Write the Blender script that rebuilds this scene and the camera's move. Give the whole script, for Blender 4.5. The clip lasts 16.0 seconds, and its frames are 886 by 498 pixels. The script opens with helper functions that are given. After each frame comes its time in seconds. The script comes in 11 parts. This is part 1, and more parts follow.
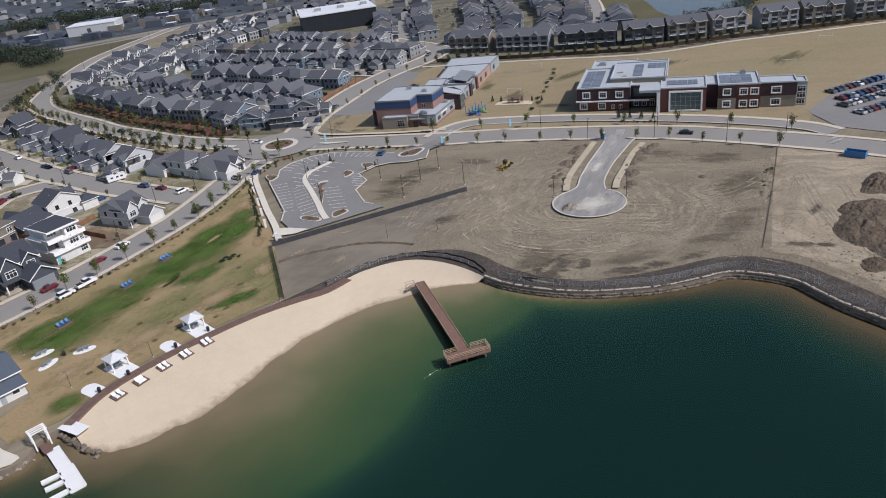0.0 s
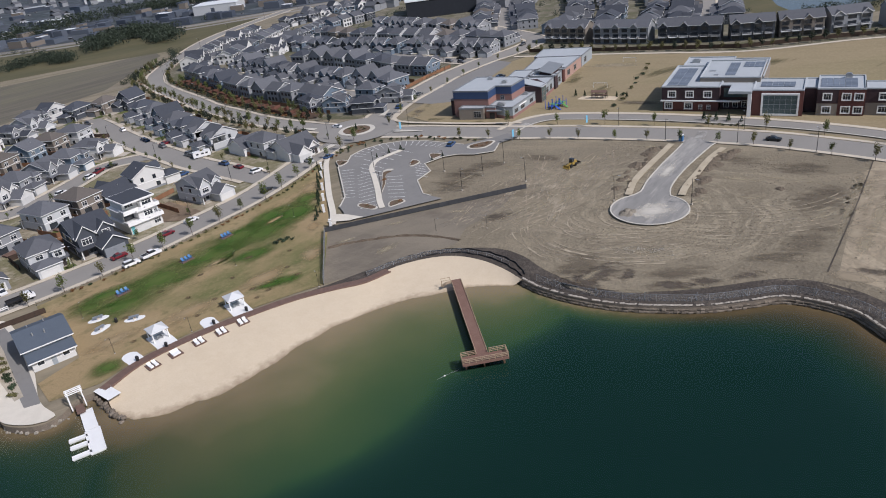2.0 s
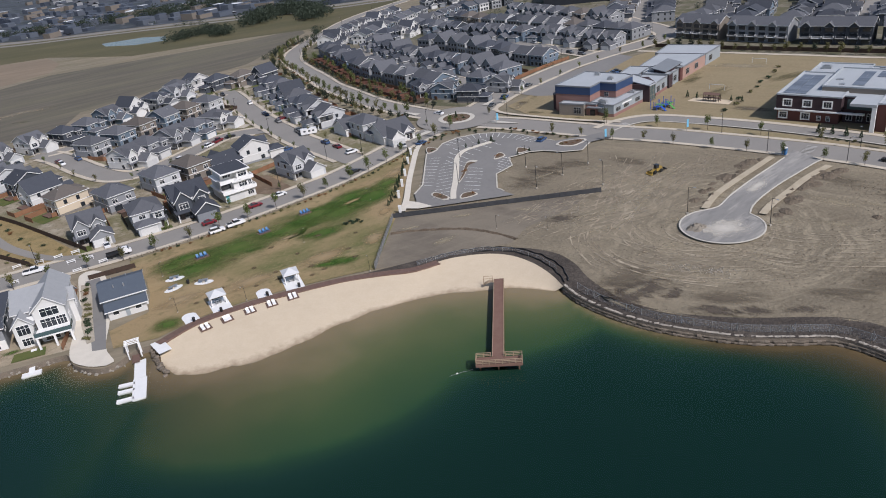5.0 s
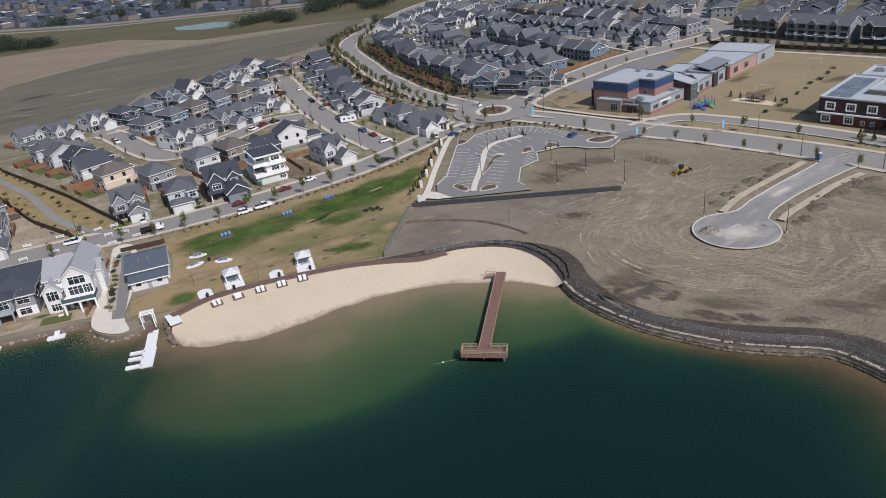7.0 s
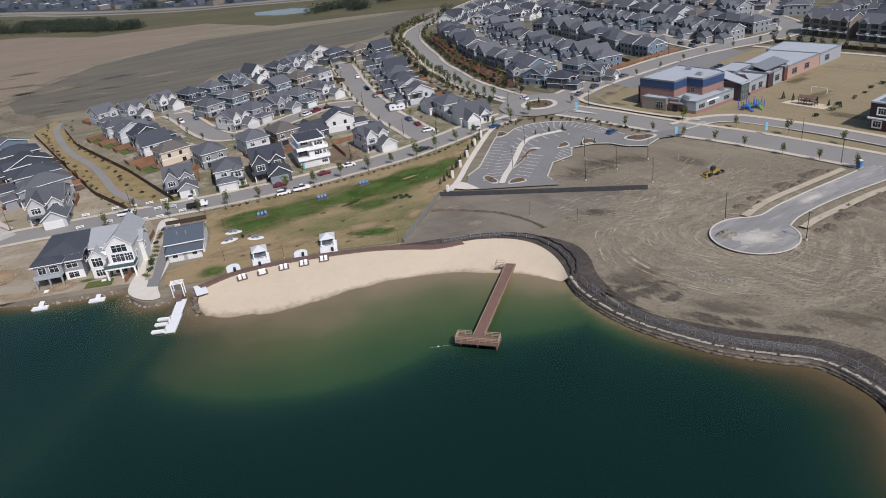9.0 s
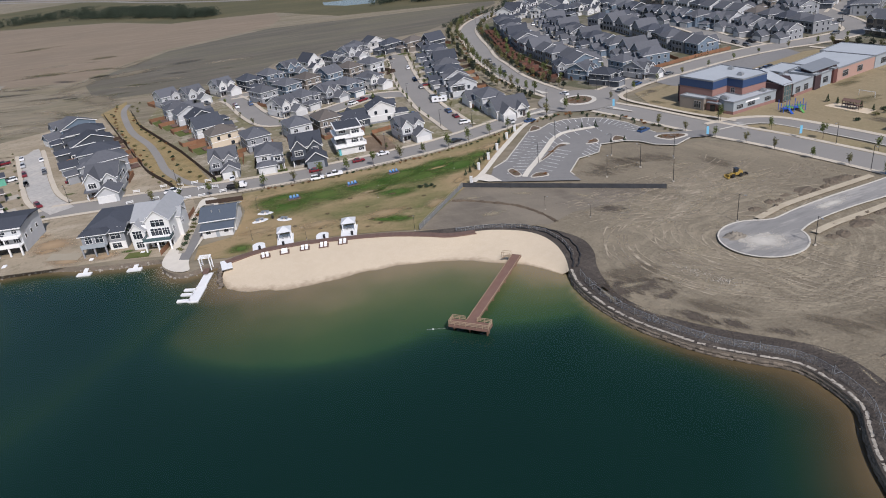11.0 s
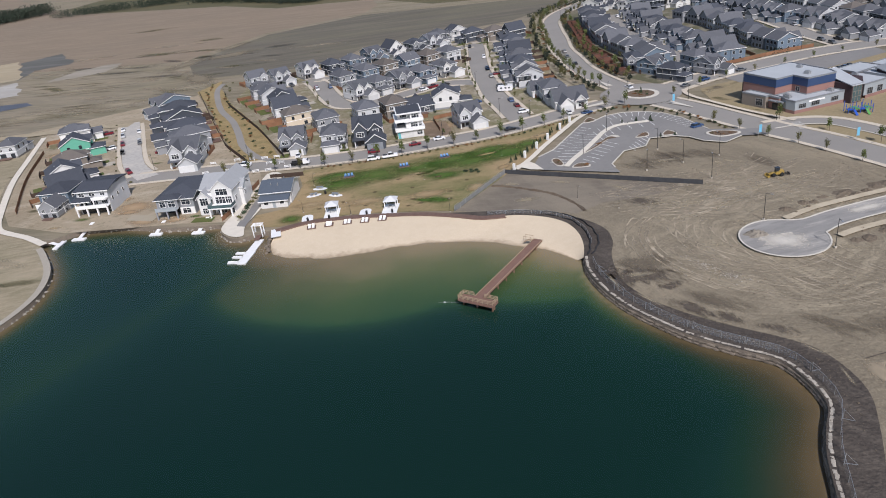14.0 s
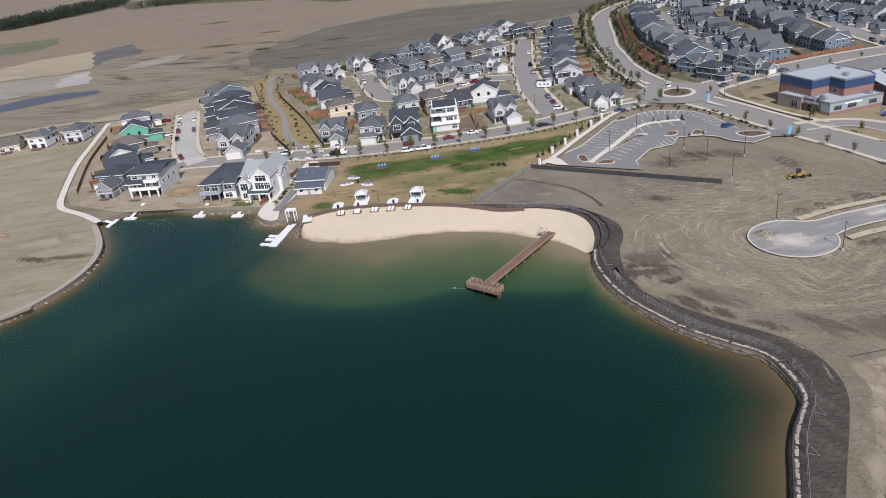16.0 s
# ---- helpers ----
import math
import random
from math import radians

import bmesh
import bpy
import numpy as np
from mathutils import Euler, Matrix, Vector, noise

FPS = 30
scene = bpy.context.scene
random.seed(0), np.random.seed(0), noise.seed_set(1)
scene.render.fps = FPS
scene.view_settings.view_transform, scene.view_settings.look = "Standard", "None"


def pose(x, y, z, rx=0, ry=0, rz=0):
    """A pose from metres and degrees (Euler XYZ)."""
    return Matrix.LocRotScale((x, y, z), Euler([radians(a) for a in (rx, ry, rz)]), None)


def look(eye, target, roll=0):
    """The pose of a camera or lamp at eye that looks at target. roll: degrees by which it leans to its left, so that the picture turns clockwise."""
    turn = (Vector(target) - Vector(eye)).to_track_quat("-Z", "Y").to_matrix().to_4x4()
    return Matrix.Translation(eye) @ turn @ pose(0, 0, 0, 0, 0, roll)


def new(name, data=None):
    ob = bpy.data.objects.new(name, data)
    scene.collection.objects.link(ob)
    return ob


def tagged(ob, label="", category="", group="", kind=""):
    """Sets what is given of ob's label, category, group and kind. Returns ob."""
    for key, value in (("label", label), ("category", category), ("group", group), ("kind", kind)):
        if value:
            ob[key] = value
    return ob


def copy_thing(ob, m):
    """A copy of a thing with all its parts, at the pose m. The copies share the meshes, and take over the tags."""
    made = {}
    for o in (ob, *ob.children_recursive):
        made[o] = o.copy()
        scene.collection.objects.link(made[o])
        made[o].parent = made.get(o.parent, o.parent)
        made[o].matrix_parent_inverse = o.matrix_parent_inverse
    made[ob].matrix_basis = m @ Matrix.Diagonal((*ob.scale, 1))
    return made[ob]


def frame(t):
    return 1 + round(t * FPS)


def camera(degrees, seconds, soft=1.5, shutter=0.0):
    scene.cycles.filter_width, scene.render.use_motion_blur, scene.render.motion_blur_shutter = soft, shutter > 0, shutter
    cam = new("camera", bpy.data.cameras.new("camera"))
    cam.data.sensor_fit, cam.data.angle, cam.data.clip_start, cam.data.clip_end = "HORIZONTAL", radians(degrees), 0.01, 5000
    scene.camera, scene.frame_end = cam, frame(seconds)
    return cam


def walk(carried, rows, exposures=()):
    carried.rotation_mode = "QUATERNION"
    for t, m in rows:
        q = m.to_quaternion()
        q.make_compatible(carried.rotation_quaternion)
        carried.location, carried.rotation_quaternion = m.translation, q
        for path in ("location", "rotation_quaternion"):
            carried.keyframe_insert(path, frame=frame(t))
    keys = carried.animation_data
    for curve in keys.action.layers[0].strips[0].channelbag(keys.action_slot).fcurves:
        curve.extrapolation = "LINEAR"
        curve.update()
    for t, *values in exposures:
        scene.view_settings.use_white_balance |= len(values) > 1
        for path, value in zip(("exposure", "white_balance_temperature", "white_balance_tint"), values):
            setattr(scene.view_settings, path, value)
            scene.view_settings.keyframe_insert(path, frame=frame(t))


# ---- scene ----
# camera
cam = camera(63.62, 16.0, soft=1.0)
PATH = [
    (0.0, look((-34.95, -112.92, 82.98), (-13.09, -25.83, 38.98), -7.47)),
    (0.5, look((-30.61, -113.07, 82.57), (-11.84, -25.25, 38.56), -7.57)),
    (1.0, look((-26.41, -113.12, 82.31), (-11.57, -24.54, 38.34), -7.59)),
    (1.5, look((-22.27, -113.06, 82.21), (-11.57, -23.90, 38.22), -7.58)),
    (2.0, look((-18.20, -113.06, 82.32), (-11.35, -23.50, 38.36), -7.60)),
    (2.5, look((-14.15, -113.08, 82.58), (-10.57, -23.32, 38.65), -7.63)),
    (3.0, look((-10.17, -113.14, 82.86), (-9.85, -23.31, 38.92), -7.64)),
    (3.5, look((-6.40, -113.26, 83.07), (-9.50, -23.45, 39.19), -7.61)),
    (4.0, look((-2.73, -113.30, 83.08), (-9.48, -23.67, 39.26), -7.58)),
    (6.5, look((15.51, -113.79, 82.54), (-4.56, -26.17, 38.72), -7.25)),
    (7.0, look((19.23, -113.85, 82.51), (-2.89, -26.76, 38.63), -7.18)),
    (7.5, look((22.96, -114.04, 82.57), (-1.79, -27.70, 38.62), -7.06)),
    (8.0, look((26.84, -114.34, 82.68), (-0.67, -28.85, 38.69), -7.02)),
    (8.5, look((30.85, -114.55, 82.78), (1.02, -29.86, 38.77), -7.01)),
    (9.0, look((34.88, -114.71, 82.86), (2.81, -30.83, 38.86), -6.97)),
    (11.5, look((54.85, -115.73, 83.51), (11.94, -36.83, 39.53), -6.93)),
    (12.0, look((58.54, -115.83, 83.60), (13.56, -38.09, 39.62), -6.98)),
    (12.5, look((62.10, -115.88, 83.68), (15.10, -39.36, 39.68), -7.05)),
    (13.0, look((65.66, -116.00, 83.73), (16.70, -40.72, 39.75), -7.08)),
    (13.5, look((69.18, -116.16, 83.88), (18.41, -42.07, 39.92), -7.12)),
    (14.0, look((72.67, -116.33, 84.12), (20.11, -43.47, 40.22), -7.18)),
    (14.5, look((76.17, -116.52, 84.50), (21.84, -44.94, 40.62), -7.22)),
    (15.0, look((79.72, -116.68, 84.90), (23.70, -46.42, 41.02), -7.29)),
    (15.5, look((83.31, -116.79, 85.28), (25.66, -47.83, 41.45), -7.33)),
    (16.0, look((86.94, -116.86, 85.63), (27.89, -49.05, 41.86), -7.43)),
]
walk(cam, PATH, [(0.0, 0.08, 6210, 16), (7.0, 0.03, 6210, 16), (16.0, 0.22, 6210, 16)])

# ---- world and sun ----
SUN_DIR = Vector((0.77, -0.66, 1.04)).normalized()
world = bpy.data.worlds.new("world")
scene.world = world
world.use_nodes = True
wn = world.node_tree
sky = wn.nodes.new("ShaderNodeTexSky")
sky.sky_type = "NISHITA"
sky.sun_disc = False
sky.sun_elevation = math.asin(SUN_DIR.z)
sky.sun_rotation = math.atan2(SUN_DIR.x, SUN_DIR.y)
sky.air_density = 1.2
sky.dust_density = 1.5
wn.links.new(sky.outputs[0], wn.nodes["Background"].inputs[0])
wn.nodes["Background"].inputs[1].default_value = 0.085
sun = new("sun", bpy.data.lights.new("sun", "SUN"))
sun.data.energy = 3.65
sun.data.angle = radians(0.6)
sun.data.color = (1.0, 0.965, 0.91)
sun.matrix_world = look(SUN_DIR * 800, (0, 0, 0))

# ---- materials ----
def material(name, base, rough=0.8, spots=(), metal=0.0, bump=0.0, bump_scale=4.0, per_object=0.0, spec=0.3):
    """Principled surface; spots: (scale, amount, colour) layers of noise mixed over the base colour."""
    m = bpy.data.materials.new(name)
    m.use_nodes = True
    nt = m.node_tree
    bsdf = nt.nodes["Principled BSDF"]
    bsdf.inputs["Roughness"].default_value = rough
    bsdf.inputs["Metallic"].default_value = metal
    bsdf.inputs["Specular IOR Level"].default_value = spec
    geo = nt.nodes.new("ShaderNodeNewGeometry")
    rgb = nt.nodes.new("ShaderNodeRGB")
    rgb.outputs[0].default_value = (*base, 1)
    out = rgb.outputs[0]
    for scale, amount, colour in spots:
        tex = nt.nodes.new("ShaderNodeTexNoise")
        tex.inputs["Scale"].default_value = scale
        tex.inputs["Detail"].default_value = 5
        tex.inputs["Roughness"].default_value = 0.6
        nt.links.new(geo.outputs["Position"], tex.inputs["Vector"])
        ramp = nt.nodes.new("ShaderNodeMapRange")
        ramp.inputs[1].default_value, ramp.inputs[2].default_value = 0.40, 0.66
        ramp.inputs[3].default_value, ramp.inputs[4].default_value = 0.0, amount
        nt.links.new(tex.outputs["Fac"], ramp.inputs[0])
        mix = nt.nodes.new("ShaderNodeMix")
        mix.data_type = "RGBA"
        mix.inputs["B"].default_value = (*colour, 1)
        nt.links.new(ramp.outputs[0], mix.inputs["Factor"])
        nt.links.new(out, mix.inputs["A"])
        out = mix.outputs["Result"]
    if per_object:
        info = nt.nodes.new("ShaderNodeObjectInfo")
        rng = nt.nodes.new("ShaderNodeMapRange")
        rng.inputs[3].default_value, rng.inputs[4].default_value = 1 - per_object, 1 + per_object
        nt.links.new(info.outputs["Random"], rng.inputs[0])
        hsv = nt.nodes.new("ShaderNodeHueSaturation")
        nt.links.new(rng.outputs[0], hsv.inputs["Value"])
        nt.links.new(out, hsv.inputs["Color"])
        out = hsv.outputs[0]
    nt.links.new(out, bsdf.inputs["Base Color"])
    if bump:
        tex = nt.nodes.new("ShaderNodeTexNoise")
        tex.inputs["Scale"].default_value = bump_scale
        tex.inputs["Detail"].default_value = 6
        nt.links.new(geo.outputs["Position"], tex.inputs["Vector"])
        bp = nt.nodes.new("ShaderNodeBump")
        bp.inputs["Distance"].default_value = bump
        bp.inputs["Strength"].default_value = 0.8
        nt.links.new(tex.outputs["Fac"], bp.inputs["Height"])
        nt.links.new(bp.outputs[0], bsdf.inputs["Normal"])
    return m


M_CONCRETE = material("pale_concrete", (0.46, 0.42, 0.36), 0.85, [(0.5, 0.4, (0.36, 0.33, 0.28))])
M_SAND = material("beach_sand", (0.575, 0.480, 0.350), 0.95, [(0.08, 0.45, (0.50, 0.41, 0.295)), (0.5, 0.35, (0.62, 0.53, 0.40)), (3.0, 0.3, (0.47, 0.385, 0.28))], bump=0.06, bump_scale=2.0)
# sand is wet and browner close above the lake's level
_n = M_SAND.node_tree
_g, _s, _t, _a, _r, _m = (_n.nodes.new(k) for k in ("ShaderNodeNewGeometry", "ShaderNodeSeparateXYZ", "ShaderNodeTexNoise", "ShaderNodeMath", "ShaderNodeMapRange", "ShaderNodeMix"))
_n.links.new(_g.outputs["Position"], _s.inputs[0])
_n.links.new(_g.outputs["Position"], _t.inputs["Vector"])
_t.inputs["Scale"].default_value = 0.7
_t.inputs["Detail"].default_value = 6
_a.operation = "MULTIPLY_ADD"
_a.inputs[1].default_value = 0.30
_n.links.new(_t.outputs["Fac"], _a.inputs[0])
_n.links.new(_s.outputs["Z"], _a.inputs[2])
_r.inputs[1].default_value, _r.inputs[2].default_value, _r.inputs[3].default_value, _r.inputs[4].default_value = 0.13, 0.34, 0.85, 0.0
_n.links.new(_a.outputs[0], _r.inputs[0])
_m.data_type = "RGBA"
_b = _n.nodes["Principled BSDF"].inputs["Base Color"]
_n.links.new(_b.links[0].from_socket, _m.inputs["A"])
_m.inputs["B"].default_value = (0.27, 0.20, 0.135, 1)
_n.links.new(_r.outputs[0], _m.inputs["Factor"])
_n.links.new(_m.outputs["Result"], _b)
M_WHITE = material("white_paint", (0.78, 0.78, 0.76), 0.6, [(1.0, 0.2, (0.68, 0.68, 0.66))])
M_WORNPAINT = material("worn_road_paint", (0.46, 0.45, 0.42), 0.8, [(1.5, 0.7, (0.30, 0.29, 0.27))])
M_TIMBER = material("pier_timber", (0.22, 0.13, 0.09), 0.8, [(1.0, 0.5, (0.27, 0.17, 0.125))], per_object=0.12)


# ---- building blocks ----
def mesh_of(name, bm, mat):
    me = bpy.data.meshes.new(name)
    bm.normal_update()
    bm.to_mesh(me)
    bm.free()
    for m in (mat if isinstance(mat, (list, tuple)) else [mat]):
        me.materials.append(m)
    return me


def part(name, bm, mat, parent=None, label="", kind=""):
    ob = new(name, mesh_of(name, bm, mat))
    ob.parent = parent
    return tagged(ob, label, kind=kind)


def thing(name, label, category, group="", kind="", at=None):
    ob = new(name)
    if at is not None:
        ob.matrix_basis = at
    return tagged(ob, label, category, group, kind)


def box(bm, x0, x1, y0, y1, z0, z1):
    v = [bm.verts.new(p) for p in ((x0, y0, z0), (x1, y0, z0), (x1, y1, z0), (x0, y1, z0), (x0, y0, z1), (x1, y0, z1), (x1, y1, z1), (x0, y1, z1))]
    for f in ((3, 2, 1, 0), (4, 5, 6, 7), (0, 1, 5, 4), (1, 2, 6, 5), (2, 3, 7, 6), (3, 0, 4, 7)):
        bm.faces.new([v[i] for i in f])


def boxes(*specs):
    bm = bmesh.new()
    for s in specs:
        box(bm, *s)
    return bm


def curve(points, step=2.0, closed=False):
    """Catmull-Rom through the points, one vertex about every step metres."""
    p = [Vector((a[0], a[1])) for a in points]
    n = len(p)
    out = []
    for i in range(n if closed else n - 1):
        b, c = p[i], p[(i + 1) % n]
        a = p[i - 1] if (i or closed) else b * 2 - c
        d = p[(i + 2) % n] if (i + 2 < n or closed) else c * 2 - b
        k = max(1, round((c - b).length / step))
        for j in range(k):
            t = j / k
            out.append(0.5 * ((2 * b) + (c - a) * t + (2 * a - 5 * b + 4 * c - d) * t * t + (3 * b - a - 3 * c + d) * t ** 3))
    if not closed:
        out.append(p[-1])
    return out


def normals2(line):
    out = []
    for i in range(len(line)):
        d = line[min(i + 1, len(line) - 1)] - line[max(i - 1, 0)]
        d = d.normalized() if d.length > 1e-9 else Vector((1, 0))
        out.append(Vector((-d.y, d.x)))
    return out


def shifted(line, off):
    return [p + n * off for p, n in zip(line, normals2(line))]


def flat(outline, z, depth=0.0, holes=()):
    """A level sheet with this outline; depth gives it sides going down."""
    loops = [[Vector((p[0], p[1], z)) for p in outline]] + [[Vector((p[0], p[1], z)) for p in h] for h in holes]
    from mathutils.geometry import tessellate_polygon
    bm = bmesh.new()
    verts = [bm.verts.new(p) for loop in loops for p in loop]
    for tri in tessellate_polygon(loops):
        try:
            bm.faces.new([verts[i] for i in tri])
        except ValueError:
            pass
    bm.normal_update()
    for f in bm.faces:
        if f.normal.z < 0:
            f.normal_flip()
    if depth:
        k = 0
        for loop in loops:
            low = [bm.verts.new((p.x, p.y, z - depth)) for p in loop]
            for i in range(len(loop)):
                j = (i + 1) % len(loop)
                bm.faces.new((verts[k + i], verts[k + j], low[j], low[i]))
            k += len(loop)
    return bm


def strip(line, left, right, z, depth=0.0, bm=None):
    """A ribbon along the line from offset left to offset right."""
    bm = bm or bmesh.new()
    a, b = shifted(line, left), shifted(line, right)
    va = [bm.verts.new((*p, z)) for p in a]
    vb = [bm.verts.new((*p, z)) for p in b]
    for i in range(len(line) - 1):
        bm.faces.new((vb[i], vb[i + 1], va[i + 1], va[i]) if left > right else (va[i], va[i + 1], vb[i + 1], vb[i]))
    if depth:
        for v in (va, vb):
            low = [bm.verts.new((w.co.x, w.co.y, z - depth)) for w in v]
            for i in range(len(line) - 1):
                bm.faces.new((v[i], v[i + 1], low[i + 1], low[i]))
    return bm


def polar(nt, geo, where, scale, stretch):
    """Streaks that run round a centre: where = (x, y, reach)."""
    def op(kind, a, b):
        n = nt.nodes.new("ShaderNodeMath")
        n.operation = kind
        for i, v in enumerate((a, b)):
            if isinstance(v, (int, float)):
                n.inputs[i].default_value = v
            else:
                nt.links.new(v, n.inputs[i])
        return n.outputs[0]
    sep = nt.nodes.new("ShaderNodeSeparateXYZ")
    nt.links.new(geo.outputs["Position"], sep.inputs[0])
    dx, dy = op("SUBTRACT", sep.outputs[0], where[0]), op("SUBTRACT", sep.outputs[1], where[1])
    warp = nt.nodes.new("ShaderNodeTexNoise")
    warp.inputs["Scale"].default_value = 0.045
    warp.inputs["Detail"].default_value = 1.0
    nt.links.new(geo.outputs["Position"], warp.inputs["Vector"])
    dist = op("SQRT", op("ADD", op("MULTIPLY", dx, dx), op("MULTIPLY", dy, dy)), 0.0)
    rad = op("ADD", dist, op("MULTIPLY", warp.outputs["Fac"], 26.0))
    ang = op("ARCTAN2", op("SUBTRACT", op("MULTIPLY", dx, 0.77), op("MULTIPLY", dy, -0.64)), op("SUBTRACT", op("MULTIPLY", dx, -0.64), op("MULTIPLY", dy, -0.77)))
    com = nt.nodes.new("ShaderNodeCombineXYZ")
    nt.links.new(op("MULTIPLY", rad, scale), com.inputs[0])
    nt.links.new(op("MULTIPLY", ang, stretch), com.inputs[1])
    fade = nt.nodes.new("ShaderNodeMapRange")
    fade.inputs[1].default_value, fade.inputs[2].default_value = where[2] * 0.6, where[2]
    fade.inputs[3].default_value, fade.inputs[4].default_value = 1.0, 0.0
    nt.links.new(dist, fade.inputs[0])
    return com.outputs[0], fade.outputs[0]


def patch_material(name, base, second, ragged=0.55, grain=0.5, angle=0, stretch=1.0, most=0.9):
    """Soil patch that thins out raggedly towards its rim."""
    m = bpy.data.materials.new(name)
    m.use_nodes = True
    nt = m.node_tree
    bsdf = nt.nodes["Principled BSDF"]
    bsdf.inputs["Roughness"].default_value = 0.95
    bsdf.inputs["Specular IOR Level"].default_value = 0.1
    geo = nt.nodes.new("ShaderNodeNewGeometry")
    mp = nt.nodes.new("ShaderNodeMapping")
    mp.vector_type = "TEXTURE"
    mp.inputs["Rotation"].default_value = (0, 0, radians(angle))
    mp.inputs["Scale"].default_value = (stretch / grain, 1 / grain, 1 / grain)
    nt.links.new(geo.outputs["Position"], mp.inputs["Vector"])
    tex = nt.nodes.new("ShaderNodeTexNoise")
    tex.inputs["Scale"].default_value = 1.0
    tex.inputs["Detail"].default_value = 8
    tex.inputs["Roughness"].default_value = 0.68
    nt.links.new(mp.outputs[0], tex.inputs["Vector"])
    mix = nt.nodes.new("ShaderNodeMix")
    mix.data_type = "RGBA"
    mix.inputs["A"].default_value, mix.inputs["B"].default_value = (*base, 1), (*second, 1)
    wide = nt.nodes.new("ShaderNodeMapRange")
    wide.inputs[1].default_value, wide.inputs[2].default_value = 0.36, 0.64
    nt.links.new(tex.outputs["Fac"], wide.inputs[0])
    nt.links.new(wide.outputs[0], mix.inputs["Factor"])
    nt.links.new(mix.outputs["Result"], bsdf.inputs["Base Color"])
    tc = nt.nodes.new("ShaderNodeTexCoord")
    ln = nt.nodes.new("ShaderNodeVectorMath")
    ln.operation = "LENGTH"
    nt.links.new(tc.outputs["Object"], ln.inputs[0])
    sm = nt.nodes.new("ShaderNodeMath")
    sm.operation = "MULTIPLY_ADD"
    sm.inputs[1].default_value = 2.4 * ragged
    nt.links.new(tex.outputs["Fac"], sm.inputs[0])
    nt.links.new(ln.outputs["Value"], sm.inputs[2])
    rng = nt.nodes.new("ShaderNodeMapRange")
    rng.interpolation_type = "SMOOTHSTEP"
    rng.inputs[1].default_value, rng.inputs[2].default_value = 0.05 + 1.2 * ragged, 1.0 + 0.62 * ragged
    rng.inputs[3].default_value, rng.inputs[4].default_value = most, 0.0
    nt.links.new(sm.outputs[0], rng.inputs[0])
    nt.links.new(rng.outputs[0], bsdf.inputs["Alpha"])
    return m


def layered(name, base, layers, rough=0.9, bump=0.0, bump_scale=1.0, spec=0.25):
    """Ground surface; layers: (texture, scale, stretch_angle, lo, hi, amount, colour)."""
    m = bpy.data.materials.new(name)
    m.use_nodes = True
    nt = m.node_tree
    bsdf = nt.nodes["Principled BSDF"]
    bsdf.inputs["Roughness"].default_value = rough
    bsdf.inputs["Specular IOR Level"].default_value = spec
    geo = nt.nodes.new("ShaderNodeNewGeometry")
    rgb = nt.nodes.new("ShaderNodeRGB")
    rgb.outputs[0].default_value = (*base, 1)
    out = rgb.outputs[0]
    for kind, scale, angle, stretch, lo, hi, amount, colour in layers:
        mask = None
        if kind == "polar":
            vec, mask = polar(nt, geo, angle, scale, stretch)
        else:
            mp = nt.nodes.new("ShaderNodeMapping")
            mp.vector_type = "TEXTURE"
            mp.inputs["Rotation"].default_value = (0, 0, radians(angle))
            mp.inputs["Scale"].default_value = (stretch / scale, 1 / scale, 1 / scale)
            nt.links.new(geo.outputs["Position"], mp.inputs["Vector"])
            vec = mp.outputs[0]
        if kind == "wave":
            tex = nt.nodes.new("ShaderNodeTexWave")
            tex.bands_direction = "Y"
            tex.inputs["Distortion"].default_value = 6.0
            tex.inputs["Detail"].default_value = 3.0
            tex.inputs["Scale"].default_value = 1.0
            fac = tex.outputs["Fac"]
        else:
            tex = nt.nodes.new("ShaderNodeTexNoise")
            tex.inputs["Scale"].default_value = 1.0
            tex.inputs["Detail"].default_value = 7
            tex.inputs["Roughness"].default_value = 0.62
            fac = tex.outputs["Fac"]
        nt.links.new(vec, tex.inputs["Vector"])
        ramp = nt.nodes.new("ShaderNodeMapRange")
        ramp.inputs[1].default_value, ramp.inputs[2].default_value = lo, hi
        ramp.inputs[3].default_value, ramp.inputs[4].default_value = 0.0, amount
        nt.links.new(fac, ramp.inputs[0])
        mix = nt.nodes.new("ShaderNodeMix")
        mix.data_type = "RGBA"
        mix.inputs["B"].default_value = (*colour, 1)
        if mask:
            both = nt.nodes.new("ShaderNodeMath")
            both.operation = "MULTIPLY"
            nt.links.new(ramp.outputs[0], both.inputs[0])
            nt.links.new(mask, both.inputs[1])
            nt.links.new(both.outputs[0], mix.inputs["Factor"])
        else:
            nt.links.new(ramp.outputs[0], mix.inputs["Factor"])
        nt.links.new(out, mix.inputs["A"])
        out = mix.outputs["Result"]
    nt.links.new(out, bsdf.inputs["Base Color"])
    if bump:
        tex = nt.nodes.new("ShaderNodeTexNoise")
        tex.inputs["Scale"].default_value = bump_scale
        tex.inputs["Detail"].default_value = 7
        nt.links.new(geo.outputs["Position"], tex.inputs["Vector"])
        bp = nt.nodes.new("ShaderNodeBump")
        bp.inputs["Distance"].default_value = bump
        bp.inputs["Strength"].default_value = 1.0
        nt.links.new(tex.outputs["Fac"], bp.inputs["Height"])
        nt.links.new(bp.outputs[0], bsdf.inputs["Normal"])
    return m


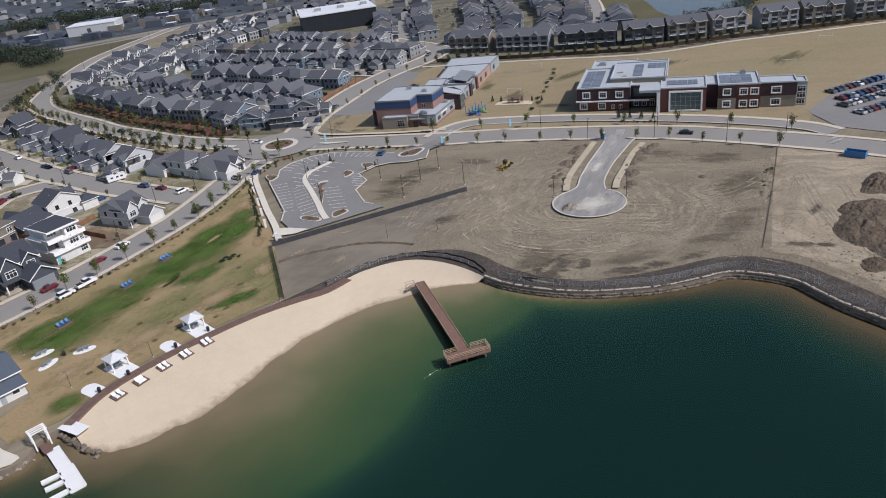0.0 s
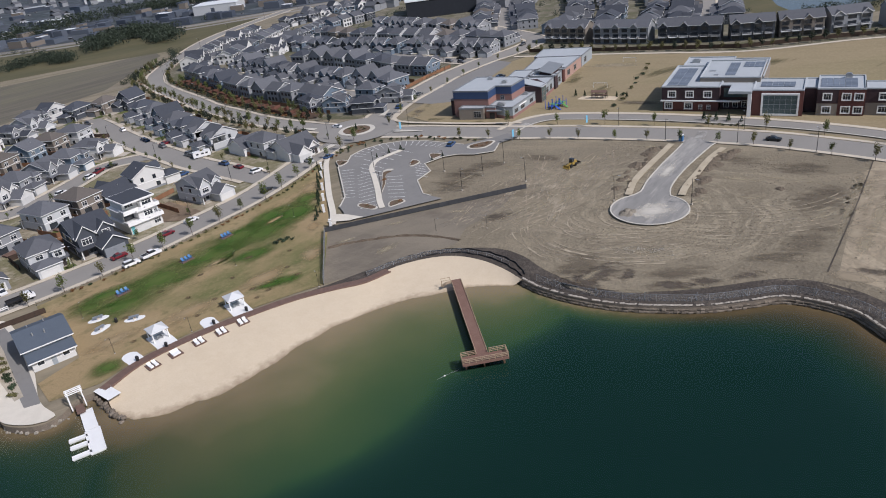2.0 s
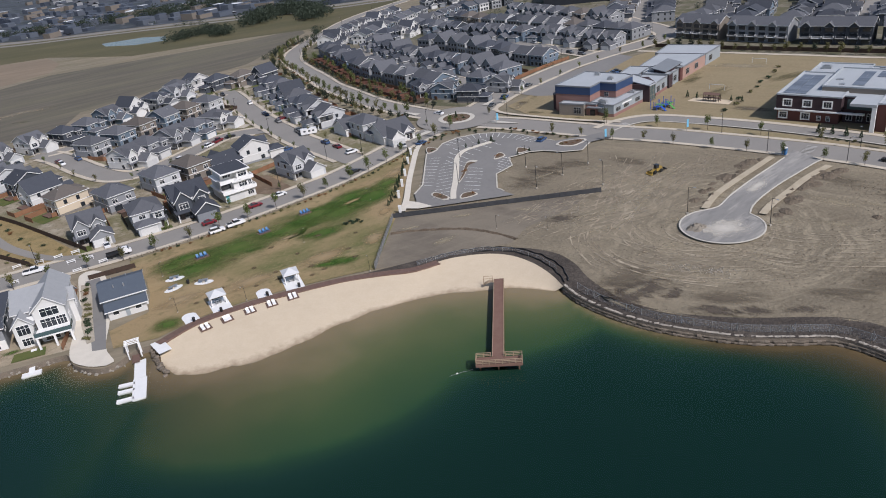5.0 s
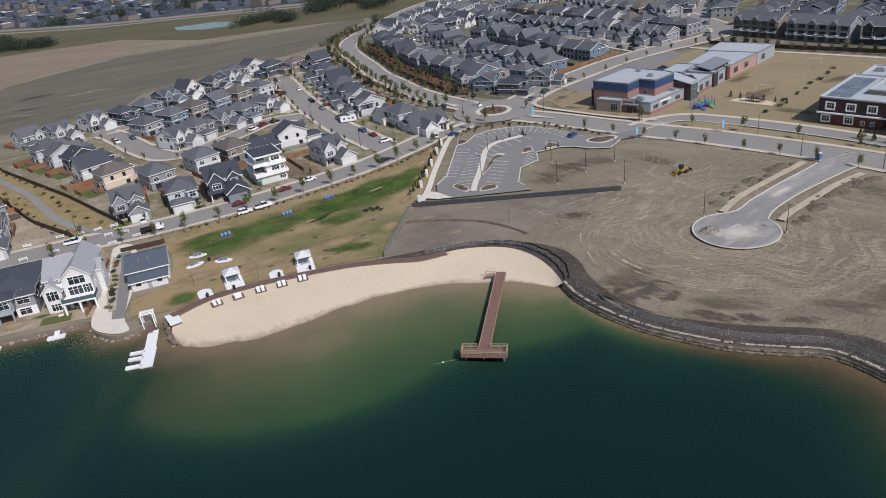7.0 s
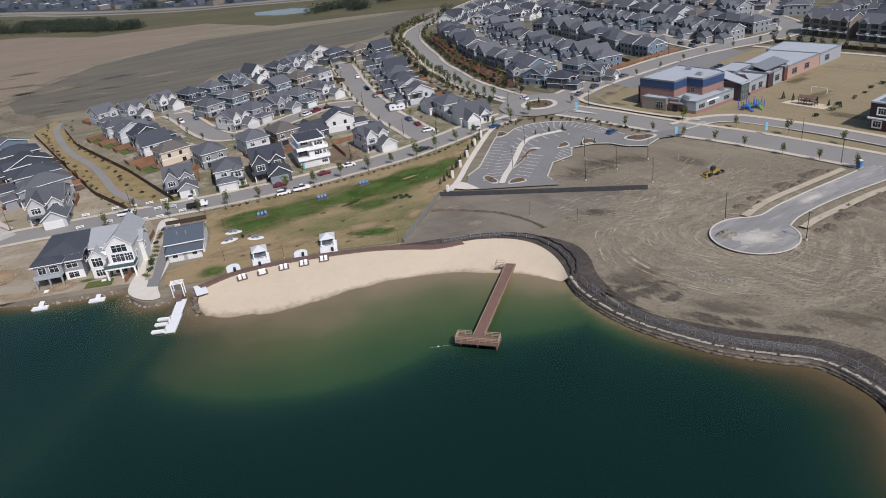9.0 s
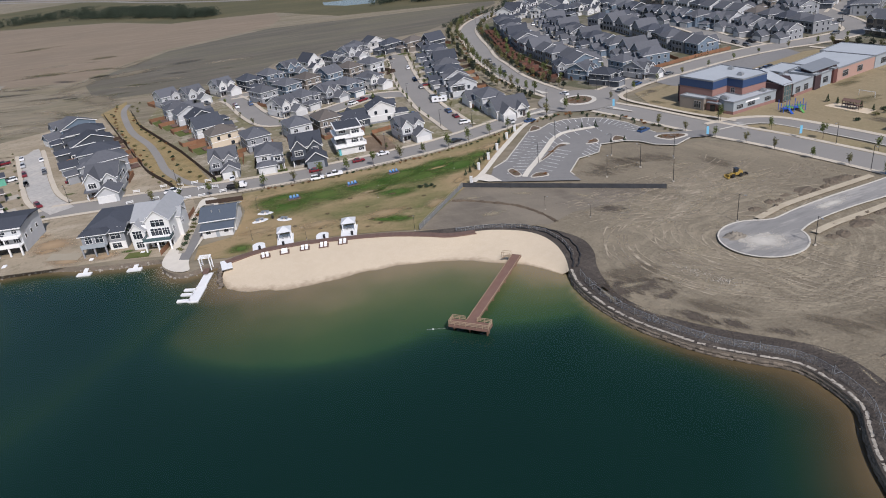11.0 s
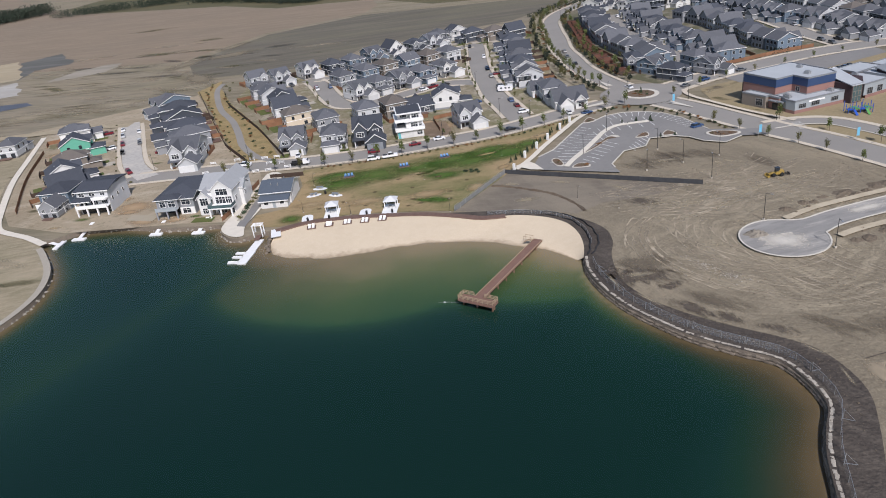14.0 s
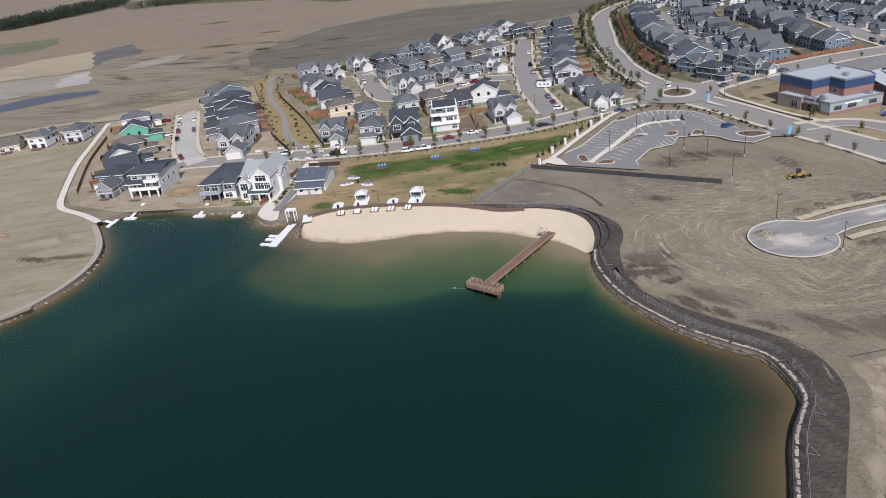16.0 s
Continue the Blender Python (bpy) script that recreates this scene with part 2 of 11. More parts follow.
M_PLAIN = layered("open_land", (0.226, 0.193, 0.138), [
    ("noise", 0.006, 20, 3.0, 0.42, 0.6, 0.8, (0.171, 0.154, 0.123)), ("noise", 0.03, 25, 4.0, 0.45, 0.7, 0.6, (0.259, 0.209, 0.143)),
    ("noise", 0.05, 22, 7.0, 0.48, 0.62, 0.7, (0.150, 0.135, 0.082)), ("noise", 0.2, 25, 6.0, 0.46, 0.66, 0.6, (0.120, 0.106, 0.070)), ("noise", 0.5, 22, 7.0, 0.48, 0.66, 0.5, (0.300, 0.250, 0.175)), ("noise", 1.5, 20, 3.0, 0.45, 0.7, 0.3, (0.231, 0.193, 0.132))], bump=0.15, bump_scale=0.6)
M_FIELD_TAN = layered("stubble_field", (0.222, 0.174, 0.124), [
    ("wave", 0.05, 35, 1.0, 0.2, 0.9, 0.25, (0.190, 0.148, 0.104)), ("noise", 0.008, 30, 3.0, 0.4, 0.62, 0.6, (0.186, 0.148, 0.108)), ("noise", 0.15, 30, 6.0, 0.45, 0.66, 0.6, (0.262, 0.210, 0.152)), ("noise", 0.6, 30, 10.0, 0.48, 0.66, 0.5, (0.170, 0.132, 0.094))])
M_FIELD_GREY = layered("harrowed_field", (0.117, 0.105, 0.082), [
    ("noise", 0.01, 40, 4.0, 0.4, 0.62, 0.7, (0.096, 0.087, 0.067)), ("noise", 0.12, 40, 8.0, 0.45, 0.66, 0.7, (0.170, 0.150, 0.115)), ("noise", 0.03, 40, 4.0, 0.46, 0.62, 0.7, (0.150, 0.138, 0.092)), ("noise", 0.5, 42, 10.0, 0.48, 0.66, 0.5, (0.085, 0.077, 0.060)), ("noise", 2.0, 40, 4.0, 0.48, 0.68, 0.35, (0.165, 0.146, 0.112))])
M_CLAY = layered("pale_clay", (0.33, 0.29, 0.22), [("noise", 0.05, 20, 3.0, 0.4, 0.65, 0.7, (0.25, 0.22, 0.165)), ("noise", 0.5, 0, 1.0, 0.4, 0.7, 0.3, (0.38, 0.33, 0.25))])
M_MEADOW = layered("rough_meadow", (0.088, 0.082, 0.044), [("noise", 0.03, 20, 3.0, 0.4, 0.65, 0.7, (0.135, 0.112, 0.062)), ("noise", 0.3, 0, 1.0, 0.4, 0.7, 0.4, (0.072, 0.076, 0.030))])
M_DIRT = layered("graded_soil", (0.203, 0.171, 0.122), [
    ("noise", 0.02, 30, 2.0, 0.42, 0.60, 0.7, (0.162, 0.137, 0.099)), ("noise", 0.05, -20, 4.0, 0.48, 0.64, 0.8, (0.279, 0.236, 0.166)), ("noise", 0.09, -38, 4.0, 0.54, 0.68, 0.5, (0.131, 0.109, 0.078)),
    ("polar", 0.35, (50.5, 54, 48), 1.6, 0.48, 0.62, 0.8, (0.320, 0.275, 0.197)), ("polar", 0.9, (50.5, 54, 44), 2.5, 0.53, 0.66, 0.5, (0.131, 0.108, 0.077)), ("polar", 1.6, (50.5, 54, 44), 3.0, 0.55, 0.68, 0.5, (0.333, 0.288, 0.210)),
    ("noise", 0.45, -30, 6.0, 0.50, 0.68, 0.35, (0.135, 0.113, 0.081)), ("noise", 0.8, 25, 5.0, 0.54, 0.70, 0.4, (0.288, 0.245, 0.172)), ("noise", 1.6, -30, 2.0, 0.54, 0.66, 0.5, (0.125, 0.105, 0.074)), ("noise", 3.0, 0, 1.0, 0.52, 0.66, 0.5, (0.300, 0.260, 0.184)), ("noise", 5.0, 0, 1.0, 0.54, 0.68, 0.45, (0.115, 0.097, 0.069))], bump=0.3, bump_scale=1.2)
M_CLAYSOIL = layered("sandy_soil", (0.314, 0.259, 0.182), [("noise", 0.03, 30, 3.0, 0.42, 0.62, 0.7, (0.226, 0.187, 0.136)), ("polar", 0.22, (108, 14, 70), 1.2, 0.48, 0.62, 0.7, (0.407, 0.341, 0.242)), ("polar", 0.7, (108, 14, 70), 2.2, 0.52, 0.66, 0.6, (0.182, 0.151, 0.112)),
    ("polar", 1.5, (108, 14, 70), 3.0, 0.54, 0.68, 0.5, (0.440, 0.374, 0.275)), ("noise", 1.0, 0, 1.0, 0.48, 0.66, 0.5, (0.190, 0.157, 0.115)), ("noise", 4.0, 0, 1.0, 0.54, 0.68, 0.5, (0.150, 0.124, 0.092))], bump=0.3, bump_scale=0.9)
M_SPIT = layered("weedy_graded_soil", (0.285, 0.240, 0.165), [("noise", 0.03, 40, 2.0, 0.42, 0.6, 0.7, (0.215, 0.190, 0.120)), ("noise", 0.08, 50, 3.0, 0.48, 0.62, 0.7, (0.345, 0.292, 0.205)), ("noise", 0.25, 45, 4.0, 0.48, 0.64, 0.6, (0.165, 0.148, 0.090)), ("noise", 1.0, 45, 3.0, 0.48, 0.68, 0.5, (0.360, 0.305, 0.220)), ("noise", 3.0, 0, 1.0, 0.5, 0.7, 0.4, (0.180, 0.156, 0.105))], bump=0.15, bump_scale=0.9)
M_TRACK = layered("tyre_worn_soil", (0.325, 0.275, 0.191), [("noise", 0.3, 0, 1.0, 0.42, 0.58, 0.8, (0.270, 0.228, 0.158)), ("noise", 2.0, 0, 1.0, 0.45, 0.7, 0.4, (0.360, 0.310, 0.219))])
M_SANDWALK = layered("sandy_sidewalk", (0.43, 0.37, 0.275), [("noise", 0.3, 0, 1.0, 0.42, 0.58, 0.8, (0.36, 0.305, 0.22)), ("noise", 2.0, 0, 1.0, 0.45, 0.7, 0.4, (0.48, 0.42, 0.32))])
M_RUT = layered("tyre_ruts", (0.42, 0.36, 0.27), [("noise", 0.3, 0, 1.0, 0.42, 0.58, 0.8, (0.30, 0.252, 0.185))])
_n = M_RUT.node_tree
_t = _n.nodes.new("ShaderNodeTexNoise")
_t.inputs["Scale"].default_value = 0.25
_t.inputs["Detail"].default_value = 5
_g = _n.nodes.new("ShaderNodeNewGeometry")
_n.links.new(_g.outputs["Position"], _t.inputs["Vector"])
_r = _n.nodes.new("ShaderNodeMapRange")
_r.inputs[1].default_value, _r.inputs[2].default_value, _r.inputs[3].default_value, _r.inputs[4].default_value = 0.38, 0.62, 0.2, 0.95
_n.links.new(_t.outputs["Fac"], _r.inputs[0])
_n.links.new(_r.outputs[0], _n.nodes["Principled BSDF"].inputs["Alpha"])
M_DAMP = patch_material("damp_soil", (0.085, 0.071, 0.058), (0.130, 0.109, 0.088), 0.6, 0.7, -35, 2.0, 0.85)
M_BROWNSOIL = patch_material("brown_graded_soil", (0.118, 0.098, 0.074), (0.190, 0.160, 0.118), 0.6, 0.25, -30, 3.0, 0.75)
M_SCRAPED = patch_material("dry_scraped_soil", (0.310, 0.265, 0.186), (0.400, 0.345, 0.246), 0.6, 0.35, -30, 4.0, 0.6)
M_ORANGE = patch_material("orange_subsoil", (0.33, 0.23, 0.135), (0.42, 0.315, 0.205), 0.35, 0.3, 20, 2.0, 0.9)
M_STREAKOLIVE = patch_material("weedy_ground", (0.10, 0.095, 0.050), (0.17, 0.15, 0.085), 0.8, 0.18, 30, 4.0, 0.55)
M_STREAKPALE = patch_material("pale_dry_ground", (0.27, 0.225, 0.16), (0.35, 0.295, 0.215), 0.8, 0.18, 20, 4.0, 0.6)
M_STREAKDARK = patch_material("dark_ploughed_ground", (0.075, 0.072, 0.068), (0.125, 0.115, 0.098), 0.6, 0.04, 30, 4.0, 0.55)
M_GRAVEL = layered("grey_gravel", (0.178, 0.154, 0.120), [("noise", 0.05, 20, 2.0, 0.44, 0.58, 0.8, (0.225, 0.193, 0.147)), ("noise", 0.09, -30, 3.0, 0.48, 0.62, 0.7, (0.120, 0.103, 0.083)), ("noise", 0.5, 30, 4.0, 0.48, 0.68, 0.5, (0.24, 0.206, 0.157)), ("noise", 2.5, 0, 1.0, 0.5, 0.7, 0.4, (0.115, 0.098, 0.078))], bump=0.12, bump_scale=1.3)
M_SANDSOFT = patch_material("loose_sandy_soil", (0.28, 0.232, 0.166), (0.40, 0.338, 0.245), 0.6, 0.3, -50, 3.0, 0.9)
M_TANPLAIN = patch_material("tan_scraped_ground", (0.140, 0.122, 0.078), (0.440, 0.378, 0.280), 0.8, 0.22, 25, 6.0, 0.85)
M_PITTAN = layered("yellow_clay", (0.330, 0.275, 0.185), [("noise", 0.02, 20, 6.0, 0.44, 0.6, 0.7, (0.265, 0.225, 0.150)), ("noise", 0.1, 20, 6.0, 0.48, 0.66, 0.6, (0.400, 0.345, 0.250)), ("noise", 0.5, 20, 4.0, 0.5, 0.7, 0.4, (0.235, 0.200, 0.138))])
M_PITSILT = layered("grey_silt", (0.275, 0.245, 0.200), [("noise", 0.03, 20, 6.0, 0.44, 0.6, 0.7, (0.215, 0.195, 0.150)), ("noise", 0.15, 20, 5.0, 0.48, 0.66, 0.6, (0.330, 0.298, 0.250))])
M_PITPALE = layered("pale_silt", (0.340, 0.322, 0.290), [("noise", 0.06, 20, 5.0, 0.44, 0.6, 0.6, (0.330, 0.318, 0.295)), ("noise", 0.3, 20, 4.0, 0.5, 0.68, 0.5, (0.450, 0.430, 0.395))])
M_PITDARK = layered("dark_plough", (0.098, 0.096, 0.086), [("noise", 0.06, 20, 6.0, 0.44, 0.6, 0.7, (0.145, 0.142, 0.130)), ("noise", 0.3, 20, 6.0, 0.5, 0.68, 0.5, (0.085, 0.090, 0.090))])
M_PITGREEN = layered("green_crop", (0.125, 0.128, 0.075), [("noise", 0.03, 20, 6.0, 0.44, 0.6, 0.7, (0.165, 0.155, 0.100)), ("noise", 0.2, 20, 6.0, 0.5, 0.68, 0.5, (0.090, 0.098, 0.058))])
M_PLAINSOFT = patch_material("dry_open_ground", (0.185, 0.158, 0.114), (0.25, 0.212, 0.15), 0.6, 0.04, 30, 4.0, 0.9)
M_GOLD = layered("golden_dry_grass", (0.275, 0.205, 0.098), [("noise", 0.05, 30, 3.0, 0.44, 0.6, 0.7, (0.21, 0.155, 0.072)), ("noise", 0.3, 0, 1.0, 0.5, 0.64, 0.7, (0.15, 0.128, 0.055)), ("noise", 1.5, 0, 1.0, 0.48, 0.68, 0.5, (0.34, 0.265, 0.14))], bump=0.1, bump_scale=1.5)
M_PLANTER = layered("planter_gravel", (0.40, 0.355, 0.285), [("noise", 0.3, 0, 1.0, 0.44, 0.6, 0.7, (0.30, 0.262, 0.205)), ("noise", 1.5, 0, 1.0, 0.48, 0.66, 0.6, (0.48, 0.435, 0.36)), ("noise", 5.0, 0, 1.0, 0.5, 0.7, 0.5, (0.22, 0.19, 0.15))], bump=0.1, bump_scale=1.5)
M_GREENGRASS = patch_material("green_grass", (0.045, 0.100, 0.018), (0.105, 0.135, 0.040), 0.32, 0.22, 40, 2.0, 0.92)
M_TANGRASS = patch_material("parched_grass", (0.30, 0.215, 0.115), (0.38, 0.295, 0.18), 0.5, 0.25, 40, 2.0, 0.85)
M_MULCHSOFT = patch_material("sapling_mulch", (0.105, 0.075, 0.045), (0.17, 0.125, 0.075), 0.25, 1.0, 0, 1.0, 0.9)
M_SPILL = patch_material("spilled_pale_gravel", (0.52, 0.49, 0.43), (0.58, 0.55, 0.49), 0.4, 0.3, 0, 1.0, 0.9)
M_SPILLED = layered("spilled_gravel", (0.43, 0.40, 0.345), [("noise", 0.3, 40, 2.0, 0.44, 0.6, 0.7, (0.36, 0.338, 0.298)), ("noise", 1.2, 0, 1.0, 0.46, 0.66, 0.6, (0.54, 0.51, 0.455)), ("noise", 5.0, 0, 1.0, 0.5, 0.7, 0.5, (0.24, 0.224, 0.198))], bump=0.15, bump_scale=1.5)
M_HEAP = layered("heaped_gravel", (0.215, 0.192, 0.158), [("noise", 0.6, 0, 1.0, 0.44, 0.6, 0.7, (0.27, 0.243, 0.2)), ("noise", 2.5, 0, 1.0, 0.46, 0.66, 0.6, (0.15, 0.132, 0.108))], bump=0.3, bump_scale=1.5)
M_DARKSOIL = layered("dark_topsoil", (0.062, 0.052, 0.044), [("noise", 0.15, 0, 1.0, 0.42, 0.62, 0.6, (0.09, 0.075, 0.062)), ("noise", 0.5, -30, 6.0, 0.5, 0.64, 0.6, (0.118, 0.100, 0.082)), ("noise", 1.2, 40, 4.0, 0.45, 0.66, 0.6, (0.040, 0.033, 0.029)), ("noise", 3.0, 0, 1.0, 0.54, 0.68, 0.5, (0.145, 0.125, 0.104)), ("noise", 6.0, 0, 1.0, 0.52, 0.66, 0.4, (0.034, 0.028, 0.025))], bump=0.4, bump_scale=1.4)
M_PARK = layered("dry_park_grass", (0.300, 0.220, 0.120), [
    ("noise", 0.022, 40, 2.2, 0.47, 0.58, 0.85, (0.075, 0.105, 0.028)), ("noise", 0.07, 40, 2.0, 0.52, 0.62, 0.75, (0.33, 0.25, 0.14)), ("noise", 0.35, 0, 1.0, 0.54, 0.66, 0.45, (0.085, 0.085, 0.032)), ("noise", 1.2, 0, 1.0, 0.52, 0.66, 0.5, (0.30, 0.225, 0.125)), ("noise", 4.0, 0, 1.0, 0.45, 0.7, 0.4, (0.16, 0.13, 0.065))], bump=0.08, bump_scale=2.0)
M_DRYLAWN = layered("dry_lawn", (0.258, 0.207, 0.124), [("noise", 0.012, 20, 3.0, 0.46, 0.58, 0.65, (0.205, 0.182, 0.092)), ("noise", 0.02, -30, 3.0, 0.42, 0.6, 0.6, (0.245, 0.195, 0.118)), ("noise", 0.12, -30, 3.0, 0.48, 0.66, 0.5, (0.195, 0.162, 0.092)), ("noise", 1.0, 0, 1.0, 0.45, 0.7, 0.4, (0.35, 0.28, 0.175))])
M_LAWN = layered("watered_lawn", (0.075, 0.10, 0.028), [("noise", 0.2, 0, 1.0, 0.42, 0.62, 0.6, (0.135, 0.13, 0.045)), ("noise", 2.0, 0, 1.0, 0.45, 0.7, 0.3, (0.05, 0.075, 0.02))])
M_YARD = layered("yard_ground", (0.240, 0.203, 0.141), [("noise", 0.05, 0, 1.0, 0.44, 0.56, 0.8, (0.149, 0.141, 0.072)), ("noise", 0.15, 30, 1.0, 0.5, 0.62, 0.75, (0.363, 0.319, 0.248)), ("noise", 0.6, 0, 1.0, 0.5, 0.66, 0.6, (0.099, 0.097, 0.050))], bump=0.1, bump_scale=1.0)
M_SANDYARD = layered("sandy_yard_ground", (0.325, 0.272, 0.195), [("noise", 0.04, 30, 1.5, 0.44, 0.58, 0.8, (0.255, 0.210, 0.145)), ("noise", 0.15, 30, 2.0, 0.5, 0.62, 0.7, (0.400, 0.345, 0.265)), ("noise", 0.5, 0, 1.0, 0.52, 0.66, 0.6, (0.170, 0.150, 0.090)), ("noise", 2.0, 0, 1.0, 0.48, 0.68, 0.5, (0.245, 0.195, 0.135))], bump=0.12, bump_scale=1.0)
M_REDYARD = layered("red_mulch_yard", (0.085, 0.050, 0.038), [("noise", 0.12, 30, 2.0, 0.44, 0.6, 0.8, (0.060, 0.050, 0.032)), ("noise", 0.5, 0, 1.0, 0.5, 0.64, 0.7, (0.140, 0.072, 0.050)), ("noise", 2.0, 0, 1.0, 0.5, 0.68, 0.5, (0.060, 0.050, 0.030))])
M_VACANT = layered("bare_brown_lot", (0.185, 0.135, 0.092), [("noise", 0.1, 30, 2.0, 0.44, 0.6, 0.7, (0.135, 0.100, 0.070)), ("noise", 0.4, 0, 1.0, 0.5, 0.64, 0.6, (0.25, 0.192, 0.138)), ("noise", 2.0, 0, 1.0, 0.48, 0.68, 0.5, (0.105, 0.080, 0.056))], bump=0.15, bump_scale=1.2)
# darker copy of the yard ground, with shade between crowded houses in its colour
M_YARDSHADE = layered("shaded_yard_ground", (0.150, 0.135, 0.098), [("noise", 0.05, 0, 1.0, 0.44, 0.56, 0.8, (0.095, 0.095, 0.052)), ("noise", 0.15, 30, 1.0, 0.5, 0.62, 0.75, (0.24, 0.215, 0.17)), ("noise", 0.6, 0, 1.0, 0.5, 0.66, 0.6, (0.07, 0.07, 0.038))])
M_ROAD = layered("worn_asphalt", (0.262, 0.248, 0.227), [("noise", 0.05, 40, 4.0, 0.42, 0.62, 0.6, (0.219, 0.209, 0.193)), ("noise", 0.5, 40, 3.0, 0.46, 0.7, 0.4, (0.257, 0.241, 0.219)), ("noise", 6.0, 0, 1.0, 0.4, 0.7, 0.3, (0.161, 0.152, 0.141))])
M_LOT = layered("parking_asphalt", (0.198, 0.192, 0.184), [("noise", 0.06, 0, 1.0, 0.42, 0.62, 0.5, (0.228, 0.221, 0.210)), ("noise", 0.6, 0, 1.0, 0.5, 0.7, 0.4, (0.156, 0.151, 0.144))])
M_NEWROAD = layered("dusty_new_asphalt", (0.410, 0.392, 0.360), [("noise", 0.12, 60, 2.0, 0.46, 0.6, 0.8, (0.480, 0.450, 0.400)), ("noise", 0.7, 0, 1.0, 0.45, 0.7, 0.35, (0.185, 0.179, 0.170))])
M_STUBROAD = layered("streaked_new_asphalt", (0.272, 0.262, 0.246), [("noise", 0.1, 48, 5.0, 0.44, 0.58, 0.75, (0.218, 0.211, 0.200)), ("noise", 0.35, 48, 6.0, 0.48, 0.60, 0.8, (0.370, 0.352, 0.320)), ("noise", 0.9, 48, 5.0, 0.5, 0.64, 0.7, (0.185, 0.179, 0.170)), ("noise", 5.0, 0, 1.0, 0.45, 0.7, 0.35, (0.30, 0.295, 0.285))])
M_WALK = layered("sidewalk_concrete", (0.515, 0.454, 0.364), [("noise", 0.3, 0, 1.0, 0.42, 0.62, 0.5, (0.426, 0.375, 0.302)), ("noise", 3.0, 0, 1.0, 0.45, 0.7, 0.3, (0.560, 0.504, 0.414))])
M_PALEWALK = layered("pale_new_concrete", (0.60, 0.555, 0.475), [("noise", 0.4, 0, 1.0, 0.42, 0.62, 0.5, (0.52, 0.48, 0.41)), ("noise", 4.0, 0, 1.0, 0.45, 0.7, 0.3, (0.64, 0.60, 0.52))])
M_CURB = material("curb_concrete", (0.52, 0.49, 0.43), 0.85, [(0.6, 0.4, (0.42, 0.39, 0.34))])
M_DRIVE = layered("driveway_concrete", (0.410, 0.370, 0.310), [("noise", 0.3, 0, 1.0, 0.42, 0.62, 0.5, (0.270, 0.240, 0.195)), ("noise", 2.0, 0, 1.0, 0.45, 0.7, 0.3, (0.390, 0.350, 0.290))])
M_ROCK = material("retaining_rock", (0.150, 0.123, 0.094), 0.9, [(1.2, 0.6, (0.10, 0.085, 0.070)), (6.0, 0.3, (0.29, 0.25, 0.21))], bump=0.08, bump_scale=3.0, per_object=0.35)
M_PALEROCK = material("pale_limestone", (0.350, 0.318, 0.266), 0.9, [(1.0, 0.5, (0.304, 0.271, 0.221)), (5.0, 0.3, (0.497, 0.460, 0.395))], bump=0.06, bump_scale=4.0, per_object=0.25)
M_CAPROCK = material("weathered_cap_stone", (0.335, 0.302, 0.254), 0.9, [(1.5, 0.6, (0.24, 0.212, 0.175)), (5.0, 0.4, (0.43, 0.40, 0.345))], bump=0.08, bump_scale=4.0, per_object=0.2)
M_MULCH = material("bark_mulch", (0.115, 0.08, 0.055), 0.95, [(0.8, 0.5, (0.17, 0.125, 0.085))])
M_BLACKCLOTH = material("black_silt_cloth", (0.022, 0.022, 0.024), 0.8, [(1.0, 0.4, (0.04, 0.04, 0.042))])
M_SCREEN = material("fence_screen", (0.045, 0.047, 0.052), 0.8, [(0.7, 0.5, (0.075, 0.078, 0.085))])
M_STEEL = material("galvanised_steel", (0.42, 0.43, 0.44), 0.45, metal=0.7)
M_BLACK = material("black_metal", (0.02, 0.02, 0.022), 0.5)
M_DECK = material("boardwalk_plank", (0.135, 0.085, 0.068), 0.8, [(1.0, 0.5, (0.175, 0.115, 0.092))], per_object=0.07)
M_FENCEWOOD = material("cedar_fence", (0.225, 0.115, 0.064), 0.85, [(0.5, 0.5, (0.16, 0.085, 0.05))], per_object=0.2)
M_REDFENCE = material("red_stained_fence", (0.120, 0.055, 0.040), 0.85, [(0.5, 0.5, (0.085, 0.042, 0.032))], per_object=0.35)
M_DARKFENCE = material("dark_stained_fence", (0.055, 0.037, 0.028), 0.85, [(0.5, 0.5, (0.08, 0.055, 0.042))])


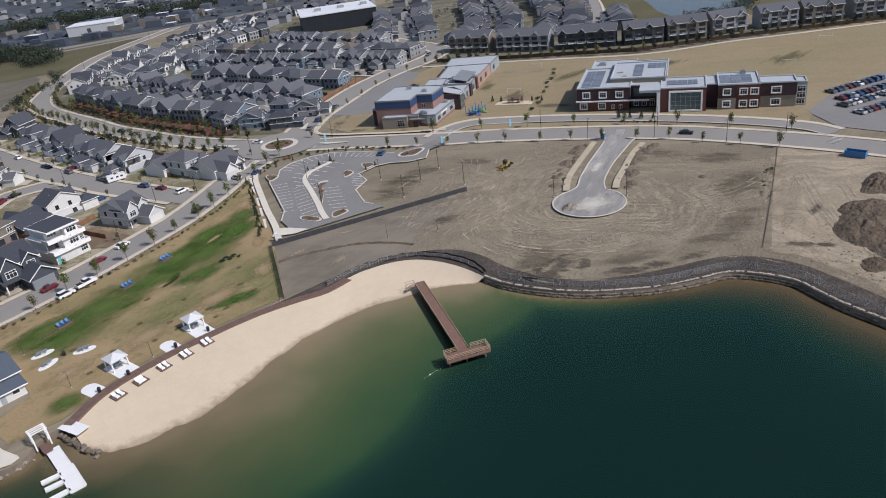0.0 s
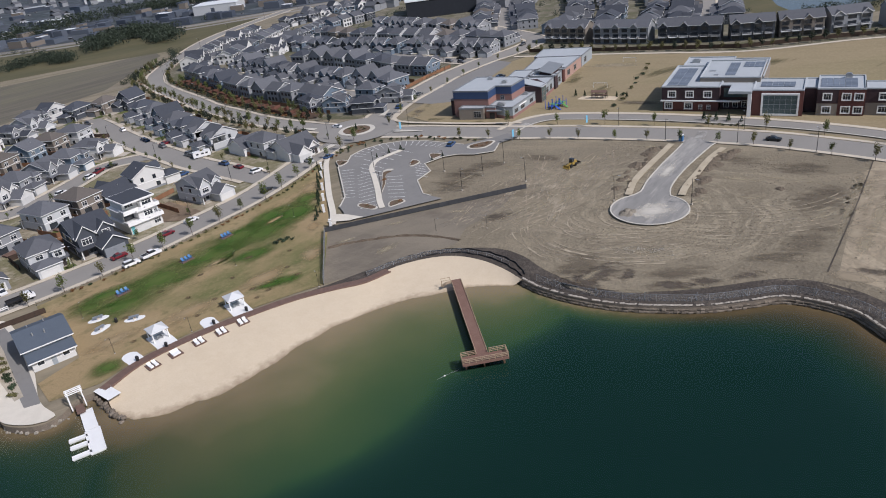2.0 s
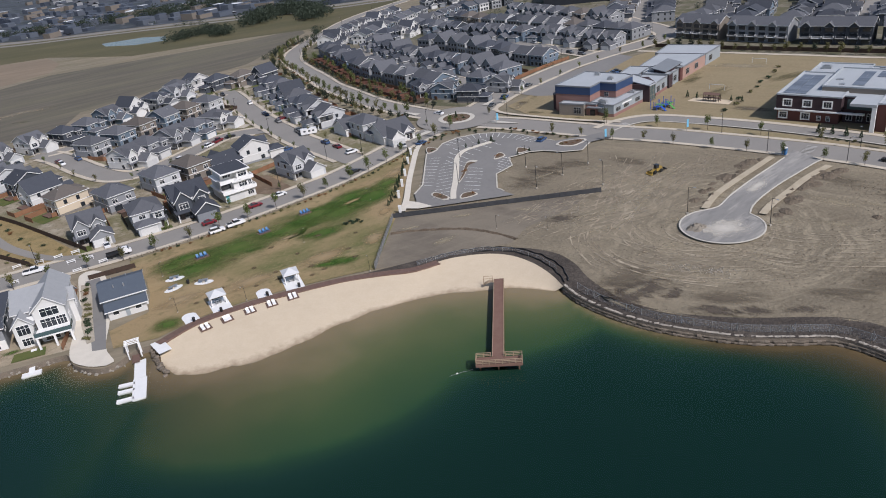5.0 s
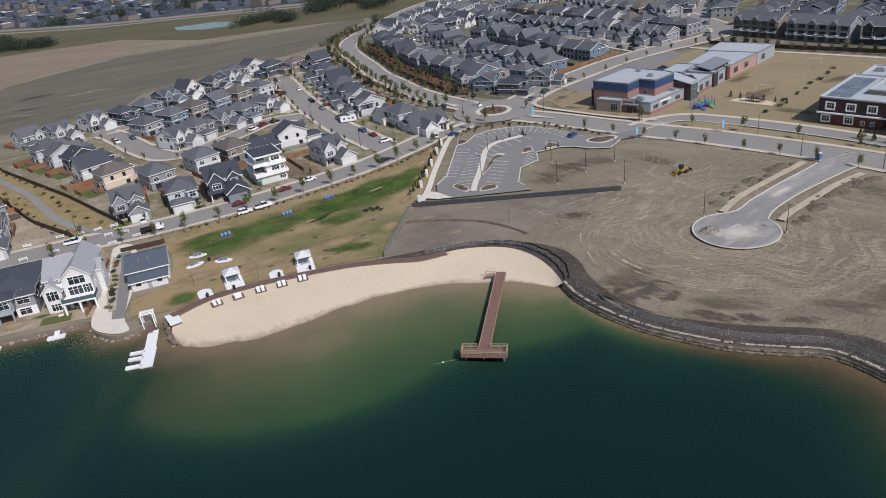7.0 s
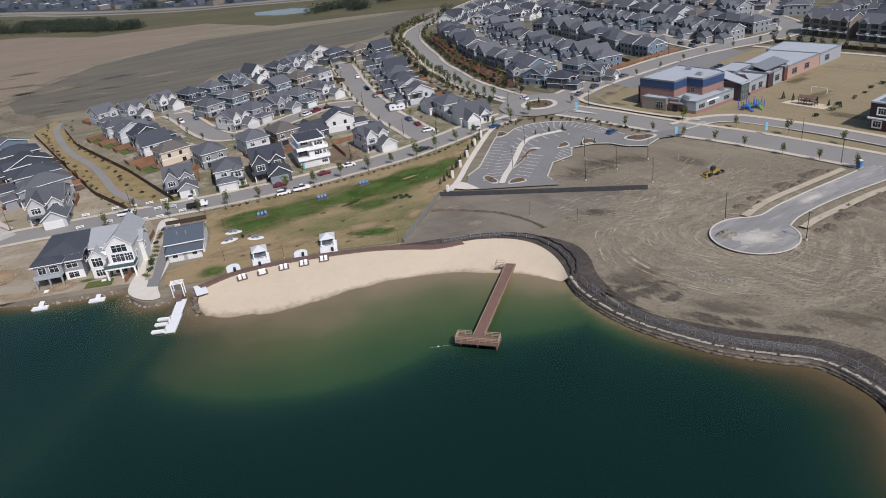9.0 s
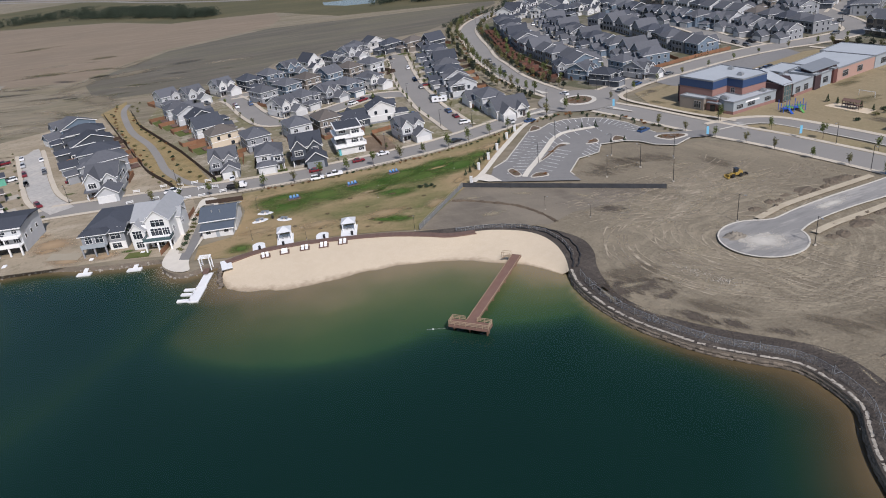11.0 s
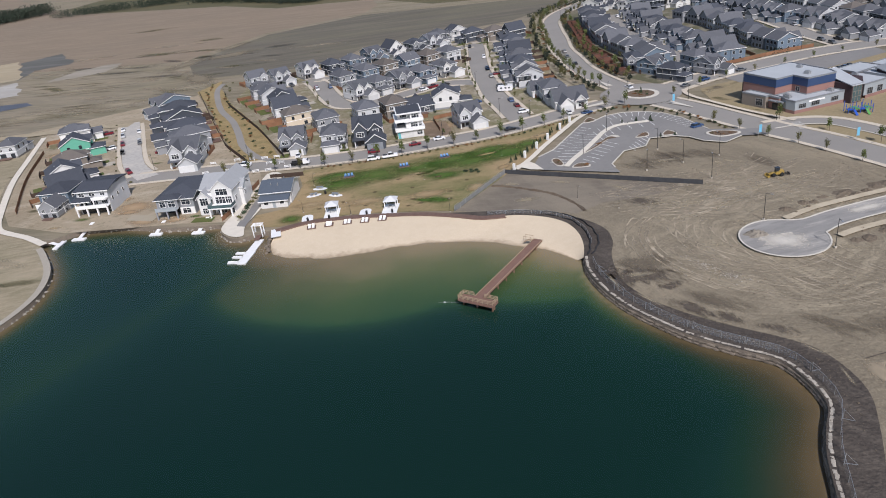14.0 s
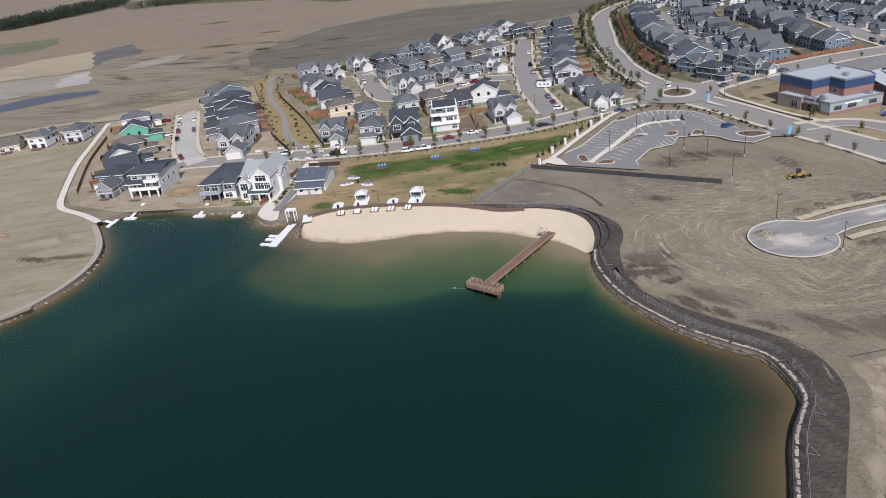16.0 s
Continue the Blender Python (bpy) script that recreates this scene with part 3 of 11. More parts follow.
def water_material(name, tint, wave=0.007):
    m = bpy.data.materials.new(name)
    m.use_nodes = True
    nt = m.node_tree
    nt.nodes.remove(nt.nodes["Principled BSDF"])
    clear = nt.nodes.new("ShaderNodeBsdfTransparent")
    clear.inputs[0].default_value = (*tint, 1)
    gloss = nt.nodes.new("ShaderNodeBsdfGlossy")
    gloss.inputs["Roughness"].default_value = 0.2
    fres = nt.nodes.new("ShaderNodeFresnel")
    fres.inputs[0].default_value = 1.33
    mix = nt.nodes.new("ShaderNodeMixShader")
    geo = nt.nodes.new("ShaderNodeNewGeometry")
    mp = nt.nodes.new("ShaderNodeMapping")
    mp.inputs["Rotation"].default_value = (0, 0, radians(25))
    mp.inputs["Scale"].default_value = (0.5, 1.1, 1.0)
    tex = nt.nodes.new("ShaderNodeTexNoise")
    tex.inputs["Scale"].default_value = 1.1
    tex.inputs["Detail"].default_value = 4
    bp = nt.nodes.new("ShaderNodeBump")
    bp.inputs["Distance"].default_value = wave
    bp.inputs["Strength"].default_value = 0.6
    nt.links.new(geo.outputs["Position"], mp.inputs["Vector"])
    nt.links.new(mp.outputs[0], tex.inputs["Vector"])
    nt.links.new(tex.outputs["Fac"], bp.inputs["Height"])
    nt.links.new(bp.outputs[0], gloss.inputs["Normal"])
    nt.links.new(bp.outputs[0], fres.inputs["Normal"])
    nt.links.new(fres.outputs[0], mix.inputs[0])
    nt.links.new(clear.outputs[0], mix.inputs[1])
    nt.links.new(gloss.outputs[0], mix.inputs[2])
    nt.links.new(mix.outputs[0], nt.nodes["Material Output"].inputs[0])
    return m


def bed_material():
    """Lake bed: sand inshore; the water's darkening with depth is painted into its colour."""
    m = bpy.data.materials.new("lake_bed")
    m.use_nodes = True
    nt = m.node_tree
    bsdf = nt.nodes["Principled BSDF"]
    bsdf.inputs["Roughness"].default_value = 1.0
    bsdf.inputs["Specular IOR Level"].default_value = 0.0
    geo = nt.nodes.new("ShaderNodeNewGeometry")
    sep = nt.nodes.new("ShaderNodeSeparateXYZ")
    nt.links.new(geo.outputs["Position"], sep.inputs[0])
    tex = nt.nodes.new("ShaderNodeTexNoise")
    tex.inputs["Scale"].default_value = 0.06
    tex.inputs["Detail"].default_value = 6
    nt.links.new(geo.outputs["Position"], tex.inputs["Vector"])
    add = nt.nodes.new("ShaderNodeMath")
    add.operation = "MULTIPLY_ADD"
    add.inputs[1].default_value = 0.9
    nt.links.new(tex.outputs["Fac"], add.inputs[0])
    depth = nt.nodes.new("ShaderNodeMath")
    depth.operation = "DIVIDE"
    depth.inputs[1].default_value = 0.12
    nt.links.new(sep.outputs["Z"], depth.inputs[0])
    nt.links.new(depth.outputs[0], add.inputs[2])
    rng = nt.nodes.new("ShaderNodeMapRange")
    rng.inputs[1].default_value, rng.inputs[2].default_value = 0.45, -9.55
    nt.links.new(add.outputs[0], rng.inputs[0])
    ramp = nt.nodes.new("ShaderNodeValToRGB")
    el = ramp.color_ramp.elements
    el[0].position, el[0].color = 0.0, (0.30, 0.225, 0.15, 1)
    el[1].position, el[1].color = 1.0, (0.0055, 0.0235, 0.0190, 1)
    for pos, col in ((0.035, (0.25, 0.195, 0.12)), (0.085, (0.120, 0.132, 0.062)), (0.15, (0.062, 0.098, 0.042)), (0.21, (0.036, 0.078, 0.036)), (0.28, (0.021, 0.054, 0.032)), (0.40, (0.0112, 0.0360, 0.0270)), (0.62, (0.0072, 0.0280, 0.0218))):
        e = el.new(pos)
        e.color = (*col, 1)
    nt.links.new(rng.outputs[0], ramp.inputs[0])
    # second ramp, browner at the east and west sides, with the same painted darkening
    brown_ramp = nt.nodes.new("ShaderNodeValToRGB")
    pe = brown_ramp.color_ramp.elements
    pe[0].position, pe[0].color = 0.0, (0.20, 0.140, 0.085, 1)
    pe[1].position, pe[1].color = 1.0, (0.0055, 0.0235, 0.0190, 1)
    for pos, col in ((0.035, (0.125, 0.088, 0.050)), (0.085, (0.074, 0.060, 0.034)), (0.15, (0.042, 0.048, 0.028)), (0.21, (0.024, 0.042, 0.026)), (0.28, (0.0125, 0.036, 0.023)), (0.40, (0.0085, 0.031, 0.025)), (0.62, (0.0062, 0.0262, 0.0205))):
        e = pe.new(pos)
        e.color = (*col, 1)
    nt.links.new(rng.outputs[0], brown_ramp.inputs[0])
    sides = []
    for a, b, most in ((12, 40, 1.0), (-35, -75, 0.75)):
        side = nt.nodes.new("ShaderNodeMapRange")
        side.inputs[1].default_value, side.inputs[2].default_value, side.inputs[4].default_value = a, b, most
        nt.links.new(sep.outputs["X"], side.inputs[0])
        sides.append(side.outputs[0])
    both = nt.nodes.new("ShaderNodeMath")
    nt.links.new(sides[0], both.inputs[0])
    nt.links.new(sides[1], both.inputs[1])
    mix = nt.nodes.new("ShaderNodeMix")
    mix.data_type = "RGBA"
    nt.links.new(both.outputs[0], mix.inputs["Factor"])
    nt.links.new(ramp.outputs[0], mix.inputs["A"])
    nt.links.new(brown_ramp.outputs[0], mix.inputs["B"])
    nt.links.new(mix.outputs["Result"], bsdf.inputs["Base Color"])
    return m


M_WATER = water_material("lake_water", (0.96, 1.0, 0.98))
M_BED = bed_material()
M_POND = material("still_pond", (0.06, 0.08, 0.11), 0.15, [(0.05, 0.5, (0.05, 0.07, 0.095))], spec=0.5)
M_PITPOND = material("muddy_pond", (0.085, 0.092, 0.115), 0.5, [(0.05, 0.5, (0.07, 0.078, 0.098))], spec=0.2)

# ---- the ground, the lake and the roads ----
GZ = 1.5
BEACH_PTS = [(-77.5, 7.5), (-71.5, 3.7), (-64.5, 5.0), (-55.5, 8.2), (-47.0, 14.8), (-40.0, 21.3), (-33.5, 25.6), (-25.5, 29.6), (-16.5, 31.7), (-7.0, 32.3), (1.0, 31.8), (8.0, 29.5)]
WALK_PTS = [(-81.0, 14.0), (-75.7, 21.8), (-66.6, 28.4), (-56.7, 33.6), (-43, 39.0), (-32.5, 41.0), (-26, 42.0), (-17.5, 46.5), (-8.7, 47.8), (-2.2, 46), (3.0, 41.5), (7.0, 35.5), (9.8, 29.0)]
EAST_PTS = [(9.8, 29.0), (12.8, 23.7), (18.6, 17.4), (26.8, 11.4), (37.0, 7.0), (44.0, 5.0), (51.9, 4.2), (58.6, 3.6), (63.8, -0.6), (67.6, -6.0), (68.3, -12.5), (69.3, -19.0), (71.6, -27.0), (75.0, -40.0)]
SOUTH_PTS = [(84.0, -90.0), (80.0, -170.0), (30.0, -215.0), (-50.0, -205.0), (-105.0, -150.0), (-113.0, -100.0)]
WEST_PTS = [(-109.5, -70.0), (-108.8, -60.5), (-111.1, -50.1), (-117.1, -39.4), (-127.1, -30.7), (-140.0, -24.5), (-151.0, -20.5)]
NORTH_PTS = [(-147.0, -9.0), (-135.6, -2.0), (-116.8, 4.0), (-109.0, 7.6), (-101.6, 11.0), (-97.5, 7.0), (-91.5, 5.0), (-87.5, 6.5), (-85.0, 11.5), (-81.0, 14.0)]
BEACH = curve(BEACH_PTS, 1.5)
WALK = curve(WALK_PTS, 1.5)
EAST, SOUTH, WEST, NORTH = (curve(p, 1.5) for p in (EAST_PTS, SOUTH_PTS, WEST_PTS, NORTH_PTS))
BANK = WALK + EAST[1:] + SOUTH + WEST + NORTH[:-1]

R1 = curve([(-177, 27), (-162, 37), (-138, 51.5), (-114.8, 65), (-93.5, 81), (-77.7, 96), (-63, 111.8), (-53, 127.3), (-45.4, 141), (-38, 152), (-31, 161)], 3)
R2 = curve([(-18, 166.5), (0.5, 157), (15, 148.3), (34.2, 137), (52.4, 127.5), (84, 107), (103.6, 91.5), (116, 78), (126.7, 64.5), (136, 51.5), (147, 34), (170, -5), (190, -60), (230, -200)], 3)
R3 = curve([(-33.2, 175.3), (-44.5, 184.5), (-57.1, 196.3), (-71.6, 212.3), (-85.2, 231.8), (-100.6, 253.7), (-115.1, 280.5), (-128.8, 304), (-144.1, 333.8), (-152.1, 364), (-153, 390), (-150, 430), (-135, 520), (-80, 640)], 3)
R4 = curve([(-19, 177), (-15.6, 184), (-4.3, 207), (9.9, 227), (25.7, 248), (46.3, 268), (60, 277), (76, 291), (84, 304), (81, 324), (74, 345), (60, 390)], 3)
R5 = curve([(-58, 129), (-74.1, 146.4), (-88.9, 162.2), (-103.4, 181.3), (-117.2, 199.6), (-135.6, 227.5), (-150, 250.9), (-160, 266)], 3)
R6 = curve([(-106, 181), (-119.2, 179.9), (-128, 174.7), (-132.8, 161.6), (-138.6, 146.7), (-146, 136.4), (-154.9, 134.2), (-172.1, 144.8), (-192.7, 161.4), (-205, 170), (-214, 174)], 3)
R7 = curve([(-168, 33), (-185.9, 40), (-204.1, 51.5), (-225.1, 66.3), (-244.7, 80.1), (-252, 85)], 3)
R7B = curve([(-249, 83), (-267.9, 73.8), (-286.4, 61.5), (-309, 44.8), (-330, 14)], 3)
R8 = curve([(51, 54), (53.0, 60.5), (55.9, 66), (61.4, 74), (70, 84), (79, 93.5), (84, 99)], 2)
R9 = curve([(-214, 172), (-203, 180), (-194.5, 194), (-188, 208), (-180, 224), (-172, 240), (-164, 256), (-158, 266)], 3)
S1 = curve([(-108, 356), (-97, 336), (-74, 296), (-61, 277), (-40, 253), (-19, 228), (-7, 210)], 3)
S2 = curve([(-72, 420), (-52, 390), (-33, 367), (-8, 335), (7.5, 313), (21, 292), (33, 277), (42, 266)], 3)
S3 = curve([(74, 345), (90, 420), (110, 500)], 4)
S4 = curve([(165, 262), (185, 300), (215, 360), (240, 420)], 4)
TRAIL = curve([(-124, 62), (-138.1, 62.9), (-150.2, 68), (-160.7, 74.3), (-174.7, 85.4), (-193.2, 98.9), (-217.4, 113.3), (-240.4, 130.9), (-257.7, 146.2), (-266.5, 158)], 3)
WPATH = curve([(-279.7, 55.3), (-251, 31.7), (-223.6, 9.6), (-192.1, -11.5), (-180.3, -18.3), (-173.5, -19.9), (-159.8, -19.5), (-148, -20.5)], 2)
BUSLOOP = curve([(31, 140), (38, 146), (47, 149), (57, 145.5), (80, 131), (105, 111), (125, 91), (138, 73), (141, 62)], 2)

_level = [GZ]


def sheet(name, outline, mat, label, category, holes=(), kind="structure", step=0.0025):
    _level[0] += step
    return tagged(part(name, flat(outline, _level[0], 0, holes), mat), label, category, kind=kind)


def ragged(outline, amount):
    """An outline with an uneven rim."""
    fine = []
    for a, b in zip(outline, outline[1:] + outline[:1]):
        n = max(1, int(math.dist(a, b) / 3))
        fine += [Vector(a).lerp(Vector(b), k / n) for k in range(n)]
    outline = fine
    return [p + Vector((noise.noise((p.x * 0.05, p.y * 0.05, 3)), noise.noise((p.x * 0.05, p.y * 0.05, 9)))) * amount + Vector((noise.noise((p.x * 0.3, p.y * 0.3, 3)), noise.noise((p.x * 0.3, p.y * 0.3, 9)))) * amount * 0.3 for p in outline]


def ribbon(name, line, a, b, mat, label, category, lift=0.0, depth=0.0, kind="structure"):
    _level[0] += 0.0025
    return tagged(part(name, strip(line, a, b, _level[0] + lift, depth), mat), label, category, kind=kind)


tagged(part("ground", flat([(-4500, -3000), (4500, -3000), (4500, 4500), (-4500, 4500)], GZ, 0, [BANK]), M_PLAIN), "dry open land of grey-brown soil and stubble", "ground", kind="structure")

# lake bed: gentle off the beach, steep off the stone edges
xs, ys = np.arange(-162, 96, 1.8), np.arange(-222, 56, 1.8)
gx, gy = np.meshgrid(xs, ys)


def distance_to(line):
    out = np.full(gx.shape, 1e9)
    for p in line:
        out = np.minimum(out, (gx - p.x) ** 2 + (gy - p.y) ** 2)
    return np.sqrt(out)


d_sand = distance_to(BEACH)
d_rock = distance_to(EAST[4:] + SOUTH + WEST + NORTH)
DROP = curve([(-77, 2), (-73, -8), (-69, -19), (-58, -23), (-44, -22), (-29, -16), (-21, -10), (-11, 1), (0, 6), (10, 10.5), (18, 16)], 1.5)
d_drop = distance_to(DROP)
loop = BEACH + DROP[::-1]
inside = np.zeros(gx.shape, bool)
for a, b in zip(loop, loop[1:] + loop[:1]):
    if a.y != b.y:
        inside ^= ((a.y > gy) != (b.y > gy)) & (gx < (b.x - a.x) * (gy - a.y) / (b.y - a.y) + a.x)
shelf = np.interp(d_sand / (d_sand + d_drop), [0, 0.12, 0.5, 1.0], [0.08, 0.34, 1.0, 2.0])
slope = np.interp(d_drop, [0, 3, 8, 20, 50], [2.0, 3.2, 5.4, 8.6, 11.0])
rocky = np.interp(d_rock, [0, 1.3, 3.0, 6, 12, 24, 45], [0.12, 0.4, 1.5, 3.2, 5.0, 7.6, 11.0])
bay = np.interp(d_rock, [0, 3, 7, 13, 22, 40], [0.12, 0.6, 1.5, 3.0, 5.6, 11.0])
share = np.clip((gx - 42) / 14, 0, 1)
rocky = rocky * (1 - share) + bay * share
rocky = rocky * (1 - 0.6 * np.clip(1 - np.abs(gx + 78) / 26, 0, 1))
deep = np.minimum(np.where(inside, shelf, slope), rocky)
deep = np.minimum(deep, np.interp(d_sand, [0, 3, 8, 40], [0.06, 0.3, 0.95, 16]))
deep = deep * (1 - 0.2 * np.clip((-gx - 30) / 50, 0, 1))
BED = 0.12       # depths are flattened to this share so that shadows show near the surface
bm = bmesh.new()
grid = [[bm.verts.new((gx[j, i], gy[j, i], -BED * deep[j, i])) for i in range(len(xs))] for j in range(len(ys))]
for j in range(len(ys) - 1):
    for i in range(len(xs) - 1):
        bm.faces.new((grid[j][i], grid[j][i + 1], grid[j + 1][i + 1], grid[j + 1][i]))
bed = tagged(part("lake_bed", bm, M_BED), "sandy lake bed with the water's depth darkening painted in its colour", "lake bed", kind="structure")
for poly in bed.data.polygons:
    poly.use_smooth = True
lake = tagged(part("water", flat(BEACH[:1] + WALK[:1] + WALK + EAST[1:] + SOUTH + WEST + NORTH[:-1], 0.0), M_WATER), "dark green lake water with fine ripples", "water", kind="structure")

# the bank below the ground's edge
bm = bmesh.new()
hi = [bm.verts.new((*p, GZ + 0.001)) for p in BANK]
lo = [bm.verts.new((*p, -2.5)) for p in BANK]
for i in range(len(BANK)):
    j = (i + 1) % len(BANK)
    bm.faces.new((hi[i], hi[j], lo[j], lo[i]))
tagged(part("shore_bank", bm, M_ROCK), "brown earth and stone bank round the lake", "bank", kind="structure")


def resample(line, n):
    acc = [0.0]
    for a, b in zip(line, line[1:]):
        acc.append(acc[-1] + (b - a).length)
    t = np.linspace(0, acc[-1], n)
    return [Vector((x, y)) for x, y in zip(np.interp(t, acc, [p.x for p in line]), np.interp(t, acc, [p.y for p in line]))]


# beach: slopes from the boardwalk into the water
n = 200
top, low = resample(WALK, n), resample(BEACH, n)
bm = bmesh.new()
rows = []
for k, s in enumerate((0.0, 0.1, 0.25, 0.4, 0.55, 0.7, 0.82, 0.92, 1.0, 1.06, 1.14)):
    row = []
    for i in range(n):
        p = top[i].lerp(low[i], s)
        z = (GZ + 0.02) * (1 - s) + 0.02 * s if s <= 1 else 0.02 - 1.7 * (s - 1)
        z += (0.12 * noise.noise((p.x * 0.15, p.y * 0.15, 0)) + 0.05 * noise.noise((p.x * 0.6, p.y * 0.6, 5))) * min(1, 6 * s)
        row.append(bm.verts.new((p.x, p.y, z)))
    rows.append(row)
for a, b in zip(rows, rows[1:]):
    for i in range(n - 1):
        bm.faces.new((b[i], b[i + 1], a[i + 1], a[i]))
beach = tagged(part("beach", bm, M_SAND), "pale raked sand sloping into the lake", "beach", kind="structure")
for poly in beach.data.polygons:
    poly.use_smooth = True

# far land
sheet("field_tan", [(-640, 110), (-364, 208), (-381, 305), (-345, 390), (-362, 432), (-395, 466), (-440, 452), (-495, 428), (-600, 455), (-860, 430), (-960, 470), (-1700, 760), (-2600, 500), (-1700, 60)], M_FIELD_TAN, "wide brown stubble field with faint drill rows", "field")
sheet("field_grey", [(-228, 210), (-239, 252), (-192, 320), (-175, 345), (-170, 395), (-165, 452), (-175, 478), (-215, 440), (-300, 400), (-338, 380), (-372, 300), (-355, 205), (-300, 165)], M_FIELD_GREY, "grey-brown harrowed field behind the houses", "field")
sheet("meadow", [(-160, 470), (-150, 440), (-130, 530), (-90, 612), (-220, 600), (-420, 592), (-514, 588), (-700, 628), (-900, 690), (-1000, 560), (-955, 478), (-860, 434), (-600, 459), (-495, 432), (-440, 456), (-396, 470), (-350, 450), (-300, 430), (-215, 460)], M_MEADOW, "rough green and tan meadow beside the highway", "meadow")
sheet("meadow_pond", [(-375, 520), (-341, 533), (-314, 523), (-302, 497), (-327, 489), (-360, 500)], M_POND, "small blue pond in the meadow", "pond")
sheet("pond_bank", [(195, 250), (215, 235), (250, 245), (300, 250), (350, 320), (330, 460), (240, 460), (220, 360)], M_MEADOW, "green and tan bank round the far pond", "meadow")
sheet("far_pond", [(247, 345), (229, 300), (223, 270), (228, 255), (251, 271), (276, 272), (315, 323), (310, 430), (265, 430)], M_POND, "blue storm pond behind the terraces", "pond")

sheet("west_spit", [(-107, -62)] + [(p.x, p.y) for p in WEST[6:]] + [(-160, -19), (-178, -19), (-194, -13), (-226, 8), (-252, 30), (-285, 52), (-330, 0), (-300, -120), (-180, -200), (-120, -120)], M_SPIT, "tan and olive graded land west of the lake", "building land")
# neighbourhood ground
sheet("yards_middle", [(-128, 66), (-96, 88), (-58, 126), (-40, 160), (-62, 187), (-104, 247), (-130, 292), (-165, 296), (-205, 285), (-220, 240), (-246, 162), (-222, 122), (-168, 92)], M_YARD, "small yards of lawn, soil and gravel", "yard")
sheet("yards_west", [(-300, 60), (-282, 56), (-250, 32), (-222, 10), (-192, -10), (-178, -16), (-150, -12), (-118, 6), (-100, 14), (-118, 44), (-136, 60), (-165, 70), (-200, 94), (-262, 136), (-275, 108)], M_SANDYARD, "half-finished yards of bare sandy soil", "yard")
sheet("yards_north", [(-24, 190), (-50, 204), (-80, 240), (-122, 312), (-142, 350), (-142, 440), (-30, 560), (120, 560), (300, 480), (215, 380), (205, 250), (285, 190), (266, 170), (160, 205), (101, 245), (68, 268), (20, 236)], M_YARDSHADE, "crowded back yards and verges", "yard")
sheet("construction_ground", [(-36.8, 84), (-7, 84), (-4, 90), (-7, 103), (-2, 110), (-3, 118), (9, 122), (22, 119), (30, 127), (52, 119), (82, 99), (103, 82), (118, 66), (137, 37), (165, -10), (180, -70), (100, -80), (80, -60), (78, -25), (76, -10), (73, 0), (64, 10), (47, 12), (27, 17), (15, 32), (8, 45), (-4, 50), (-24, 46), (-36, 43)], M_DIRT, "graded bare building land with wheel tracks", "building land")
sheet("sandy_ground", [(119, 62), (137, 38), (165, -10), (180, -70), (100, -78), (88, -55), (83, -30), (79.5, -10), (77, 1), (73, 8), (86, 24), (101, 41)], M_CLAYSOIL, "yellowish sandy building land", "building land")
sheet("gravel_yard", [(-36.3, 43.5), (-36.6, 75.0), (-8, 78.0), (21, 82.3), (14, 72), (2, 62), (-2, 53), (-12, 51), (-24, 46)], M_GRAVEL, "compacted grey gravel inside the site fence", "gravel")
DARK_IN = curve([(-26, 46.5), (-14, 50.5), (-2, 50.5), (8, 46.5), (13, 40), (15.8, 32), (21.5, 22.5), (28, 17.2), (36, 13.9), (47, 11.9), (57, 11.3), (64, 9.8), (69.8, 5), (73.6, -1), (75.7, -10), (77.7, -22), (80.5, -36), (86, -60)], 2)
sheet("dark_path", WALK[24:] + EAST[1:] + [Vector((80, -60))] + DARK_IN[::-1], M_DARKSOIL, "dark topsoil path along the retaining wall", "path")
rb = random.Random(8)


PATCH = {}


def soft_patch(x, y, rx, ry, turn, mat, label, category="soil patch"):
    """An oval of other soil whose rim thins out."""
    if mat.name not in PATCH:
        PATCH[mat.name] = mesh_of("soil_patch", flat([(math.cos(a), math.sin(a)) for a in np.linspace(0, 2 * math.pi, 32, endpoint=False)], 0.0), mat)
    _patch_level[0] += 0.0003
    o = tagged(new("soil_patch", PATCH[mat.name]), label, category, kind="structure")
    o.matrix_basis = pose(x, y, _patch_level[0], 0, 0, turn) @ Matrix.Diagonal((rx, ry, 1, 1))


_patch_level = [_level[0] + 0.012]
for x, y, rx, ry, t in ((26.5, 26.0, 9.5, 5.0, 15), (23, 23.0, 6, 3.0, 120), (39.5, 15.5, 6.5, 2.4, -12), (47, 14.6, 4.5, 2.0, -6), (56.5, 14.2, 4.5, 1.8, 0), (80, 7, 4, 2, -40), (33, 23, 4, 1.8, 40), (12, 66, 6, 2.6, 10)):
    soft_patch(x, y, rx * 1.5, ry * 1.6, t, M_DAMP, "dark damp patch on the graded soil")
for x, y, rx, ry, t in ((6, 100, 15, 12, 20), (16, 108, 14, 8, 20), (2, 92, 12, 6, 0), (36, 106, 14, 6, -30), (88, 78, 14, 7, -45), (100, 64, 14, 8, -48), (76, 24, 22, 8, 30), (92, 44, 18, 10, 40), (24, 32, 14, 8, 40), (43, 20, 14, 5, -8), (66, 20, 10, 4, -10)):
    soft_patch(x, y, rx, ry, t, M_BROWNSOIL, "darker brown stretch of graded soil")
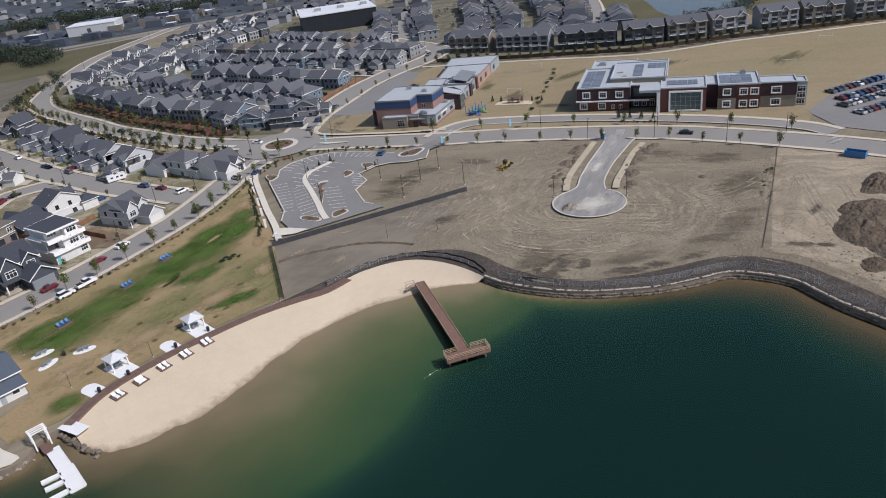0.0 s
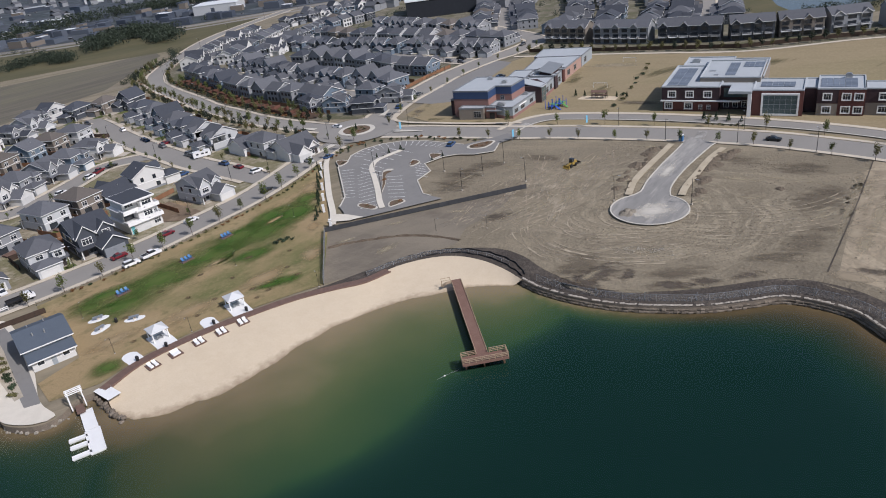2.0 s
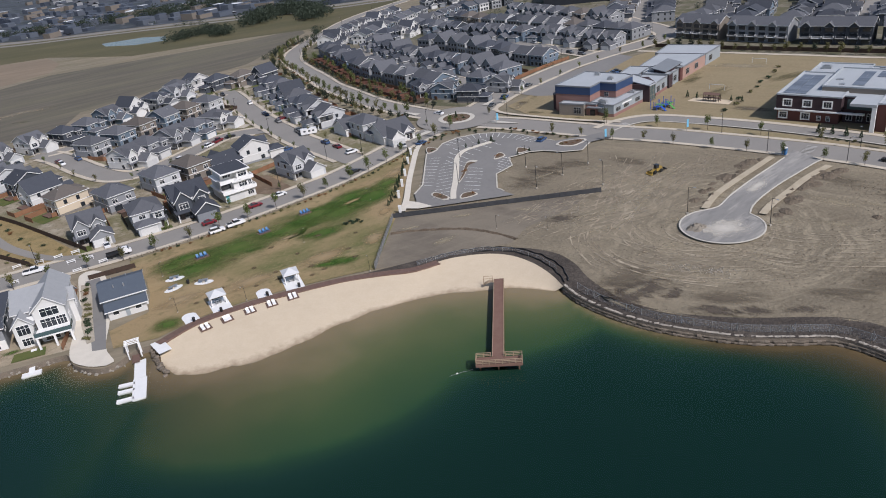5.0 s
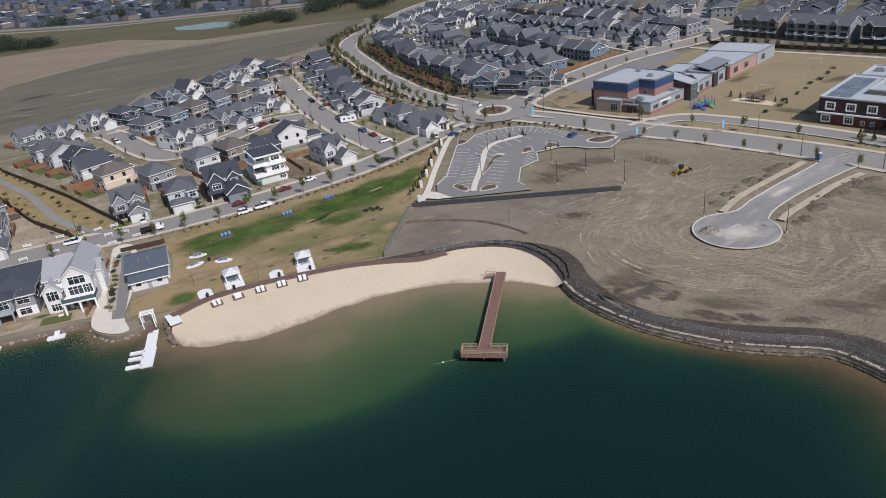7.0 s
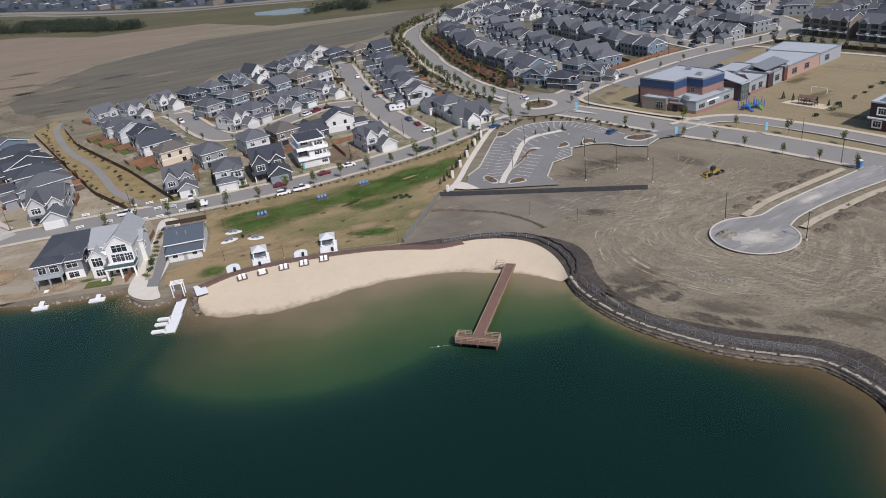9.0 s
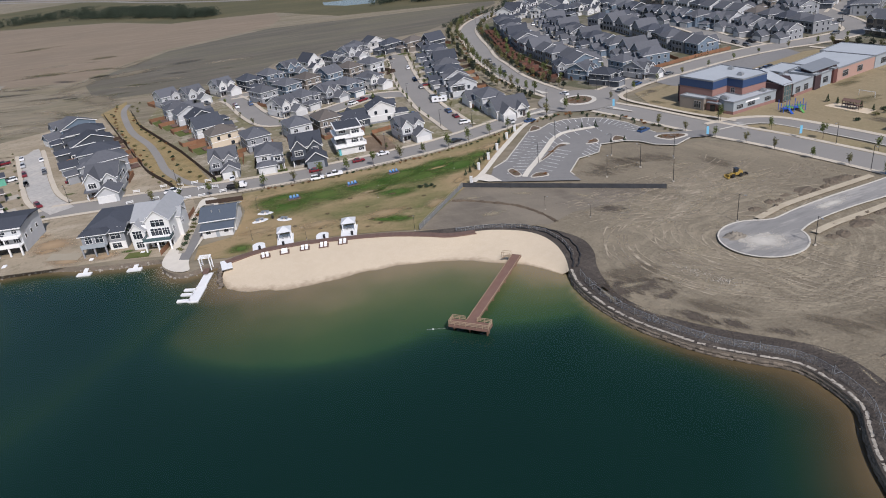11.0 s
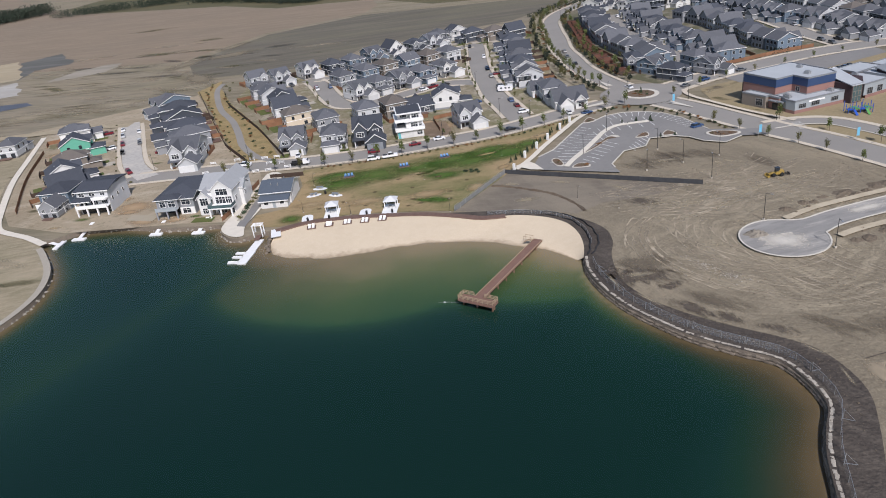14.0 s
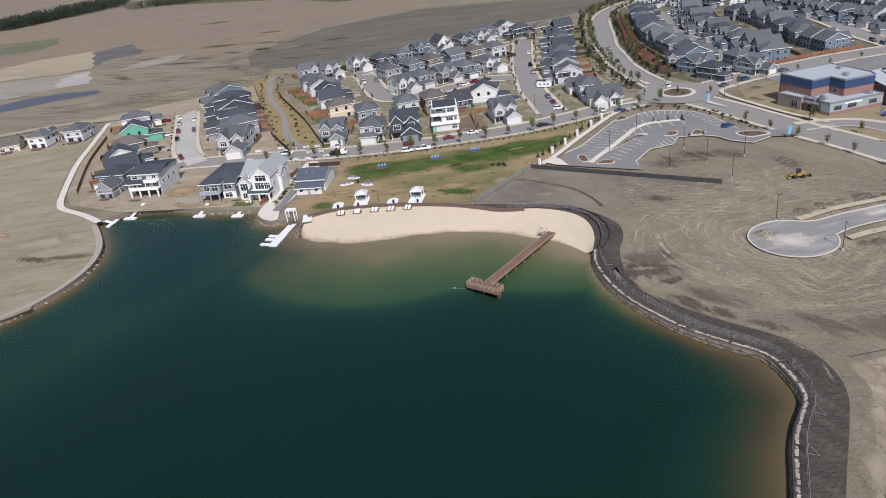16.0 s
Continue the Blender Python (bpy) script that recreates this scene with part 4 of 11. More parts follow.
for k in range(20):
    x, y, rx = rb.uniform(2, 100), rb.uniform(24, 104), rb.uniform(5, 15)
    if x - rx < 14 and y < 60:
        x += 22
    soft_patch(x, y, rx, rb.uniform(1.2, 3.5), rb.uniform(-50, 40), M_SCRAPED, "patch of scraped drier soil")
for x, y, rx, ry, t in ((20.5, 20.5, 7, 0.9, -48), (30, 15.8, 8, 0.8, -25), (63.5, 9.4, 6, 0.8, -22), (69.5, 3.5, 6, 0.8, -58), (90.5, 60.5, 19, 1.4, -48), (96, 38, 38, 1.6, 48), (98, 30, 26, 3.0, 48), (26, 60, 15, 2.2, 50), (33, 70, 15, 2.0, 58), (18, 56, 12, 1.6, 30), (37, 82, 20, 6, 62), (46, 96, 13, 4.5, 40), (24, 68, 15, 5, 48), (80, 84, 12, 1.2, -30), (105, 45, 12, 4, 45), (86, 18, 10, 3, 45)):
    soft_patch(x, y, rx, ry, t, M_SCRAPED, "pale strip of driven-over soil")
for x, y, rx, ry, t in ((-146, 11, 9, 6, 30), (-131, 4, 7, 4, 20), (-160, 12, 9, 4, 35), (-121, 9, 5, 3, 30), (-96, 118, 7, 5, 40), (-87, 116, 7, 6, 40), (-216, 36, 7, 5, 35), (-241, 40, 8, 5, 35), (-258, 62, 10, 4, 35)):
    soft_patch(x, y, rx * 1.4, ry * 1.5, t, M_ORANGE, "bare orange-tan subsoil on an unfinished lot")
for k in range(14):
    soft_patch(rb.uniform(-560, -280), rb.uniform(60, 330), rb.uniform(16, 60), rb.uniform(4, 13), rb.uniform(10, 50), rb.choice((M_STREAKOLIVE, M_STREAKPALE, M_STREAKPALE)), "broad streak of weeds or dry soil on open land", "field patch")
for k in range(26):
    soft_patch(rb.uniform(-470, -265), rb.uniform(125, 250), rb.uniform(14, 42), rb.uniform(2.5, 8), rb.uniform(-8, 30), rb.choice((M_STREAKOLIVE, M_STREAKOLIVE, M_STREAKDARK, M_STREAKPALE)), "streak of weeds or dry soil on open land", "field patch")
for x, y, rx, ry, t, m in ((-421, 281, 30, 12, 35, M_STREAKOLIVE), (-514, 195, 42, 18, 10, M_STREAKDARK), (-332, 181, 22, 15, 20, M_STREAKPALE), (-423, 167, 42, 10, 10, M_STREAKPALE), (-320, 261, 24, 12, 35, M_STREAKDARK), (-333, 118, 28, 10, 20, M_STREAKPALE), (-300, 95, 26, 6, 30, M_STREAKPALE), (-290, 140, 20, 8, 40, M_STREAKOLIVE)):
    soft_patch(x, y, rx, ry, t, m, "broad patch of weeds or dry soil on open land", "field patch")
for x, y, rx, ry, t in ((-30, 67, 6, 2, 20), (-16, 73, 7.5, 2, 10), (2, 74, 7, 2, -20), (-20, 57, 7, 3, 40)):
    soft_patch(x, y, rx, ry, t, M_DAMP if rx > 8 else M_SCRAPED, "patch of darker or drier gravel")
for k in range(22):
    soft_patch(rb.uniform(-215, -120), rb.uniform(-120, -26), rb.uniform(5, 16), rb.uniform(2, 5), rb.uniform(0, 60), rb.choice((M_ORANGE, M_SCRAPED, M_DAMP, M_STREAKOLIVE)), "patch of other soil on the west shore land")
for x, y, rx, ry, t in ((-300, 112, 60, 26, 32), (-335, 80, 60, 30, 34), (-285, 150, 40, 16, 35), (-370, 130, 60, 20, 25), (-400, 190, 60, 14, 22), (-310, 40, 44, 22, 38)):
    soft_patch(x, y, rx, ry, t, M_TANPLAIN, "pale tan scraped ground beyond the west street", "field patch")
_level[0] = _patch_level[0]
for name, outline, m_, label in (
        ("excavation", [(-596, 105), (-582, 124), (-580, 161), (-557, 192), (-469, 148), (-477, 126), (-515, 96), (-523, 78)], M_PITTAN, "wide yellowish scraped clay pit"),
        ("silt_flat", [(-510, 73), (-506, 93), (-477, 112), (-459, 138), (-409, 114), (-422, 94), (-431, 62), (-432, 44)], M_PITSILT, "grey silt flat beside the pit pond"),
        ("silt_bank", [(-456, 113), (-459, 138), (-409, 114), (-422, 96)], M_PITPALE, "pale grey silt bank"),
        ("ploughed_plot", [(-549, 190), (-545, 224), (-499, 206), (-480, 194), (-492, 169), (-465, 145)], M_PITDARK, "dark blue-grey ploughed plot"),
        ("dry_bed", [(-428, 140), (-438, 170), (-434, 191), (-423, 200), (-408, 174), (-419, 150)], M_PITSILT, "pale grey dry stream bed"),
        ("crop_strip", [(-806, 183), (-771, 200), (-714, 237), (-666, 214), (-657, 186), (-672, 160), (-695, 142)], M_PITGREEN, "strip of green crop in the far field")):
    sheet(name, ragged(outline, 5), m_, label, "field", step=0.004)
sheet("pit_pond", ragged([(-422, 40), (-414, 55), (-414, 70), (-398, 88), (-377, 101), (-366, 99), (-378, 78), (-389, 56), (-392, 46), (-397, 31)], 2), M_PITPOND, "narrow blue pond by the excavation", "pond", step=0.004)
_patch_level[0] = _level[0] + 0.002
for x, y, rx, ry, t in ((-352, 200, 40, 16, 100), (-300, 168, 46, 15, -25), (-262, 188, 30, 12, 40), (-365, 255, 40, 12, 95), (-340, 230, 34, 18, 60)):
    soft_patch(x, y, rx, ry, t, M_PLAINSOFT, "dry ground at the edge of the harrowed field", "field patch")
for x, y, rx, ry, t in ((75, 6, 9, 4, -50), (79, -4, 11, 5, -75), (81, -18, 13, 5, -78), (84, -34, 14, 5, -72), (88, -50, 14, 6, -70), (88, 24, 12, 5, 48), (100, 39, 13, 5, 48), (112, 53, 12, 5, 50), (86, -10, 8, 2.5, -60)):
    soft_patch(x, y, rx, ry, t, M_SANDSOFT, "loose yellowish sand spread over the soil")
for x, y, rx, ry, t, m in ((84, 4, 5, 2, -30, M_DAMP), (88, -14, 6, 2, -60, M_ORANGE), (84, -24, 6, 1.6, -70, M_DAMP), (92, -6, 5, 2, 20, M_DAMP), (90, -34, 7, 2, -50, M_ORANGE), (96, 20, 8, 2.5, 30, M_DAMP)):
    soft_patch(x, y, rx, ry, t, m, "churned patch of damp or orange soil")
SOIL_TOP = _patch_level[0]
_level[0] = _patch_level[0] + 0.004
sheet("park_lawn", [(-99, 45), (-107, 52), (-110, 57.5), (-88, 74.5), (-72, 90), (-57.5, 106), (-46.5, 123), (-40, 136), (-37.5, 136), (-37.2, 118), (-36.5, 102), (-35.5, 84), (-36.4, 43), (-43, 41), (-57, 35.4), (-67, 30), (-76, 23.4), (-82, 16), (-91, 12.5), (-96, 20), (-90, 28), (-94, 37)], M_PARK, "patchy dry park grass with green stripes", "lawn")
_patch_level[0] = _level[0] + 0.002
for x, y, rx, ry, t, m in ((-86, 50, 15.6, 11.6, 40, M_GREENGRASS), (-79, 62, 20.8, 13.05, 42, M_GREENGRASS), (-67, 73, 22.1, 13.05, 42, M_GREENGRASS), (-55, 82, 20.8, 13.05, 45, M_GREENGRASS), (-46, 94, 16.9, 11.6, 55, M_GREENGRASS), (-43, 104, 10.4, 7.25, 60, M_GREENGRASS), (-47, 49, 7.8, 4.35, 10, M_GREENGRASS), (-82, 22, 6.5, 5.8, 40, M_GREENGRASS), (-95, 52, 10.4, 7.25, 40, M_GREENGRASS), (-62, 82, 17, 9, 50, M_GREENGRASS), (-54, 94, 15, 7, 55, M_GREENGRASS), (-56, 68, 11, 7, 40, M_GREENGRASS), (-92, 57, 13, 6, 38, M_GREENGRASS), (-50, 47.5, 6, 2.6, 15, M_GREENGRASS),
                        (-84, 33, 11, 5, 40, M_TANGRASS), (-68, 41, 13, 6, 35, M_TANGRASS), (-52, 52, 13, 6, 35, M_TANGRASS), (-40, 62, 9, 6, 80, M_TANGRASS), (-42, 114, 10, 5, 70, M_TANGRASS), (-40, 80, 6, 3, 85, M_TANGRASS), (-66, 66, 6, 1.6, 40, M_TANGRASS), (-52, 90, 6, 1.6, 50, M_TANGRASS)):
    soft_patch(x, y, rx, ry, t, m, "green watered patch of park grass" if m is M_GREENGRASS else "parched tan patch of park grass", "grass patch")
rp = random.Random(12)
for x, y in ((-58, 44), (-61, 41), (-66, 38), (-63, 45), (-54, 47), (-50, 45), (-52.5, 42), (-70, 48), (-75, 38), (-79, 31), (-46, 56), (-43, 51), (-60, 55), (-69, 60), (-57, 66), (-50, 74), (-46, 66), (-78, 54), (-84, 43)):
    soft_patch(x, y, rp.uniform(1.1, 1.9), rp.uniform(0.8, 1.3), 35, M_MULCHSOFT, "brown mulch ring for a sapling", "mulch")
_level[0] = _patch_level[0] + 0.002
sheet("school_lawn", [(5, 168), (36, 148.5), (47, 152), (58, 148.5), (82, 133), (107, 113), (127, 93), (141, 73), (148, 80), (184, 102), (205, 102), (300, 178), (203, 194), (160, 202), (101, 241), (70, 264), (30, 236), (4, 196), (-4, 184)], M_DRYLAWN, "tan dry school field", "lawn")
_patch_level[0] = _level[0] + 0.002
for x, y, rx, ry, t, m in ((2, 186, 9, 5, 60, M_BROWNSOIL), (6, 172, 8, 4, -30, M_STREAKOLIVE), (8, 196, 10, 4, 55, M_STREAKOLIVE), (0, 180, 5, 2.5, 40, M_SCRAPED), (24, 158, 9, 2.5, -30, M_STREAKOLIVE), (80, 178, 22, 9, 50, M_STREAKOLIVE), (110, 190, 30, 10, 20, M_STREAKOLIVE), (86, 150, 16, 6, -35, M_BROWNSOIL), (120, 160, 24, 9, 30, M_STREAKOLIVE), (100, 215, 26, 8, -30, M_SCRAPED), (75, 200, 18, 7, 60, M_STREAKOLIVE), (150, 180, 30, 10, -10, M_STREAKOLIVE), (74, 162, 12, 3, -35, M_SCRAPED), (200, 150, 40, 12, 20, M_STREAKOLIVE)):
    soft_patch(x, y, rx, ry, t, m, "worn or weedy stretch of the dry school field", "grass patch")
_level[0] = _patch_level[0] + 0.002
_patch_level[0] = _level[0] + 0.002
for x, y, rx, ry, t, m in ((-155, -3, 5, 2.2, 32, M_GREENGRASS), (-116, 13, 4, 1.8, 32, M_GREENGRASS), (-143, 7, 5, 3, 32, M_ORANGE), (-182, -4, 7, 3, 32, M_STREAKOLIVE), (-232, 15, 7, 3.5, 32, M_STREAKOLIVE), (-157, 14, 6, 4, 32, M_ORANGE), (-158, -11, 6, 1.8, 32, M_TANGRASS), (-240, 81, 6, 2, 32, M_SCRAPED), (-180, 46, 4, 1.5, 32, M_GREENGRASS), (-167, 52, 4, 2, 32, M_GREENGRASS)):
    soft_patch(x, y, rx, ry, t, m, "patch of lawn, weeds or bare soil round the lake houses", "yard patch")
_level[0] = _patch_level[0] + 0.002
sheet("vacant_lot", ragged([(-88.0, 103), (-97, 117), (-89.5, 121.5), (-76.5, 107), (-79, 101.5)], 0.8), M_VACANT, "bare brown vacant house lot", "lot", step=0.01)
sheet("loop_verge", [(39, 143), (50, 145), (60, 140), (88, 119), (105, 104), (122, 86), (134, 68), (132, 64), (117, 81), (98, 99.5), (70, 119), (54, 130)], M_DRYLAWN, "dry grass verge between road and bus loop", "verge")
sheet("trail_verge", [(-122, 60), (-131, 66), (-168, 93), (-222, 124), (-262, 152), (-275, 165), (-268, 140), (-232, 118), (-200, 95), (-165, 71), (-140, 59)], M_GOLD, "strip of tan grass beside the trail", "verge")
sheet("median_verge", [(-36, 171), (-60, 185), (-100, 244), (-128, 288), (-140, 312), (-150, 340), (-162, 345), (-140, 300), (-110, 255), (-75, 208)], M_MEADOW, "planted verge along the arc road", "verge")
sheet("campus_parking", [(-2, 205), (9, 196), (24, 193), (27, 203), (40, 226), (58, 254), (52, 264), (30, 240)], M_LOT, "worn asphalt parking behind the red hall", "parking")
sheet("staff_parking", [(146, 66), (150, 84), (184, 103), (215, 108), (225, 90), (180, 60), (160, 40)], M_LOT, "asphalt parking lot beside the school", "parking")

# roads, with pale curbs and sidewalks
for name, line, w, label in (("road_lake", R1, 10, "grey residential road past the park"), ("road_school", R2, 11.5, "wide grey road in front of the school"), ("road_arc", shifted(R3, -3.1), 9.6, "curving two-lane road lined with trees"),
                             ("road_north", R4, 11.5, "grey road between hall and houses"), ("road_close", R5, 9.5, "grey residential street"), ("road_loop", R6, 9, "grey looping residential street"),
                             ("road_back", R9, 8, "grey residential street behind the loop"), ("road_west", R7, 8.2, "new dusty residential street"), ("road_inner", S1, 9, "grey residential street between house rows"), ("road_outer", S2, 9, "grey residential street"),
                             ("road_far", S3, 9, "far residential street"), ("road_terrace", S4, 9, "pale street behind the terraces"), ("bus_loop", BUSLOOP, 6.5, "asphalt bus lane before the school")):
    ribbon(name, line, w / 2, -w / 2, M_NEWROAD if name == "road_west" else M_ROAD, label, "road")
    if name != "bus_loop":
        for s in (1, -1):
            ribbon("sidewalk", line[2:-2], s * (w / 2 + 0.2), s * (w / 2 + 2.0), M_WALK, "pale concrete sidewalk and curb beside the road", "sidewalk", 0.10, 0.12)
ribbon("arc_verge", R3[6:90], 11.0, 4.0, M_YARD, "dry verge with shrubs along the arc road", "verge", 0.01)
ribbon("mulch_yards", R3[9:66], -13.0, -21.0, M_REDYARD, "reddish mulched back yards along the arc road", "yard", 0.03)
ribbon("road_track", R7B, 3.5, -3.5, M_TRACK, "unpaved construction road", "road")
ribbon("bus_walk", BUSLOOP, 3.3, 5.4, M_WALK, "pale sidewalk before the school", "sidewalk", 0.1, 0.12)
ribbon("bus_curb", BUSLOOP, -3.2, -3.7, M_CURB, "pale curb of the bus lane", "curb", 0.1, 0.12)
ribbon("trail", TRAIL, 1.5, -1.5, M_ROAD, "grey asphalt trail between fences", "path")
ribbon("field_path", curve([(62, 266), (101, 242), (126, 225), (160, 203), (203, 195), (230, 187), (262, 178), (300, 168)], 4), 1.3, -1.3, M_WALK, "pale path along the field's edge", "path")
ribbon("path_west", WPATH, 1.2, -1.2, M_PALEWALK, "new concrete path to the west shore", "path", 0.02)
sheet("driveway_entry", curve([(-101, 11.5), (-97.5, 7.3), (-91.5, 5.4), (-87.8, 7), (-93, 13), (-99, 26), (-108, 42), (-116, 52), (-121, 50), (-113, 36), (-105, 20)], 2, True), M_PALEWALK, "pale concrete boat ramp and drive", "ramp")
sheet("ramp_asphalt", [(-95.5, 11.5), (-92.5, 12.2), (-99.5, 25), (-108, 40), (-114, 48), (-117, 46)], M_LOT, "dark asphalt strip of the boat ramp", "ramp")

sheet("ramp_planter", [(-98.5, 14.5), (-97.2, 15.8), (-103.2, 25.5), (-109.6, 36.5), (-114.6, 44.2), (-117.2, 44.0), (-111.5, 34.5), (-104.5, 22.5)], M_PLANTER, "pale gravel planting strip beside the boat ramp", "planting bed", step=0.02)
# roundabout
ring = [Vector((-24.8 + 16.5 * math.cos(a), 172.2 + 16.5 * math.sin(a))) for a in np.linspace(0, 2 * math.pi, 48, endpoint=False)]
sheet("roundabout", ring, M_ROAD, "asphalt roundabout", "road", step=0.11)
for r, h, m, nm, lb in ((7.5, 0.12, M_CURB, "roundabout_apron", "pale concrete apron ring"), (5.6, 0.2, M_MULCH, "roundabout_bed", "planted mulch island")):
    ring = [Vector((-24.8 + r * math.cos(a), 172.2 + r * math.sin(a))) for a in np.linspace(0, 2 * math.pi, 40, endpoint=False)]
    tagged(part(nm, flat(ring, _level[0] + h, 0.2), m), lb, "traffic island", kind="structure")

# pale splitter islands where the roads meet the roundabout
for line in (R1[::-1], R2, R3, R4):
    pts = [p for p in line if 17.5 < (p - Vector((-24.8, 172.2))).length < 31]
    if len(pts) > 2:
        n = normals2(pts)
        half = [1.25 * (1 - i / (len(pts) - 0.7)) + 0.15 for i in range(len(pts))]
        rim_ = [p + m * h for p, m, h in zip(pts, n, half)] + [p - m * h for p, m, h in list(zip(pts, n, half))[::-1]]
        tagged(part("splitter_island", flat(rim_, _level[0] + 0.13, 0.16), M_CURB), "narrow pale concrete splitter island", "traffic island", kind="structure")
ribbon("corner_walk", curve([(38, 147.6), (22, 155.5), (6, 165.5), (-3.5, 172), (-8.5, 178.5), (-7.0, 188), (-0.5, 199)], 2), 0.9, -0.9, M_WALK, "pale concrete sidewalk round the hall's corner lawn", "sidewalk", 0.04, 0.06)
# stub road with its turning bulb
a0 = [Vector((50.6 + 10.1 * math.cos(a), 54.2 + 10.1 * math.sin(a))) for a in np.linspace(radians(98), radians(395), 40)]
left_edge = curve([(49.2, 64.2), (52.8, 66), (56.7, 71.7), (61.3, 77.5), (67.6, 84.8), (75.2, 93.1), (79.5, 98)], 2)
right_edge = curve([(88.5, 93.6), (86, 91.8), (78.8, 84.9), (71.6, 77.8), (65.1, 70.4), (61, 64.7), (58.9, 60)], 2)
sheet("road_stub", left_edge + [Vector((84, 104))] + right_edge + a0[::-1], M_STUBROAD, "dusty new cul-de-sac road", "road", step=0.01)
for nm, line in (("curb", a0), ("curb", left_edge), ("curb", right_edge)):
    ribbon(nm, line, 0.2, -0.2, M_CURB, "pale new concrete curb", "curb", 0.1, 0.14)
ribbon("sidewalk", curve([(48.9, 65.2), (54.2, 74.2), (62.4, 83.9), (69.2, 91.4), (76.3, 99.4)], 2), 1.0, -1.0, M_SANDWALK, "unfinished sandy sidewalk beside the new road", "sidewalk", 0.04, 0.06)
ribbon("sidewalk", curve([(61.8, 59.3), (65.6, 64.8), (72.2, 72.2), (80.4, 81.5), (88.7, 88.8)], 2), 1.0, -1.0, M_SANDWALK, "unfinished sandy sidewalk beside the new road", "sidewalk", 0.04, 0.06)

_patch_level[0] = _level[0] + 0.002
sheet("gravel_spill", ragged([(45.6, 53.0), (46.8, 54.8), (48.6, 54.4), (49.8, 56.2), (51.6, 57.6), (52.6, 55.6), (54.4, 56.0), (55.6, 53.8), (54.2, 52.6), (55.0, 50.6), (52.8, 49.6), (51.2, 50.8), (49.4, 49.0), (47.2, 48.6), (47.4, 50.6), (45.4, 50.8)], 0.6), M_SPILLED, "pale gravel spilled on the turning bulb", "gravel", step=0.02)
_patch_level[0] = _level[0] + 0.002
soft_patch(51.0, 52.6, 10, 8.0, 20, M_SPILL, "pale gravel dust on the turning bulb", "gravel")
soft_patch(66, 78, 11, 3.0, 50, M_SPILL, "pale dust along the new road", "gravel")
_level[0] = _patch_level[0] + 0.002
# parking lot by the beach
LOT = [(-25.6, 79.8), (-30.5, 84.0), (-32.1, 90.7), (-30.3, 98.6), (-32.4, 128.7), (-28.9, 133.6), (-27.6, 139.5), (-22.9, 144.7), (-15.8, 147.6), (-8.3, 147.4), (0.6, 142.8), (8.8, 135.5), (13, 131.8), (25, 134.8), (30, 137), (33, 131), (24.8, 127.1), (21.6, 119.6), (14.6, 119.6), (9.1, 122.3), (3.9, 122.2), (-3.1, 117.9), (-1.9, 109.9), (-7.0, 103.2), (-6.5, 90.8), (-4.3, 88.0), (-1.2, 84.6)]
sheet("parking_lot", LOT, M_LOT, "grey parking lot with white stall lines", "parking", step=0.03)
lot_level = _level[0]
edge = [Vector(p) for p in LOT]
ribbon("curb", edge[2:13], 0.3, -0.1, M_CURB, "pale curb round the parking lot", "curb", 0.12, 0.16)
ribbon("curb", edge[16:-1], 0.3, -0.1, M_CURB, "pale curb round the parking lot", "curb", 0.12, 0.16)
ribbon("lot_sidewalk", curve([(-34.2, 78), (-34.2, 88), (-35.4, 102.2), (-36.2, 117.9), (-36.8, 133), (-36.3, 142)], 2), 0.95, -0.95, M_PALEWALK, "broad pale sidewalk beside the parking lot", "sidewalk", 0.06, 0.08)
sheet("lot_plaza", [(-35.8, 80.5), (-34.2, 86.0), (-30.4, 84.4), (-25.2, 80.2), (-29.3, 79.2)], M_PALEWALK, "pale concrete corner plaza", "plaza", step=0.05)
ISLE = curve([(-19.4, 84.4), (-19.9, 90.9), (-19.9, 99), (-20.4, 111.4), (-20.9, 121.5), (-19.2, 128.5), (-15.2, 132.4), (-9.6, 136.4)], 2)
ribbon("lot_island", ISLE, 0.9, -0.9, M_PALEWALK, "pale raised walkway through the parking lot", "traffic island", 0.14, 0.16)
for pts in ([(-26.6, 88.7), (-25.4, 91), (-20.6, 85.9), (-22.4, 84.3)], [(-17.2, 84.3), (-17, 88.2), (-14.2, 89.3), (-12.2, 86.9)], [(-8, 117.3), (-6.4, 124), (-4.2, 120.2)], [(-32, 129), (-28.7, 133.3), (-33, 136)], [(0, 127.4), (4.4, 124.5), (0.2, 121.4)], [(-18.9, 97), (-18.2, 105), (-17.1, 117), (-13.6, 117.2), (-16.2, 114), (-17.3, 104)], [(13.5, 126.4), (19, 124.5), (24, 129.5), (22, 131.5), (15, 130)]):
    ring = curve(pts, 1.0, True)
    tagged(part("planting_island", flat(ring, lot_level + 0.16, 0.18), M_CURB), "curbed planting island in the parking lot", "traffic island", kind="structure")
    mid = sum(ring, Vector((0, 0))) / len(ring)
    tagged(part("island_bed", flat([mid.lerp(p, 0.82) for p in ring], lot_level + 0.2, 0.03), M_MULCH), "brown mulch bed with small shrubs", "planting bed", kind="structure")

# white stall lines
bm = bmesh.new()


def stall(x, y, ang, length):
    c, s = math.cos(radians(ang)), math.sin(radians(ang))
    p, d, q = Vector((x, y)), Vector((c, s)), Vector((-s, c)) * 0.07
    v = [bm.verts.new((*w, lot_level + 0.006)) for w in (p - q, p + d * length - q, p + d * length + q, p + q)]
    bm.faces.new(v)


